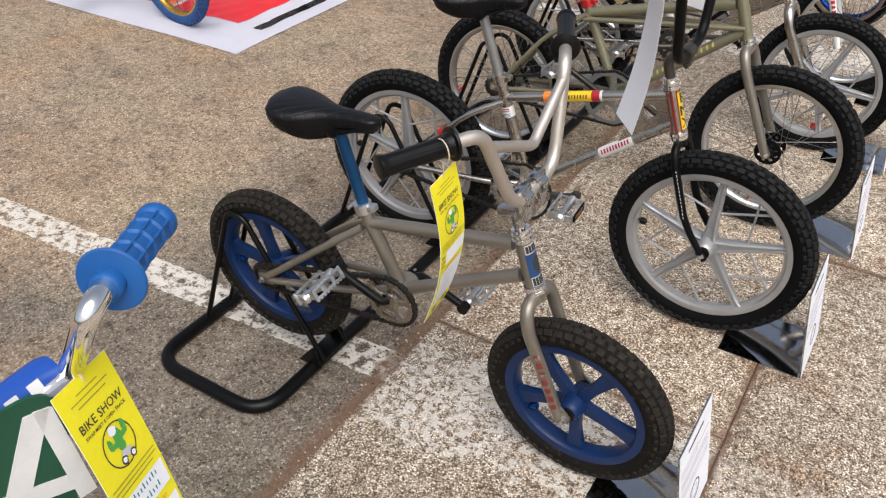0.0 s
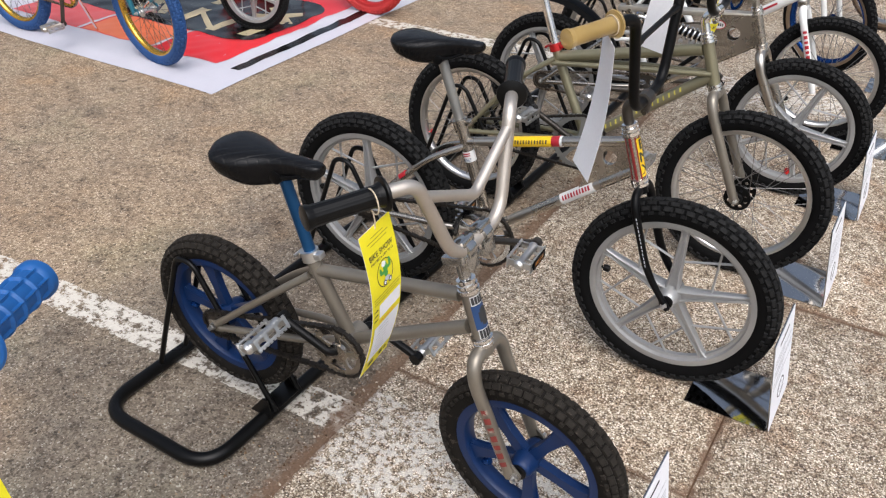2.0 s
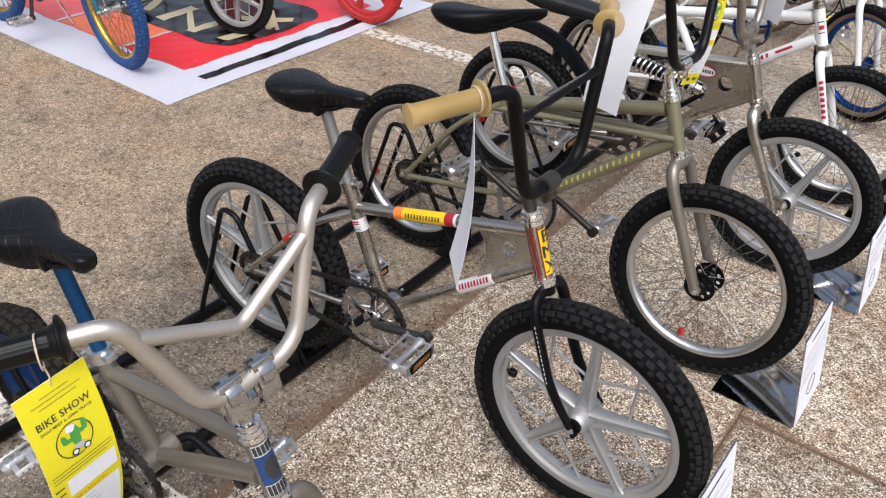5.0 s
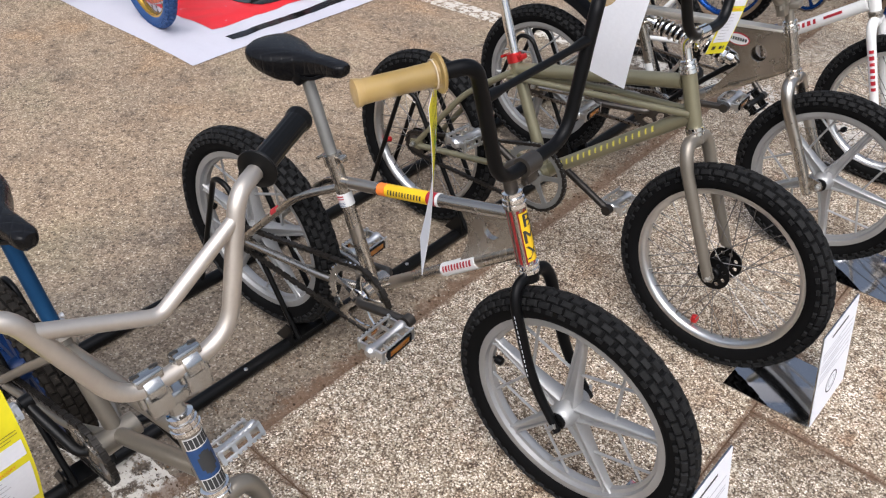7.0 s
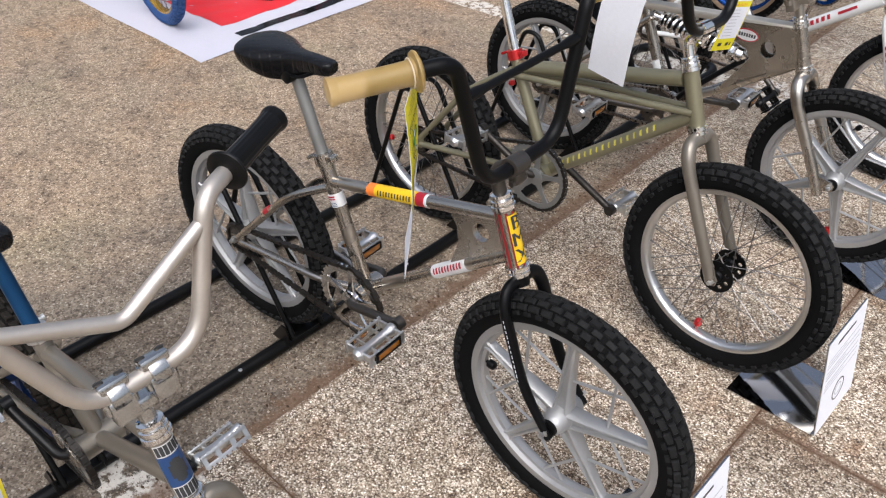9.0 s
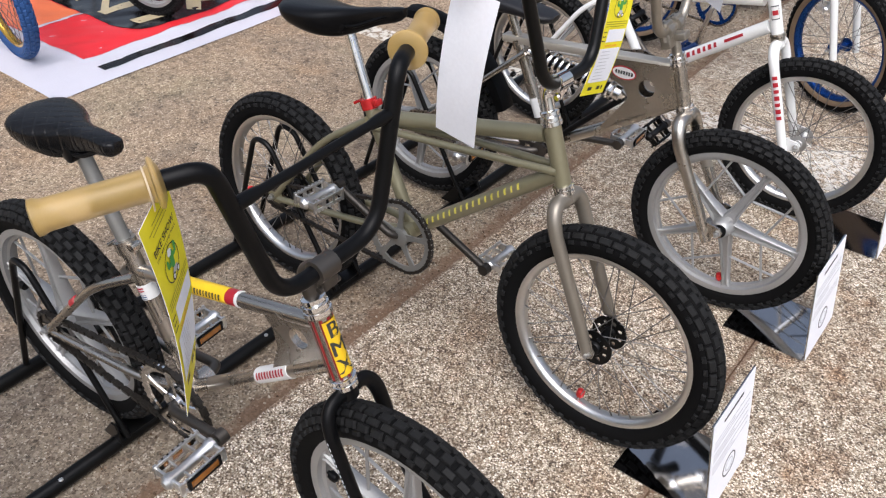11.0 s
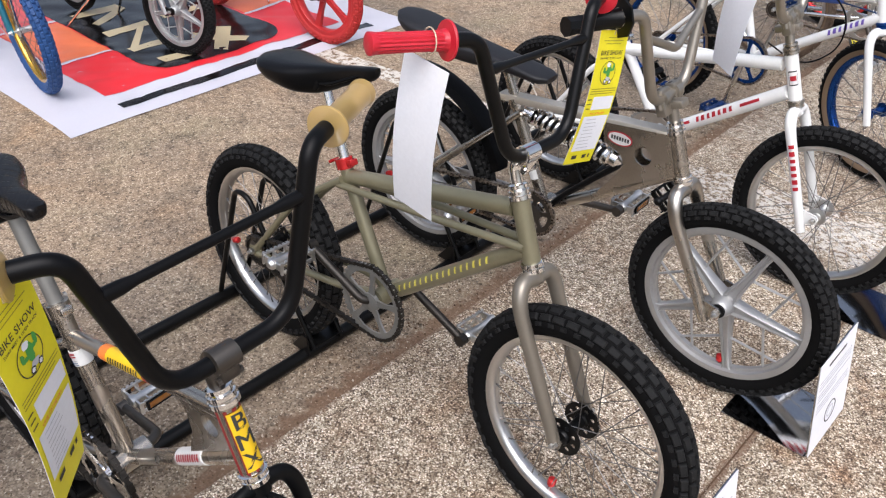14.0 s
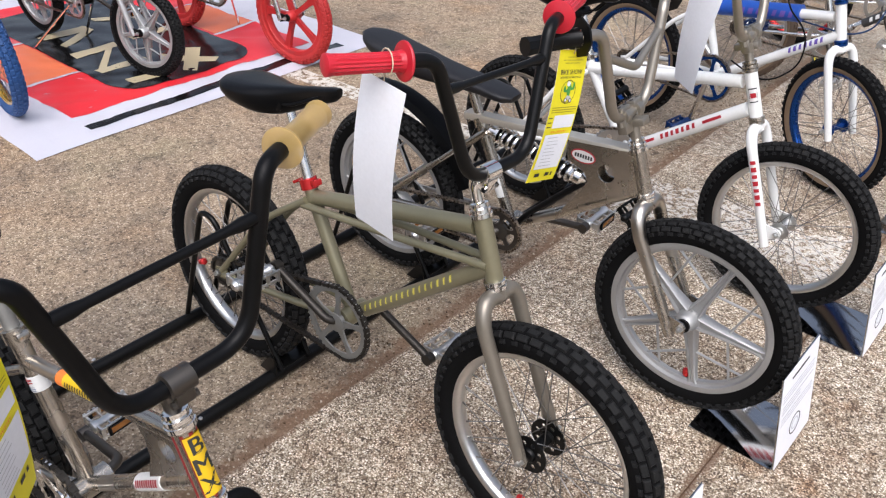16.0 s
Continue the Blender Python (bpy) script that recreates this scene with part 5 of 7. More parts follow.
# sprung nickel bike with the box frame
bike_e = bicycle("nickel sprung-frame BMX bike with plate frame and coil shock", (-0.278, 2.904), 3.0, -0.8, 0.2417, 0.0267, (-0.89, 0.2515),
    (-0.19, 0.6), (-0.156, 0.501), (-0.62, 0.545), (-0.6, 0.545), (-0.495, 0.295), MAG(RUBBER, RED_ANODISED),
    dict(frame=NICKEL, post=NICKEL, fork=NICKEL, clamp=NICKEL, spin=5, valve=78, spin2=28, tip=0.022, aim=0.5, blade=0.0168),
    dict(clamp=(-0.222, 0.676), flange=(-0.259, 0.875), sweep=22, rise=1, mat=AGED_NICKEL, grip=BLACK_GRIP, spread=0.175, low=0.07, cross=0.75, vee=0.05, kind="twin", stem=AGED_NICKEL, grip_kind="octagon"),
    dict(rear=(-0.965, 0.69), nose=(-0.505, 0.634), half=0.058, thick=0.04, nose_half=0.038, mat=SEAT_VINYL, label="long black padded seat"),
    dict(ring=0.058, angle=185, length=0.165, teeth=28, ring_mat=DARK_STEEL), ROW, frame_kind="box", post=(-0.64, 0.64))

# white bike with red lettering
bike_f = bicycle("white BMX bike with red frame lettering and wire-spoked wheels", (-0.277, 3.43), -1.5, 3.9, 0.238, 0.0258, (-0.88, 0.242),
    (-0.183, 0.627), (-0.139, 0.509), (-0.652, 0.508), (-0.667, 0.54), (-0.5, 0.292),
    ("wire", POLISHED, RUBBER, POLISHED, BLACK_PAINT, TREAD, 64, None, 0.021),
    dict(frame=WHITE_PAINT, post=CHROME, fork=WHITE_PAINT, clamp=CHROME, headset=NICKEL, spin=10, tip=0.034),
    dict(clamp=(-0.205, 0.712), flange=(-0.25, 0.90), sweep=14, rise=4, mat=AGED_NICKEL, grip=BLACK_GRIP, spread=0.175, low=0.065, cross=0.7, kind="twin", stem=AGED_NICKEL),
    dict(rear=(-0.86, 0.72), nose=(-0.58, 0.74), half=0.075, thick=0.05),
    dict(ring=0.085, angle=-38, length=0.166, teeth=40, ring_mat=CAST, pedal=BLACK_PAINT, pedal_tilt=40), ROW, tt_h=(-0.195, 0.594), dt_h=(-0.165, 0.528), post=(-0.70, 0.66), tt_r=0.0172, dt_r=0.0185)

# white bike with blue rims, its wheel turned
bike_g = bicycle("white BMX bike with blue rims, blue pads and turned front wheel", (-0.4, 4.17), -7.5, -19.0, 0.236, 0.024, (-0.84, 0.245),
    (-0.092, 0.63), (-0.059, 0.515), (-0.55, 0.515), (-0.565, 0.56), (-0.46, 0.28),
    ("wire", BLUE_ANODISED, RUBBER, BLUE_ANODISED, None, STREET, 60, TAN_WALL, 0.021),
    dict(frame=WHITE_PAINT, post=CHROME, fork=WHITE_PAINT, clamp=BLUE_ANODISED, headset=BLUE_ANODISED, tip=0.03),
    dict(clamp=(-0.115, 0.71), flange=(-0.165, 0.91), mat=CHROME, grip=BLUE_GRIP, spread=0.19, kind="twin", stem=NICKEL),
    dict(rear=(-0.80, 0.70), nose=(-0.52, 0.72), half=0.07, thick=0.045),
    dict(ring=0.085, angle=-100, teeth=40, ring_mat=BLUE_ANODISED, arm=NICKEL, pedal=BLUE_NYLON, amber=False), "", post=(-0.62, 0.66), tt_h=(-0.1, 0.585))

# chrome bike behind it
bike_h = bicycle("chrome BMX bike with tan-wall tyres and black lettering", (-0.24, 4.97), 0.0, -32.0, 0.24, 0.021, (-0.84, 0.24),
    (-0.15, 0.63), (-0.115, 0.51), (-0.56, 0.53), (-0.575, 0.57), (-0.46, 0.28),
    ("wire", POLISHED, RUBBER_TAN, POLISHED, None, STREET, 60, TAN_WALL, 0.021),
    dict(frame=CHROME, post=CHROME, fork=CHROME, clamp=CHROME),
    dict(clamp=(-0.18, 0.71), flange=(-0.23, 0.91), mat=CHROME, grip=BLACK_GRIP, kind="twin", stem=POLISHED),
    dict(rear=(-0.80, 0.70), nose=(-0.52, 0.72), half=0.07, thick=0.045),
    dict(ring=0.085, angle=-60, teeth=40, amber=False), "", post=(-0.62, 0.66))
bike_i = bicycle("red BMX bike with wire-spoked wheels at the end of the row", (-0.22, 5.62), 0.0, -20.0, 0.24, 0.023, (-0.84, 0.24),
    (-0.15, 0.63), (-0.115, 0.51), (-0.56, 0.53), (-0.575, 0.57), (-0.46, 0.28),
    ("wire", RED_ANODISED, RUBBER, POLISHED, None, STREET, 60, None, 0.021),
    dict(frame=CHROME, post=CHROME, fork=CHROME, clamp=CHROME),
    dict(clamp=(-0.18, 0.71), flange=(-0.23, 0.91), mat=CHROME, grip=RED_GRIP, kind="twin", stem=POLISHED),
    dict(rear=(-0.80, 0.70), nose=(-0.52, 0.72), half=0.07, thick=0.045),
    dict(ring=0.085, angle=-60, teeth=40, amber=False), "", post=(-0.62, 0.66))

# bike with blue grips and a number plate, nearest to the start of the walk
bike_a = bicycle("chrome BMX bike with blue grips, blue pad and green plate", (-0.381, 0.22), 3.0, 0.0, 0.25, 0.0275, (-0.86, 0.25),
    (-0.152, 0.636), (-0.118, 0.529), (-0.562, 0.514), (-0.575, 0.566), (-0.505, 0.287),
    ("wire", POLISHED, RUBBER, POLISHED, None, TREAD, 58, None, 0.021),
    dict(frame=CHROME, post=CHROME, fork=CHROME, clamp=BLUE_ANODISED),
    dict(clamp=(-0.255, 0.76), flange=(-0.163, 0.977), sweep=28, rise=-9, mat=CHROME, grip=BLUE_GRIP, spread=0.187, low=0.115, cross=0.62, kind="quill", stem=CHROME, grip_kind="waffle"),
    dict(rear=(-0.80, 0.715), nose=(-0.50, 0.775), half=0.085, thick=0.06),
    dict(ring=0.083, angle=-90, teeth=40), "", post=(-0.628, 0.712))

# bikes on the banner
MAT_ROW = "bicycles on the banner"
bike_m = bicycle("teal BMX bike with gold rims and blue tyres", (-3.04, 2.575), 2.0, -9.0, 0.26, 0.027, (-0.96, 0.26),
    (-0.152, 0.66), (-0.118, 0.55), (-0.57, 0.53), (-0.585, 0.58), (-0.5, 0.29),
    ("wire", GOLD, RUBBER_BLUE, POLISHED, None, TREAD, 58, None, 0.021),
    dict(frame=TEAL, post=CHROME, fork=TEAL, clamp=CHROME),
    dict(clamp=(-0.18, 0.74), flange=(-0.23, 0.94), mat=CHROME, grip=BLUE_GRIP, kind="twin", stem=POLISHED),
    dict(rear=(-0.82, 0.72), nose=(-0.54, 0.74), half=0.07, thick=0.045),
    dict(ring=0.085, angle=-100, teeth=40, ring_mat=GOLD, amber=False), MAT_ROW, post=(-0.64, 0.68))
bike_n = bicycle("black minicycle with grey cast wheels on a centre stand", (-2.987, 3.19), 4.0, 12.0, 0.2, 0.024, (-0.86, 0.215),
    (-0.16, 0.53), (-0.12, 0.43), (-0.52, 0.45), (-0.535, 0.48), (-0.45, 0.25),
    ("mag", CAST, RUBBER, CAST, None, TREAD_MX, 60, None, 0.021),
    dict(frame=BLACK_PAINT, post=CHROME, fork=CAST, clamp=CHROME),
    dict(clamp=(-0.17, 0.6), flange=(-0.2, 0.76), mat=CHROME, grip=BLACK_GRIP, kind="twin", stem=POLISHED),
    dict(rear=(-0.8, 0.56), nose=(-0.48, 0.57), half=0.07, thick=0.05),
    dict(ring=0.07, angle=160, teeth=36), MAT_ROW, post=(-0.58, 0.53))
bike_o = bicycle("red BMX bike with red five-spoke nylon wheels and red tyres", (-2.643, 3.727), 4.0, 3.0, 0.222, 0.025, (-0.85, 0.222),
    (-0.152, 0.6), (-0.118, 0.49), (-0.57, 0.5), (-0.585, 0.55), (-0.48, 0.27),
    ("tuff", RED_NYLON, RUBBER_RED, RED_NYLON, None, TREAD, 48, None, 0.021),
    dict(frame=BLACK_PAINT, post=CHROME, fork=CHROME, clamp=CHROME, spin=36),
    dict(clamp=(-0.18, 0.68), flange=(-0.23, 0.88), mat=CHROME, grip=RED_GRIP, kind="twin", stem=POLISHED),
    dict(rear=(-0.82, 0.7), nose=(-0.54, 0.72), half=0.07, thick=0.045),
    dict(ring=0.085, angle=10, teeth=40, amber=False), MAT_ROW, post=(-0.64, 0.65))


# ---- parking rack ----
def rack():
    r = 0.0165
    ob = thing("bike_rack", "long black tubular steel rack holding the rear wheels", "rack", pose(0, 0, 0))
    bm = bmesh.new()
    y0, y1 = 0.93, 3.78
    xf, xb = -1.025, -1.385
    loop = fillet([((xf + xb) / 2, y0, r), (xf - 0.012, y0, r), (xf, y1, r), (xb + 0.03, y1, r), (xb, y0, r), ((xf + xb) / 2, y0, r)], 0.09, 8)
    tube(bm, loop[:-1], r, 14, closed=True)
    base = part("base_tube", bm, BLACK_PAINT, ob)
    for x, y, yaw in ((-1.155, 1.163, 2.2), (-1.168, 1.728, 4.0), (-1.164, 2.337, 1.5), (-1.163, 2.86, 3.0), (-1.153, 3.458, -1.5)):
        for s in (-1, 1):
            yy = y + s * 0.041
            pts = fillet([(-1.378, yy - 0.012, 0.03), (-1.245, yy, 0.395), (-1.195, yy, 0.395), (-1.008, yy + 0.006, 0.04)], 0.05, 6)
            b = bmesh.new()
            tube(b, pts, 0.0068, 10)
            part("hoop", b, BLACK_PAINT, ob)
            b = bmesh.new()
            plate(b, [(-0.055, -0.004), (0.012, -0.004), (0.004, 0.05), (-0.012, 0.05)], 0.004, Matrix.Translation((-1.02, yy + s * 0.008, 0.03)) @ UPRIGHT)
            part("bracket", b, BLACK_PAINT, ob)
        b = bmesh.new()
        block(b, Matrix.Translation((-1.03, y + 0.004, 0.045)), (0.05, 0.09, 0.004), 0.001)
        part("wheel_plate", b, BLACK_PAINT, ob)
    for x, y in ((xf, 1.55), (xf, 2.08), (xb, 1.42), (xb, 2.02), (xb, 2.6), (xf, 2.62)):
        b = bmesh.new()
        lathe(b, ((0.0048, -0.001), (0.0048, 0.0015), (0.002, 0.0025)), Matrix.Translation((x, y, 2 * r)), 8)
        part("bolt", b, POLISHED, ob)
    return ob


rack()


# ---- signs: white card on a glossy folded plate ----
def sign(x1, y0, y1, depth=0.2, height=0.245, yaw=0.0, lean=0.036):
    w = y1 - y0
    ob = thing("sign_card", "white printed card on a glossy grey folded plastic stand", "sign", Matrix.Translation((x1, (y0 + y1) / 2, 0.003)) @ Matrix.Rotation(radians(yaw), 4, "Z"), "bike signs")
    bm = bmesh.new()
    prof = [(-depth, 0.0012), (-0.006, 0.0012), (0.0, 0.006), (-lean, height)]
    th = 0.0025
    lo = []
    for x, z in prof:
        lo.append([bm.verts.new((x, y, z)) for y in (-w / 2, w / 2)])
    up = []
    for x, z in ((-depth, 0.0012 + th), (-0.008, 0.0012 + th), (-th, 0.0075), (-lean - th, height)):
        up.append([bm.verts.new((x, y, z)) for y in (-w / 2, w / 2)])
    for a in (lo, up):
        for u, v in zip(a, a[1:]):
            bm.faces.new((u[0], v[0], v[1], u[1]))
    for k in range(3):
        for s in (0, 1):
            bm.faces.new((lo[k][s], lo[k + 1][s], up[k + 1][s], up[k][s]))
    for k in (0, 3):
        bm.faces.new((lo[k][0], lo[k][1], up[k][1], up[k][0]))
    part("stand", bm, MIRROR, ob)
    face = along((0, 0, 0.006), (-lean, 0, height))
    L = math.hypot(lean, height - 0.006)
    # card frame: x across, y up, z outwards
    zdir, xdir = V(-lean, 0, height - 0.006).normalized(), V(0, 1, 0)
    nor = xdir.cross(zdir).normalized()
    nor = nor if nor.x > 0 else -nor
    M = Matrix(((xdir.x, zdir.x, nor.x, 0.0), (xdir.y, zdir.y, nor.y, 0.0), (xdir.z, zdir.z, nor.z, 0.006), (0, 0, 0, 1)))
    bm = bmesh.new()
    block(bm, M @ Matrix.Translation((0, L / 2, 0.0014)), (w * 0.995, L * 0.995, 0.0012))
    card = part("card", bm, PAPER, ob)
    rng = random.Random(int(y0 * 100))
    y = L * 0.9
    block_ink = bmesh.new()
    block(block_ink, M @ Matrix.Translation((-w * 0.02, y, 0.0024)), (w * 0.46, 0.0055, 0.0005))
    part("heading_bar", block_ink, INK, card)
    y -= 0.018
    for i in range(9):
        y -= 0.0085 if i not in (3, 6) else 0.014
        ww = w * (0.86 if rng.random() < 0.75 else 0.5)
        b = bmesh.new()
        block(b, M @ Matrix.Translation((-w * 0.45 + ww / 2, y, 0.0023)), (ww, 0.0024, 0.0004))
        part("print_line", b, GREY_INK, card)
    for r, th2, mt in ((0.026, 0.003, INK), (0.015, 0.0025, GREY_INK)):
        b = bmesh.new()
        k = 28
        ring_plate(b, [(r * 1.2 * math.cos(2 * math.pi * i / k), r * math.sin(2 * math.pi * i / k)) for i in range(k)], [((r - th2) * 1.2 * math.cos(2 * math.pi * i / k), (r - th2) * math.sin(2 * math.pi * i / k)) for i in range(k)], 0.0005, M @ Matrix.Translation((0, L * 0.27, 0.0023)))
        part("round_mark", b, mt, card)
    return ob


sign(-0.118, 1.11, 1.30)
sign(-0.018, 1.713, 1.903)
sign(-0.003, 2.28, 2.475)
sign(0.0, 2.83, 3.03)
sign(0.02, 3.35, 3.545)
sign(0.04, 4.02, 4.215)


# ---- show tags ----
def tag(hang, face_yaw, tilt=0.0, length=0.285, width=0.086, gap=0.03, m=None, bow=0.03, curl=0.0, label="yellow printed bike show tag with white back", ring=0.019, ring_dir=None, roll=0.0, twist=0.0, pen=False):
    """A card strip that hangs from a grip by a string loop. Its own -z runs down the card, x points out of its printed face."""
    hang = Vector(hang)
    ob = thing("show_tag", label, "tag", m or Matrix.Translation(hang) @ Matrix.Rotation(radians(face_yaw), 4, "Z") @ Matrix.Rotation(radians(roll), 4, "X") @ Matrix.Rotation(radians(tilt), 4, "Y"), "show tags")

    def on(a, s, lift=0.0):
        """a across (-0.5 to 0.5 of the width), s metres down the card."""
        t = s / length
        n = bow * math.sin(math.pi * t) - bow * 0.6 * t + curl * t * t
        y, tw = a * width, radians(twist) * t
        return V(n + lift - math.sin(tw) * y, math.cos(tw) * y, -gap - s)
    bm = bmesh.new()
    rows, cols = 20, 5
    grid = [[[bm.verts.new(on(j / (cols - 1) - 0.5, length * i / rows, -k * 0.0006)) for j in range(cols)] for i in range(rows + 1)] for k in (0, 1)]
    for k in (0, 1):
        for i in range(rows):
            for j in range(cols - 1):
                f = bm.faces.new((grid[k][i][j], grid[k][i + 1][j], grid[k][i + 1][j + 1], grid[k][i][j + 1]))
                f.material_index = k
    edge = [(i, 0) for i in range(rows + 1)] + [(rows, j) for j in range(1, cols)] + [(i, cols - 1) for i in range(rows - 1, -1, -1)] + [(0, j) for j in range(cols - 2, 0, -1)]
    for (i, j), (u, v) in zip(edge, edge[1:] + edge[:1]):
        f = bm.faces.new((grid[0][i][j], grid[0][u][v], grid[1][u][v], grid[1][i][j]))
        f.material_index = 1
    card = part("card", bm, (YELLOW, PAPER), ob)

    def panel(name, mat, a0, a1, s0, s1, lift, label=""):
        b = bmesh.new()
        k = max(2, int((s1 - s0) / 0.01) + 1)
        q = [[b.verts.new(on(a, s0 + (s1 - s0) * i / (k - 1), lift)) for a in (a0, a1)] for i in range(k)]
        for u, v in zip(q, q[1:]):
            b.faces.new((u[0], v[0], v[1], u[1]))
        return part(name, b, mat, card, label)

    def words(text, size, s, mat, a=0.0):
        lettering(text, size, mat, "lettering", card, Matrix.Identity(4), bend=lambda co: on(a + co.x / width, s - co.y, 0.0009), bold=size * 0.008)
    words("BIKE SHOW", 0.0124, 0.041, INK)
    words("SWAP MEET & OPEN TRACK", 0.005, 0.0505, INK)
    for i, (a0, s) in enumerate(((-0.2, 0.0125), (-0.34, 0.018), (-0.26, 0.0235))):
        panel("print_line", OLIVE_INK, a0, -a0, s, s + 0.0012, 0.0008)
    # round emblem in plain shapes
    b = bmesh.new()
    k, c, r = 30, 0.078, 0.0225
    for i in range(k):
        u, v = 2 * math.pi * i / k, 2 * math.pi * (i + 1) / k
        q = [b.verts.new(on(x * math.sin(e) / width, c - x * math.cos(e), 0.0008)) for e, x in ((u, r), (v, r), (v, r - 0.0014), (u, r - 0.0014))]
        b.faces.new(q)
    part("emblem_ring", b, INK, card)
    for nm, mat, ca, cs, rx, ry, lift in (("emblem_shape", GREEN, 0.02, 0.0730, 0.0058, 0.0145, 0.0009), ("emblem_shape", GREEN, 0.1, 0.0720, 0.007, 0.0028, 0.001), ("emblem_shape", GREEN, 0.17, 0.0665, 0.0032, 0.0075, 0.0011),
                                        ("emblem_shape", GREEN, -0.07, 0.0760, 0.007, 0.0028, 0.001), ("emblem_shape", GREEN, -0.14, 0.0720, 0.003, 0.0062, 0.0011), ("emblem_shape", PAPER, -0.02, 0.0625, 0.0056, 0.0048, 0.0012),
                                        ("emblem_shape", GREY_INK, 0.03, 0.0890, 0.0075, 0.0042, 0.0012), ("emblem_shape", INK, -0.05, 0.0935, 0.0045, 0.0045, 0.0013), ("emblem_shape", INK, 0.12, 0.0945, 0.0045, 0.0045, 0.0013), ("emblem_shape", PAPER, -0.05, 0.0935, 0.0028, 0.0028, 0.0014), ("emblem_shape", PAPER, 0.12, 0.0945, 0.0028, 0.0028, 0.0014)):
        b = bmesh.new()
        vs = [b.verts.new(on(ca + rx * (1 + 0.16 * math.cos(3 * i)) * math.cos(2 * math.pi * i / 20) / width, cs + ry * (1 + 0.12 * math.sin(5 * i)) * math.sin(2 * math.pi * i / 20), lift)) for i in range(20)]
        b.faces.new(vs)
        part(nm, b, mat, card)
    for i in range(3):
        panel("print_line", OLIVE_INK, -0.44, 0.44 - 0.1 * (i == 2), 0.107 + i * 0.0046, 0.1084 + i * 0.0046, 0.0008)
    panel("form_box", PAPER, -0.28, 0.45, 0.123, 0.149, 0.0008)
    for s in (0.128, 0.137, 0.146):
        panel("print_line", INK, -0.46, -0.33, s - 0.001, s + 0.001, 0.0009)
    words("ONE CATEGORY", 0.0062, 0.157, ORANGE_DECAL)
    panel("form_box", PAPER, -0.42, 0.45, 0.162, 0.236, 0.0008)
    for i in range(9):
        panel("print_line", GREY_INK, -0.3, 0.05 + 0.04 * (i % 3), 0.168 + i * 0.0075, 0.1694 + i * 0.0075, 0.0012)
    for a0, a1 in ((-0.3, -0.12), (0.08, 0.22), (0.28, 0.34)):
        panel("print_mark", INK, a0, a1, 0.246, 0.254, 0.0009)
    if pen:
        for a0, s in ((-0.2, 0.129), (-0.16, 0.141)):
            for i in range(8 if s < 0.135 else 7):
                panel("pen_mark", TEAL_INK, a0 + i * 0.065, a0 + i * 0.065 + 0.022, s - 0.002 - 0.0022 * (i % 3 == 0), s + 0.0025, 0.0013)
    # string loop
    b = bmesh.new()
    d = Vector(ring_dir).normalized() if ring_dir else V(0, 1, 0)
    inv = ob.matrix_basis.to_3x3().inverted()
    d = (inv @ d).normalized()
    e1 = d.cross(V(0, 0, 1)).normalized()
    e2 = e1.cross(d)
    up = inv @ V(0, 0, 1)
    pts = [up * 0.0 + (e1 * math.cos(2 * math.pi * i / 18) + e2 * math.sin(2 * math.pi * i / 18)) * ring for i in range(18)]
    tube(b, pts, 0.0011, 6, closed=True)
    tube(b, [V(0, 0, -ring), V(0.001, 0.002, -gap * 0.9), V(0.001, 0, -gap - 0.008)], 0.0011, 6)
    part("string", b, STRING, ob)
    return ob


def grip_point(b, side, d):
    fl, way = b["grips"][side]
    m = b["bike"].matrix_basis @ b["S"]
    return m @ (fl + way * d), (m.to_3x3() @ way)


p, way = grip_point(bike_b, -1, 0.03)
tag(p + V(0.012, 0, 0), 6, bow=0.024, ring_dir=way, gap=0.038, length=0.266)
p, way = grip_point(bike_c, -1, 0.012)
tag(p + V(0.001, 0.001, 0), 36, tilt=1.5, bow=0.008, curl=-0.008, ring_dir=way, twist=9, gap=0.024, roll=5, length=0.293)
p, way = grip_point(bike_d, -1, 0.03)
tag(p, 92, bow=-0.01, curl=0.012, width=0.084, length=0.278, ring_dir=way, gap=0.03, roll=10, label="show tag seen from its plain white back")
p, way = grip_point(bike_e, -1, 0.008)
tag(p, -6, bow=0.012, ring_dir=way, gap=0.022, roll=-13, length=0.265)
p, way = grip_point(bike_f, -1, 0.012)
tag(p, 80, bow=-0.012, curl=0.012, ring_dir=way, gap=0.02, roll=8, twist=-20, label="show tag seen from its plain white back")
p, way = grip_point(bike_a, 1, -0.075)
wide = V(-0.03, 0.075, -0.016).normalized()
down = V(0.07, -0.002, -0.17)
down = (down - wide * down.dot(wide)).normalized()
out = wide.cross(-down)
tag((0, 0, 0), 0, bow=0.003, curl=-0.01, ring_dir=way, gap=0.004, ring=0.003, length=0.27, width=0.082, pen=True, m=Matrix(((out.x, wide.x, -down.x, -0.560), (out.y, wide.y, -down.y, 0.345), (out.z, wide.z, -down.z, 0.909), (0, 0, 0, 1))))


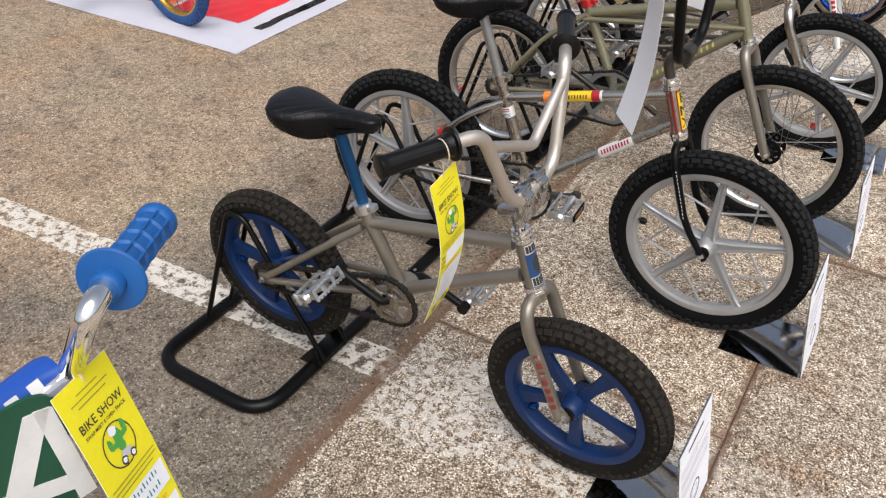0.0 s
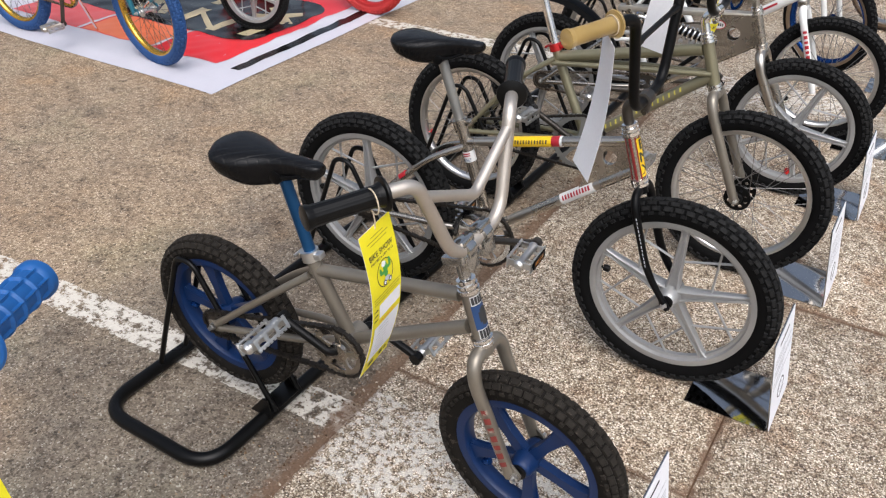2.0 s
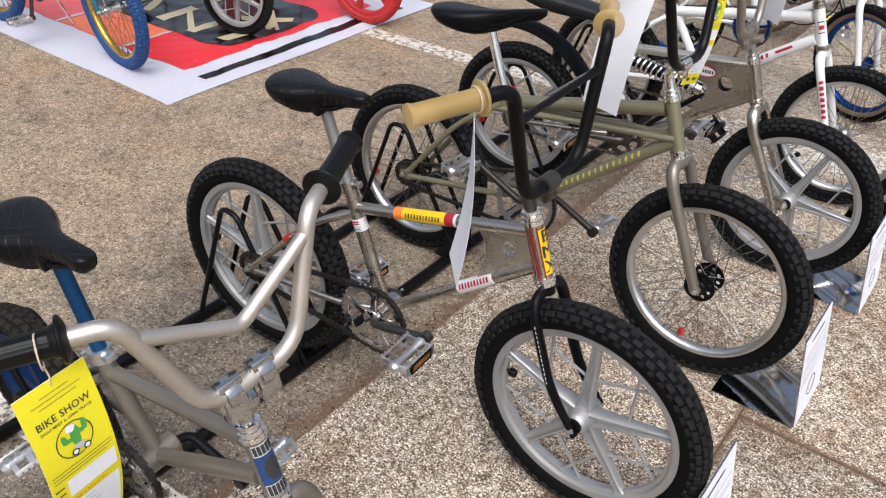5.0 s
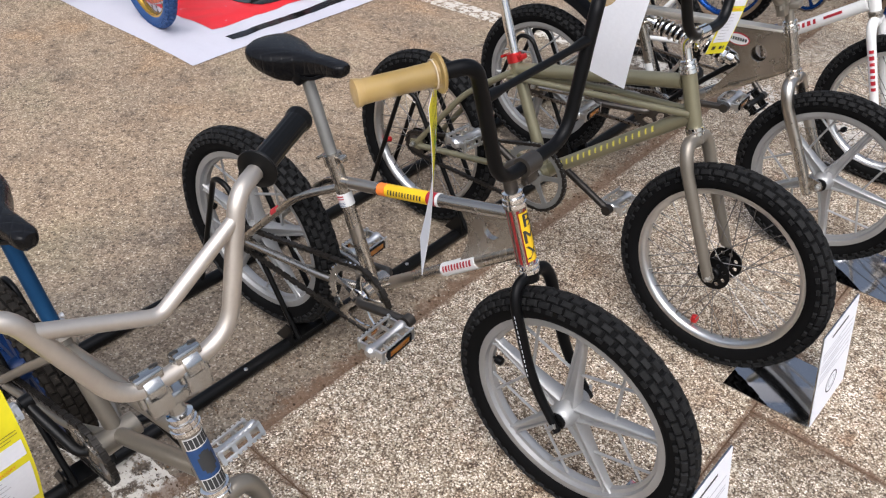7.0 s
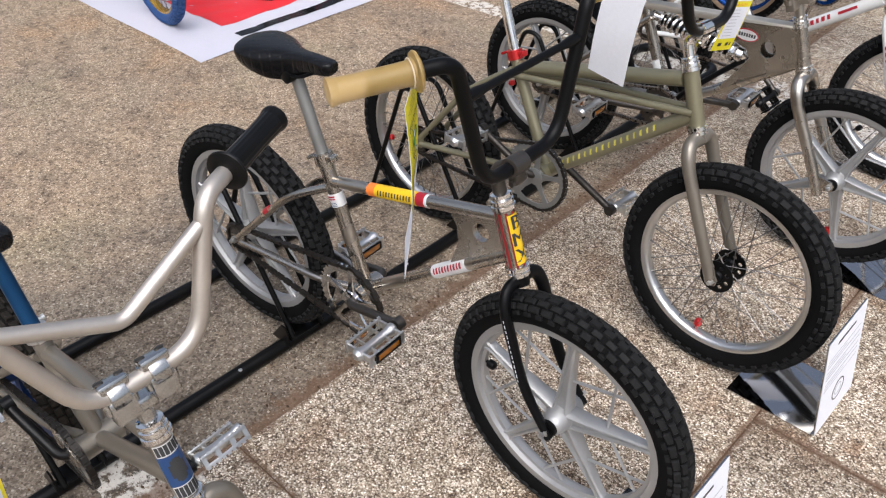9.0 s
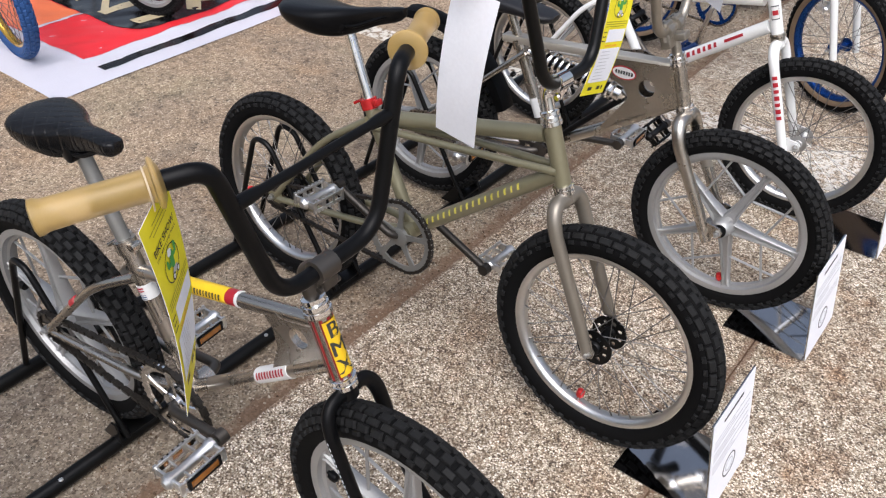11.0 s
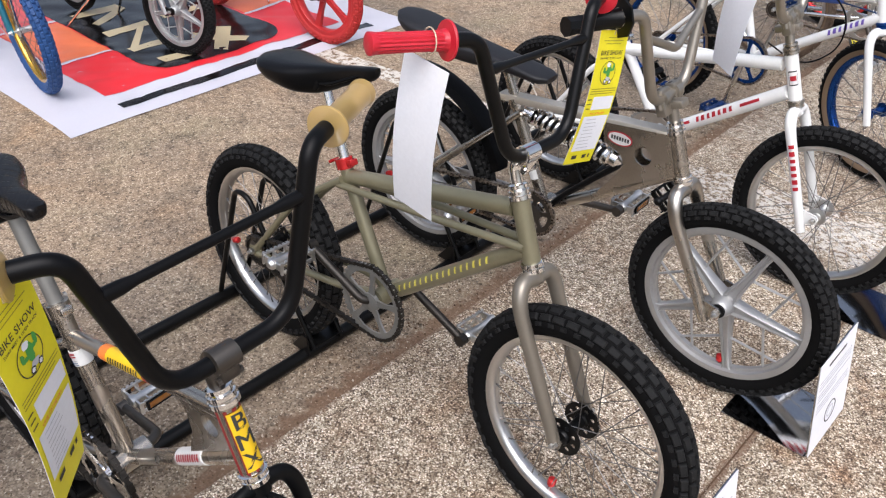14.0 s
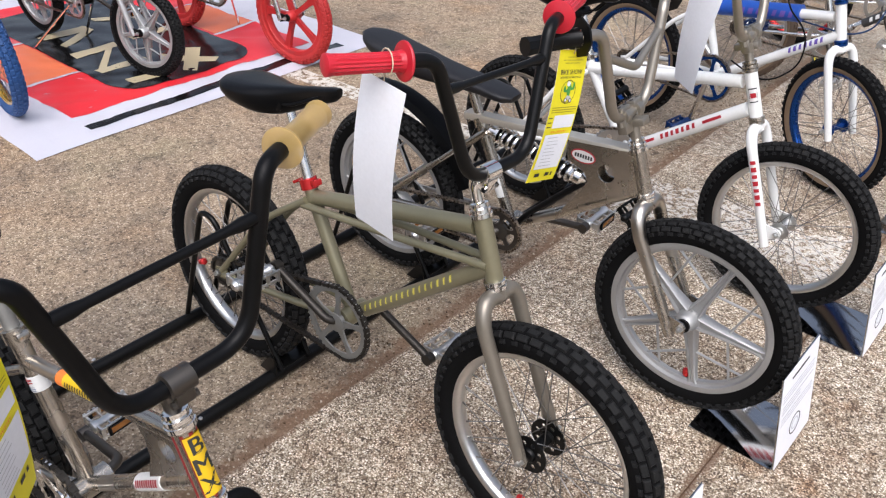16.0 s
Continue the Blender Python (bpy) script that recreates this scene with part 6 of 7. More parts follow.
# ---- number plate and pad on the near handlebar ----
def number_plate():
    ob = thing("race_plate", "dark green plastic race plate with white bars", "plate", Matrix.Translation((-0.566, 0.204, 0.816)) @ Matrix.Rotation(radians(-9), 4, "Z"))
    bm = bmesh.new()
    w, h = 0.118, 0.112
    pts = []
    for cx, cy, a0 in ((w - 0.035, h - 0.035, 0), (-w + 0.035, h - 0.035, 90), (-w * 0.7 + 0.03, -h + 0.03, 180), (w * 0.7 - 0.03, -h + 0.03, 270)):
        for i in range(6):
            a = radians(a0 + 18 * i)
            pts.append((cx + 0.033 * math.cos(a), cy + 0.033 * math.sin(a)))
    stand = Matrix(((0, 0, 1, 0), (1, 0, 0, 0), (0, 1, 0, 0), (0, 0, 0, 1)))
    plate(bm, pts, 0.004, stand)
    pl = part("plate", bm, GREEN_PLATE, ob)
    for q in ([(0.082, 0.094), (0.104, 0.09), (0.066, 0.016), (0.046, 0.026)], [(0.09, 0.094), (0.106, 0.088), (0.115, -0.03), (0.098, -0.03)], [(0.034, 0.03), (0.034, 0.01), (0.097, -0.014), (0.097, 0.006)]):
        b = bmesh.new()
        plate(b, q, 0.0012, Matrix.Translation((0.0028, 0, 0)) @ stand)
        part("white_bar", b, OFF_WHITE, pl)
    return ob


number_plate()


# ---- banner on the asphalt ----
def banner():
    x0, x1, y0, y1 = -4.55, -2.565, 2.445, 4.2
    ob = thing("banner", "white, red and black printed vinyl banner lying on the asphalt", "banner", pose(0, 0, 0))

    def height(x, y):
        v = V(x, y, 0)
        wr = abs(noise.noise(v * 2.6)) * 0.014 + abs(noise.noise(V(x * 2 + y * 6, y * 2 - x * 3, 4))) * 0.009 + abs(noise.noise(V(x * 9 - y * 3, y * 5, 8))) * 0.008 + abs(noise.noise(V(x * 7 + y * 13, y * 4 - x * 9, 3))) * 0.005
        rim = min(x - x0, x1 - x, y - y0, y1 - y)
        return 0.003 + wr * min(1, max(0, rim) / 0.12 + 0.15)

    def sheet(name, poly, mat, lift, parent, step=0.026, label=""):
        bm = bmesh.new()
        xs, ys = [p[0] for p in poly], [p[1] for p in poly]
        nx, ny = max(2, int((max(xs) - min(xs)) / step)), max(2, int((max(ys) - min(ys)) / step))
        g = [[bm.verts.new((min(xs) + (max(xs) - min(xs)) * i / nx, min(ys) + (max(ys) - min(ys)) * j / ny, 0)) for j in range(ny + 1)] for i in range(nx + 1)]
        for i in range(nx):
            for j in range(ny):
                bm.faces.new((g[i][j], g[i + 1][j], g[i + 1][j + 1], g[i][j + 1]))
        cx, cy = sum(xs) / len(xs), sum(ys) / len(ys)
        for (ax, ay), (bx, by) in zip(poly, poly[1:] + poly[:1]):
            no = V(by - ay, ax - bx, 0)
            if no.dot(V(cx - ax, cy - ay, 0)) > 0:
                no = -no
            if no.length > 1e-6:
                bmesh.ops.bisect_plane(bm, geom=bm.verts[:] + bm.edges[:] + bm.faces[:], plane_co=(ax, ay, 0), plane_no=no, clear_outer=True)
        for v in bm.verts:
            v.co.z = height(v.co.x, v.co.y) + lift
            v.co.x += 0.012 * noise.noise(V(v.co.x * 1.3, v.co.y * 2.6, 1.5))
            v.co.y += 0.012 * noise.noise(V(v.co.x * 2.6, v.co.y * 1.3, 7.5))
        return part(name, bm, mat, parent, label, sharp=80)
    R4 = lambda a, b, c, d: [(a, c), (b, c), (b, d), (a, d)]
    base = sheet("cloth", R4(x0, x1, y0, y1), VINYL_WHITE, 0, ob)
    sheet("red_field", R4(-4.35, -2.79, 2.7, 3.93), VINYL_RED, 0.0012, base)
    for a, b, c, d, m in ((-3.76, -3.25, 2.705, 2.975, VINYL_ORANGE), (-3.7, -3.24, 3.69, 3.925, VINYL_ORANGE), (-4.34, -3.8, 2.705, 2.975, VINYL_PINK)):
        sheet("colour_block", R4(a, b, c, d), m, 0.0024, base)
    for a, c, d in ((-3.235, 2.7, 2.98), (-3.785, 2.7, 2.98), (-3.225, 3.68, 3.93), (-3.72, 3.68, 3.93)):
        sheet("white_rule", R4(a - 0.011, a + 0.011, c, d), VINYL_WHITE, 0.0034, base)
    sheet("black_stripe", R4(-2.7, -2.645, 2.7, 4.02), VINYL_BLACK, 0.0012, base)
    pts = []
    for cx, cy, a0 in ((-2.98, 3.54, 0), (-4.1, 3.54, 90), (-4.1, 3.11, 180), (-2.98, 3.11, 270)):
        for i in range(6):
            a = radians(a0 + 18 * i)
            pts.append((cx + 0.13 * math.cos(a), cy + 0.13 * math.sin(a)))
    sheet("black_field", pts, VINYL_BLACK, 0.0036, base)
    # large tan shapes of the print
    for q in ([(-3.0, 3.06), (-2.92, 3.06), (-2.92, 3.24), (-3.0, 3.24)], [(-2.92, 3.3), (-2.87, 3.34), (-3.1, 3.52), (-3.15, 3.47)], [(-3.15, 3.34), (-3.1, 3.3), (-2.9, 3.46), (-2.94, 3.51)],
              [(-3.2, 3.05), (-3.14, 3.05), (-3.42, 3.24), (-3.47, 3.24)], [(-3.47, 3.05), (-3.4, 3.05), (-3.4, 3.27), (-3.47, 3.27)], [(-3.2, 3.03), (-3.13, 3.03), (-3.13, 3.27), (-3.2, 3.27)],
              [(-3.5, 3.36), (-3.44, 3.36), (-3.44, 3.58), (-3.5, 3.58)], [(-3.8, 3.06), (-3.72, 3.06), (-3.72, 3.3), (-3.8, 3.3)], [(-3.62, 3.08), (-3.56, 3.08), (-3.7, 3.3), (-3.76, 3.3)], [(-3.9, 3.38), (-3.83, 3.38), (-3.7, 3.56), (-3.77, 3.56)]):
        sheet("tan_shape", q, VINYL_TAN, 0.0052, base, 0.05)
    return ob


banner()


# ---- decals, plates and pads on the bicycles ----
def sleeve(b, name, a, c, r, t0, t1, mat, label=""):
    return decal(b, name, mat, lambda bm: band(bm, a, c, r, t0, t1), label)


def bars_on(b, name, a, c, r, t0, t1, count, height, mat, **kw):
    return decal(b, name, mat, lambda bm: glyph_bars(bm, a, c, r, t0, t1, count, height, **kw))


# nickel bike: gusset, stickers, head badge
def gusset_c(bm):
    pierced(bm, [(-0.150, 0.615), (-0.128, 0.545), (-0.205, 0.497), (-0.262, 0.447), (-0.25, 0.492), (-0.238, 0.525), (-0.242, 0.56), (-0.262, 0.59)], (-0.191, 0.568), 0.0175, 0.012, UPRIGHT)


decal(bike_c, "gusset", NICKEL, gusset_c, "drilled gusset plate")
a, c = bike_c["tts"], bike_c["tth"]
sleeve(bike_c, "orange_band", a, c, 0.0123, 0.265, 0.315, ORANGE_DECAL)
sleeve(bike_c, "yellow_decal", a, c, 0.0123, 0.315, 0.565, YELLOW_DECAL, "yellow tube decal")
sleeve(bike_c, "red_band", a, c, 0.0123, 0.565, 0.615, RED_DECAL)
sleeve(bike_c, "pale_band", a, c, 0.0123, 0.615, 0.63, OFF_WHITE)
bars_on(bike_c, "maker_mark", a, c, 0.0132, 0.335, 0.545, 12, 0.009, INK, slant=0.1, width=0.5, tilt=0.25)
a, c = bike_c["bb"], bike_c["dth"]
sleeve(bike_c, "white_decal", a, c, 0.013, 0.54, 0.76, OFF_WHITE, "white tube decal")
bars_on(bike_c, "maker_mark", a, c, 0.0139, 0.555, 0.745, 10, 0.011, RED_DECAL, slant=0.1, width=0.62, tilt=0.35)
a, c = bike_c["bb"], bike_c["st_top"]
sleeve(bike_c, "white_sticker", a, c, 0.0147, 0.66, 0.755, OFF_WHITE, "white and red sticker")
bars_on(bike_c, "sticker_mark", a, c, 0.0155, 0.665, 0.7, 3, 0.02, BLUE_DECAL, slant=0, width=0.4)
bars_on(bike_c, "sticker_mark", a, c, 0.0155, 0.712, 0.748, 2, 0.02, RED_DECAL, slant=0, width=0.6)
sleeve(bike_c, "red_band", V(-0.847, -0.052, 0.284), V(-0.652, -0.042, 0.459), 0.0087, 0.66, 0.75, RED_DECAL)
head_badge(bike_c, 0.0167, 0.06, 0.94, 178, MAROON, "head_sticker", label="red and yellow head sticker")
head_badge(bike_c, 0.0167, 0.1, 0.9, 44, YELLOW_DECAL, "yellow_panel", 0, 0.0012)
for h, ch in ((0.76, "B"), (0.5, "M"), (0.24, "X")):
    for k in (-1, 0, 1):
        head_letter(bike_c, ch, h, 0.034, INK, r=0.0168 + 0.00012 * k, turn=2.0 * k)

# olive bike: yellow letters as bars
bars_on(bike_d, "maker_mark", bike_d["bb"], bike_d["dth"], 0.0167, 0.14, 0.82, 16, 0.012, LIME_DECAL, slant=0.3, width=0.3, tilt=0.3)

# sprung bike: plates, rail, coil shock, mudguard, badge
for s in (-1, 1):
    decal(bike_e, "side_plate", NICKEL, lambda bm: pierced(bm, [(-0.196, 0.597), (-0.166, 0.507), (-0.225, 0.478), (-0.30, 0.43), (-0.372, 0.362), (-0.385, 0.376), (-0.345, 0.42), (-0.305, 0.463), (-0.288, 0.492), (-0.3, 0.515), (-0.345, 0.532), (-0.352, 0.578)], (-0.247, 0.528), 0.021, 0.004, Matrix.Translation((0, s * 0.016, 0)) @ UPRIGHT), "drilled side plate")
decal(bike_e, "top_rail", RAIL, lambda bm: block(bm, along((-0.20, 0, 0.592), (-0.645, 0, 0.553)) @ Matrix.Translation((0, 0, 0.223)), (0.034, 0.02, 0.446), 0.005))
decal(bike_e, "down_tube", NICKEL, lambda bm: tube(bm, [(-0.17, 0, 0.51), (-0.37, 0, 0.372), (-0.49, 0, 0.298)], 0.0145, 14))


def coil(bm):
    a, c = V(-0.562, -0.006, 0.532), V(-0.295, -0.006, 0.488)
    d = (c - a).normalized()
    e1 = d.cross(V(0, 1, 0)).normalized()
    e2 = V(0, 1, 0)
    n = 12
    pts = [a + d * (0.028 + 0.2 * i / (n * 12)) + (e1 * math.cos(2 * math.pi * i / 12) + e2 * math.sin(2 * math.pi * i / 12)) * 0.0205 for i in range(n * 12 + 1)]
    tube(bm, pts, 0.0042, 8)


decal(bike_e, "shock_link", SATIN_BLACK, lambda bm: tube(bm, fillet([(-0.303, -0.012, 0.484), (-0.36, -0.012, 0.43), (-0.44, -0.012, 0.35), (-0.47, -0.012, 0.31)], 0.02), 0.0078, 10), "black steel shock link")
decal(bike_e, "shock_spring", CHROME, coil, "chrome coil spring")


def damper(bm):
    m = along((-0.562, -0.006, 0.532), (-0.295, -0.006, 0.488))
    lathe(bm, ((0.006, -0.012), (0.011, -0.006), (0.011, 0.012), (0.022, 0.016), (0.022, 0.024), (0.009, 0.026), (0.009, 0.13), (0.0145, 0.135), (0.0145, 0.225), (0.0225, 0.228), (0.0235, 0.236), (0.019, 0.24), (0.019, 0.256), (0.012, 0.262), (0.006, 0.27)), m, 20)


decal(bike_e, "shock_shaft", SATIN_BLACK, lambda bm: lathe(bm, ((0.01, 0.03), (0.0155, 0.032), (0.0155, 0.222), (0.01, 0.224)), along((-0.562, -0.006, 0.532), (-0.295, -0.006, 0.488)), 16))
decal(bike_e, "shock_body", CHROME, damper, "chrome shock body")


def guard(bm):
    n = 16
    rows = []
    for i in range(n + 1):
        a = radians(22 + 78 * i / n)
        rad = 0.285 + 0.03 * (i / n)
        c = V(-0.887 + rad * math.cos(a), 0, 0.25 + rad * math.sin(a))
        o = V(math.cos(a), 0, math.sin(a))
        rows.append([bm.verts.new(c + V(0, y, 0) + o * h) for y, h in ((-0.034, -0.016), (-0.026, 0.002), (0, 0.007), (0.026, 0.002), (0.034, -0.016))])
    for u, v in zip(rows, rows[1:]):
        for k in range(4):
            bm.faces.new((u[k], u[k + 1], v[k + 1], v[k]))
    bmesh.ops.solidify(bm, geom=bm.faces[:], thickness=0.0025)


decal(bike_e, "mudguard", VINYL_SMOOTH, guard, "black plastic mudguard")
for nm, mt, rx, ry, y in (("oval_badge", RED_DECAL, 0.031, 0.0165, 0.0188), ("badge_field", OFF_WHITE, 0.028, 0.0135, 0.0194)):
    decal(bike_e, nm, mt, lambda bm: plate(bm, [(-0.307 + rx * math.cos(2 * math.pi * i / 24), 0.552 + ry * math.sin(2 * math.pi * i / 24)) for i in range(24)], 0.0006, Matrix.Translation((0, -y, 0)) @ UPRIGHT))
decal(bike_e, "badge_mark", INK, lambda bm: [plate(bm, [(-0.328 + i * 0.0066, 0.548), (-0.3235 + i * 0.0066, 0.548), (-0.3235 + i * 0.0066, 0.557), (-0.328 + i * 0.0066, 0.557)], 0.0005, Matrix.Translation((0, -0.0199, 0)) @ UPRIGHT) for i in range(7)])
bars_on(bike_e, "white_sticker", bike_e["bb"], bike_e["st_top"], 0.0147, 0.25, 0.5, 1, 0.026, OFF_WHITE, slant=0, width=1.0)

def disc_ring(bm):
    n = 24
    ci = lambda cx, cy, r: [(cx + r * math.cos(2 * math.pi * i / n), cy + r * math.sin(2 * math.pi * i / n)) for i in range(n)]
    for k in range(6):
        a = radians(60 * k)
        pierced(bm, [(0.026 * math.cos(a + t), 0.026 * math.sin(a + t)) for t in (-0.52, 0, 0.52)] + [(0.079 * math.cos(a + t), 0.079 * math.sin(a + t)) for t in (0.52, 0.26, 0, -0.26, -0.52)], (0.055 * math.cos(a), 0.055 * math.sin(a)), 0.011, 0.003, Matrix.Translation(bike_f["bb"] + V(0, -0.051, 0)) @ UPRIGHT)
    bmesh.ops.remove_doubles(bm, verts=bm.verts, dist=1e-5)


decal(bike_f, "chainring_disc", PALE_BAR, disc_ring, "pale perforated chainring disc")

# white bike: red blocks for the name on the down tube, fork and head
a, c = bike_f["bb"], bike_f["dth"]
bars_on(bike_f, "red_stripe", a, c, 0.0187, 0.2, 0.31, 1, 0.008, RED_DECAL, slant=0, width=1.0, tilt=0.35)
bars_on(bike_f, "maker_mark", a, c, 0.0187, 0.34, 0.64, 7, 0.014, RED_DECAL, slant=0.1, width=0.62, tilt=0.35)
bars_on(bike_f, "red_stripe", a, c, 0.0187, 0.67, 0.85, 1, 0.008, RED_DECAL, slant=0, width=1.0, tilt=0.35)
head_badge(bike_f, 0.0167, 0.36, 0.66, 36, INK, "oval_badge", -68)
head_badge(bike_f, 0.0167, 0.385, 0.635, 32, OFF_WHITE, "badge_field", -68, 0.0011)
head_badge(bike_f, 0.0167, 0.46, 0.56, 24, RED_DECAL, "badge_bar", -68, 0.0016)


def blade_bars(b, name, mat, count, t0, t1, height, R, spread=0.052, rad=0.0145, up=0.0, aim=0.0):
    """Plain bars down the outside of the near fork blade."""
    ax = (b["top"] - b["bot"]).normalized()
    knee = b["bot"] - ax * 0.014 + V(0, -spread, 0)
    end = V(0, -spread, R)
    c = b["bot"] - ax * 0.02
    bend_at = (c + ax * (-(c - V(0, 0, R)).dot(ax) + up) + V(0, -spread, 0)).lerp(end, aim)
    bm = bmesh.new()
    glyph_bars(bm, b["S"] @ knee, b["S"] @ bend_at, rad + 0.0004, t0, t1, count, height, slant=0.0, width=0.66, tilt=-0.3)
    return part(name, bm, mat, b["frame"])


blade_bars(bike_b, "maker_mark", DULL_RED, 7, 0.36, 0.9, 0.012, 0.2035, rad=0.0136, aim=0.6)
blade_bars(bike_f, "maker_mark", RED_DECAL, 7, 0.26, 0.72, 0.013, 0.238, rad=0.0148)
blade_bars(bike_c, "maker_mark", GREY_INK, 13, 0.25, 0.9, 0.0016, 0.253, rad=0.0122, up=0.085)

# white bike with the blue pads
a, c = bike_g["tts"], bike_g["tth"]
sleeve(bike_g, "tube_pad", a, c, 0.028, 0.04, 0.76, BLUE_PAD, "blue padded tube cover")
bars_on(bike_g, "maker_mark", a, c, 0.0288, 0.3, 0.74, 7, 0.02, PURPLE_DECAL, slant=0.3, width=0.6)
bars_on(bike_g, "maker_mark", bike_g["bb"], bike_g["dth"], 0.0167, 0.62, 0.9, 7, 0.016, PURPLE_DECAL, slant=0.3, width=0.6, tilt=0.3)
sleeve(bike_h, "black_decal", bike_h["bb"], bike_h["dth"], 0.0168, 0.3, 0.94, INK, "black tube decal")
bars_on(bike_h, "maker_mark", bike_h["bb"], bike_h["dth"], 0.0176, 0.36, 0.9, 9, 0.016, OFF_WHITE, slant=0.3, width=0.6, tilt=0.3)

# brake cables of the white bike
for nm, mt, pts in (("brake_cable", SATIN_BLACK, [(-0.2, -0.13, 0.8), (-0.215, -0.115, 0.622), (-0.12, -0.115, 0.55), (-0.117, -0.115, 0.445), (-0.19, -0.115, 0.375), (-0.26, -0.1, 0.352), (-0.4, -0.03, 0.36)]),
                    ("brake_cable", BLUE_DECAL, [(-0.3, 0.04, 0.535), (-0.207, 0.065, 0.525), (-0.063, 0.065, 0.519), (0.005, 0.065, 0.557), (0.03, 0.06, 0.64)])):
    bm = bmesh.new()
    tube(bm, fillet(pts, 0.05, 8), 0.0028, 8)
    part(nm, bm, mt, bike_g["bike"], "black brake cable" if mt is SATIN_BLACK else "blue brake cable")

# pad on the crossbar of the chrome bike
sa = bike_a["bike"]
e0, e1 = V(-0.197, 0.128, 0.902), V(-0.197, -0.105, 0.902)
bm = bmesh.new()
tube(bm, [e0, e0.lerp(e1, 0.04), e0.lerp(e1, 0.5), e0.lerp(e1, 0.96), e1], [0.017, 0.0195, 0.0205, 0.0195, 0.017], 20)
part("crossbar_pad", bm, BLUE_PAD, sa, "blue vinyl crossbar pad")
for i in range(6):
    bm = bmesh.new()
    y = 0.1 - 0.022 * i
    plate(bm, [(y - 0.006, -0.008), (y + 0.006, -0.008), (y + 0.006, 0.008), (y - 0.006, 0.008)], 0.0008, Matrix(((0, 0.55, 0.83, -0.197 + 0.0172), (1, 0, 0, 0), (0, -0.83, 0.55, 0.9 + 0.0117), (0, 0, 0, 1))))
    part("white_bar", bm, OFF_WHITE, sa)

# kick stands of the bikes on the banner
for b, pts in ((bike_m, [(-0.55, 0.03, 0.27), (-0.6, 0.16, 0.012)]), (bike_n, [(-0.47, 0.06, 0.24), (-0.68, 0.1, 0.012)]), (bike_n, [(-0.47, -0.06, 0.24), (-0.7, -0.16, 0.012)]), (bike_o, [(-0.5, 0.05, 0.26), (-0.6, 0.17, 0.012)])):
    bm = bmesh.new()
    tube(bm, pts, 0.0065, 8)
    part("kick_stand", bm, CHROME, b["bike"])


# ---- small card on the ground ----
def ground_card():
    ob = thing("ground_card", "small yellow card with a black letter on the ground", "card", pose(-0.855, 5.465, 0.002, 0, 0, 25))
    bm = bmesh.new()
    block(bm, Matrix.Translation((0, 0, 0.0012)), (0.075, 0.11, 0.0016))
    card = part("card", bm, INK, ob)
    bm = bmesh.new()
    block(bm, Matrix.Translation((0.004, 0.006, 0.0024)), (0.06, 0.075, 0.0008))
    part("yellow_panel", bm, YELLOW, card)
    lettering("E", 0.062, INK, "letter", card, Matrix.Translation((0.004, 0.006, 0.0034)) @ Matrix.Rotation(radians(90), 4, "Z"), bold=0.002)


ground_card()


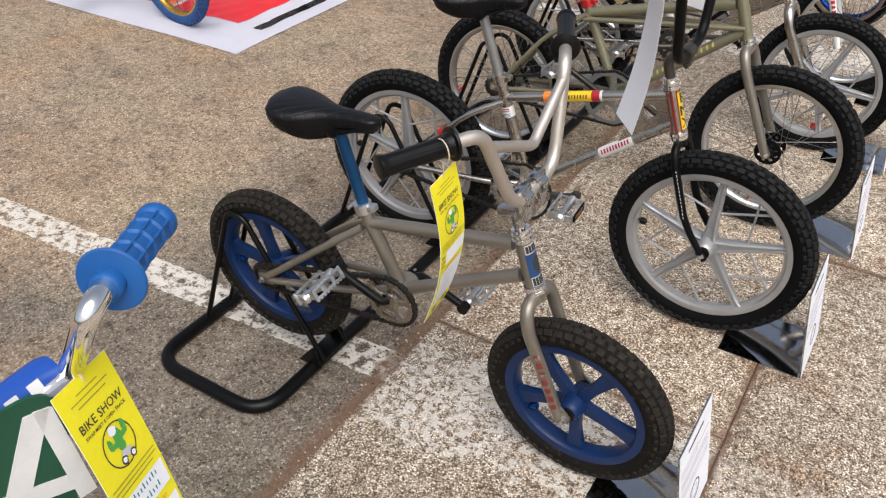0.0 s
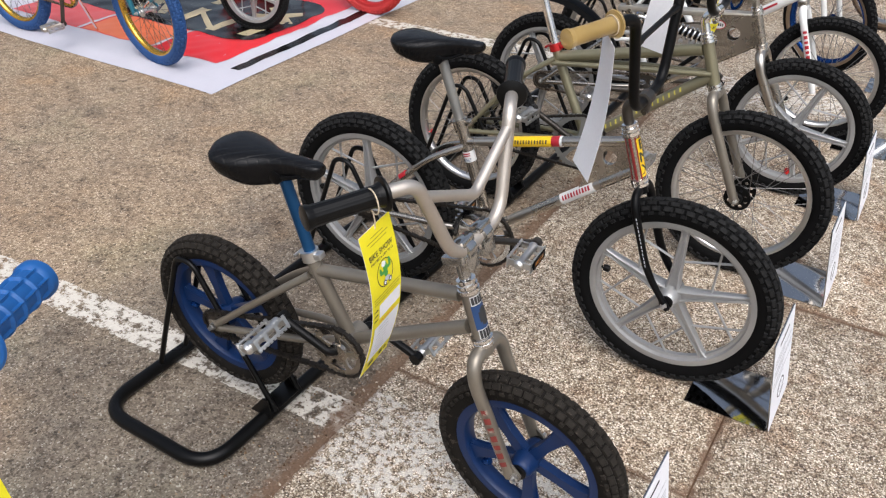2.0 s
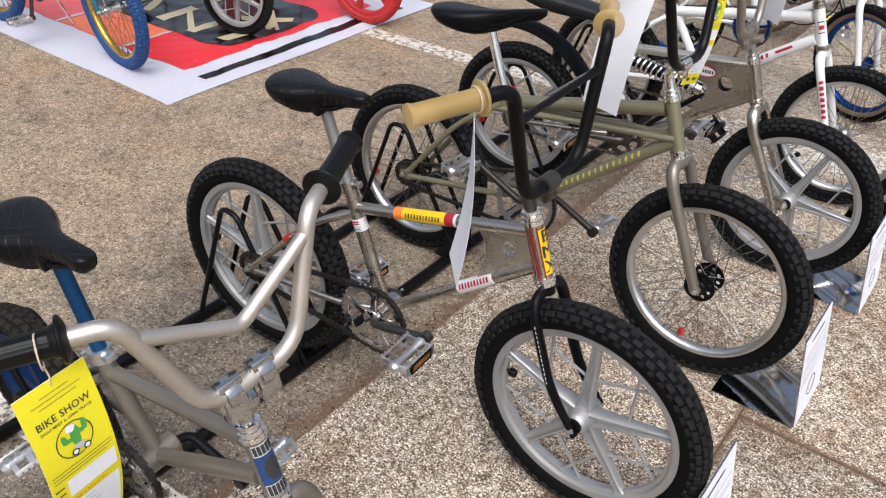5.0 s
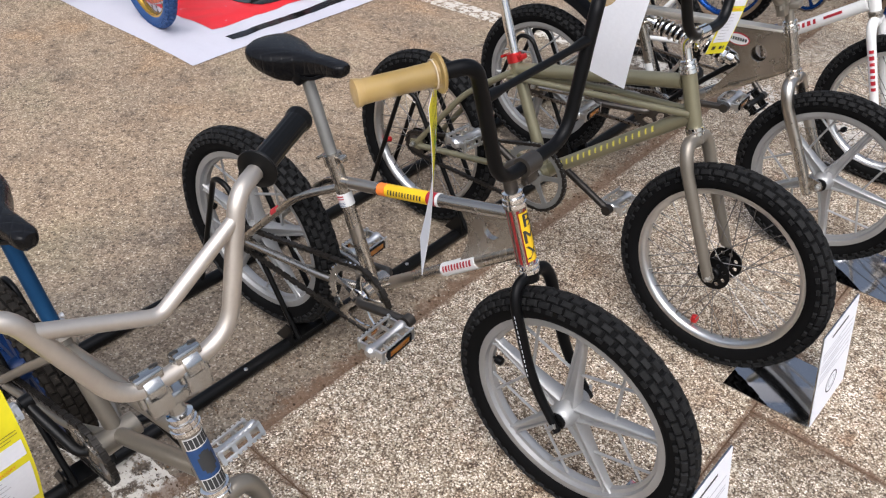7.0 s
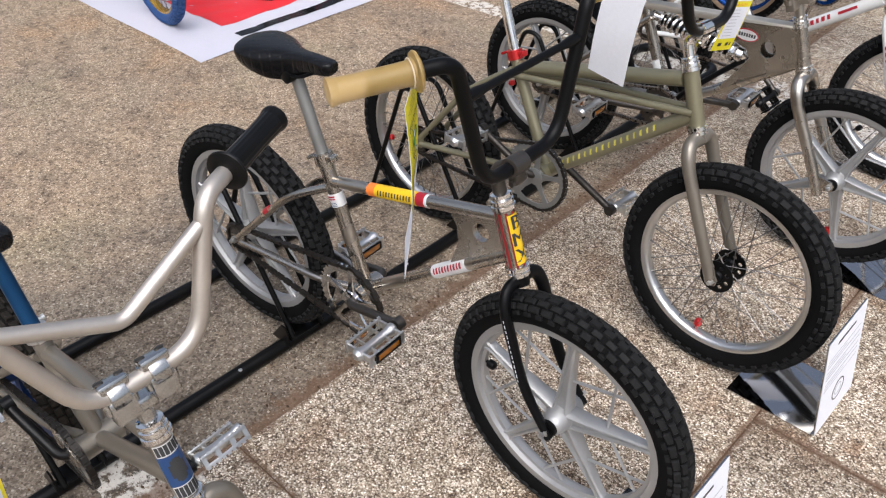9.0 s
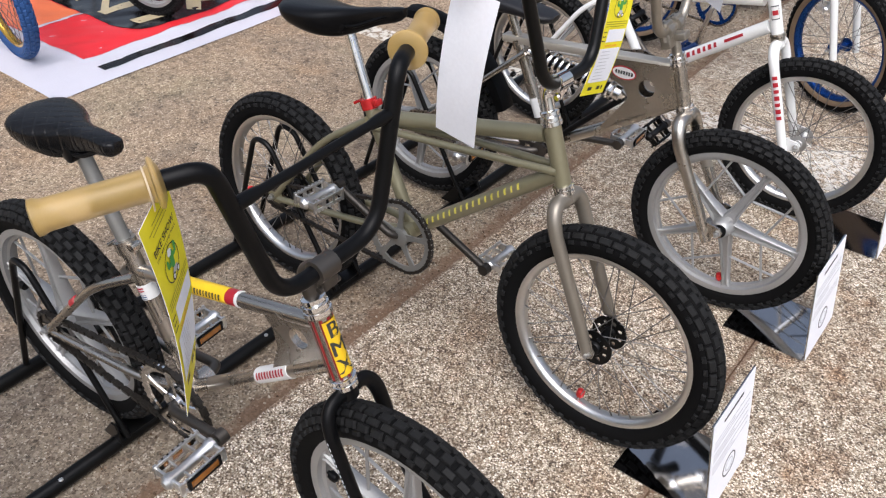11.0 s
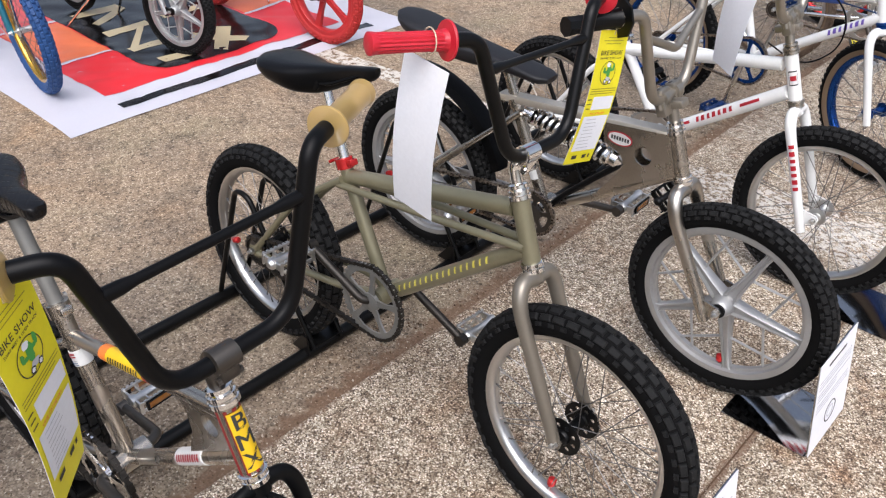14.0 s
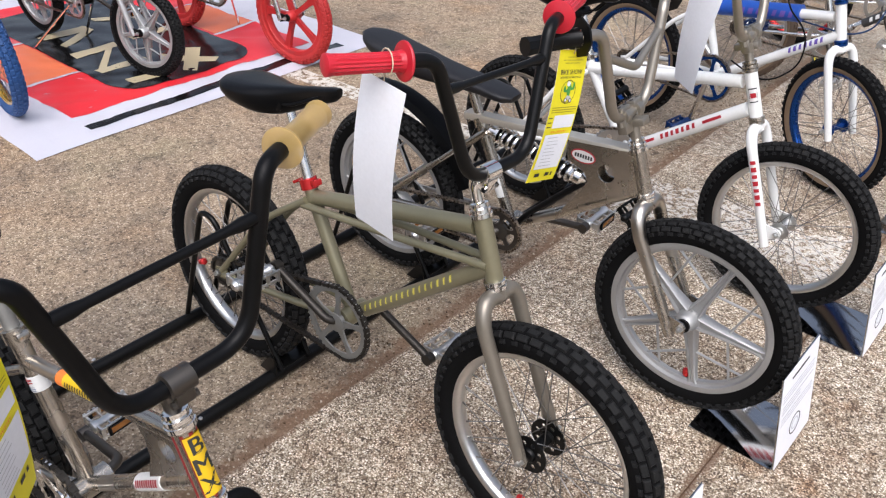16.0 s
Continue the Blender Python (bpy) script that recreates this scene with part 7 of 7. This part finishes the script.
# ---- loose grit and leaf crumbs along the joints ----
def grit():
    rng = random.Random(11)
    verts, faces = [], []

    def bit(x, y, z, s):
        k = len(verts)
        ang = rng.uniform(0, 6.28)
        for i in range(5):
            a = ang + i * 1.2566
            r = s * rng.uniform(0.6, 1.2)
            verts.append((x + r * math.cos(a), y + r * math.sin(a) * 0.7, z))
            verts.append((x + r * 0.62 * math.cos(a), y + r * 0.62 * math.sin(a) * 0.7, z + s * rng.uniform(0.5, 0.95)))
        for i in range(5):
            j = (i + 1) % 5
            faces.append((k + 2 * i, k + 2 * j, k + 2 * j + 1, k + 2 * i + 1))
        faces.append(tuple(k + 2 * i + 1 for i in range(5)))
    for i in range(2600):
        bit(EDGE - 0.004 - abs(rng.gauss(0, 0.11)), rng.uniform(-0.2, 5.2), 0.0, rng.choice((0.0014, 0.002, 0.0028, 0.0042)))
    for i in range(2600):
        bit(EDGE - 0.01 - rng.random() ** 1.5 * 1.1, rng.uniform(0.0, 4.6), 0.0, rng.choice((0.0012, 0.0016, 0.002, 0.003)))
    for i in range(1500):
        bit(-0.118 + rng.gauss(0, 0.02), rng.uniform(0.3, 4.4), 0.003, rng.choice((0.001, 0.0014, 0.002, 0.0026)))
    for i in range(420):
        bit(rng.uniform(-0.86, -0.12), 1.432 + rng.gauss(0, 0.014), 0.003, rng.choice((0.001, 0.0016, 0.0022)))
        bit(rng.uniform(-0.11, 0.9), 2.245 + rng.gauss(0, 0.014), 0.003, rng.choice((0.001, 0.0016, 0.0024)))
    for i in range(1300):
        bit(rng.uniform(-0.86, 0.8), rng.uniform(0.3, 5.0), 0.003, rng.choice((0.001, 0.0012, 0.0016, 0.0024)))
    me = bpy.data.meshes.new("grit")
    me.from_pydata(verts, [], faces)
    me.materials.append(GRIT)
    ob = new("grit", me)
    tagged(ob, "loose brown grit and leaf crumbs along the paving joints", "grit", kind="stuff")


grit()


# ---- paving slabs, last ----
def paving():
    ob = thing("pavement", "exposed-aggregate concrete pavement with dirty joints", "pavement", pose(0, 0, 0), kind="structure")
    gap = 0.002
    xs = [EDGE - 0.003, -0.118, 0.95, 2.2, 3.6]
    rng = random.Random(4)
    for i, (a, b) in enumerate(zip(xs, xs[1:])):
        ys = [-6.0, -3.2, -1.0, 1.432, 4.6, 7.6, 11.0, 16.0] if i == 0 else [-6.0, -3.2, -0.9, 2.245, 5.2, 8.2, 12.0, 16.0]
        for c, d in zip(ys, ys[1:]):
            bm = bmesh.new()
            block(bm, Matrix.Translation(((a + b) / 2, (c + d) / 2, -0.036 + rng.uniform(-0.0015, 0.0015))), (b - a - 2 * gap, d - c - 2 * gap, 0.08), 0.0018)
            part("slab", bm, CONCRETE, ob)
    bm = bmesh.new()
    block(bm, Matrix.Translation((33.6, 5, -0.036)), (60, 60, 0.08))
    part("slab", bm, CONCRETE, ob)
    return ob


paving()
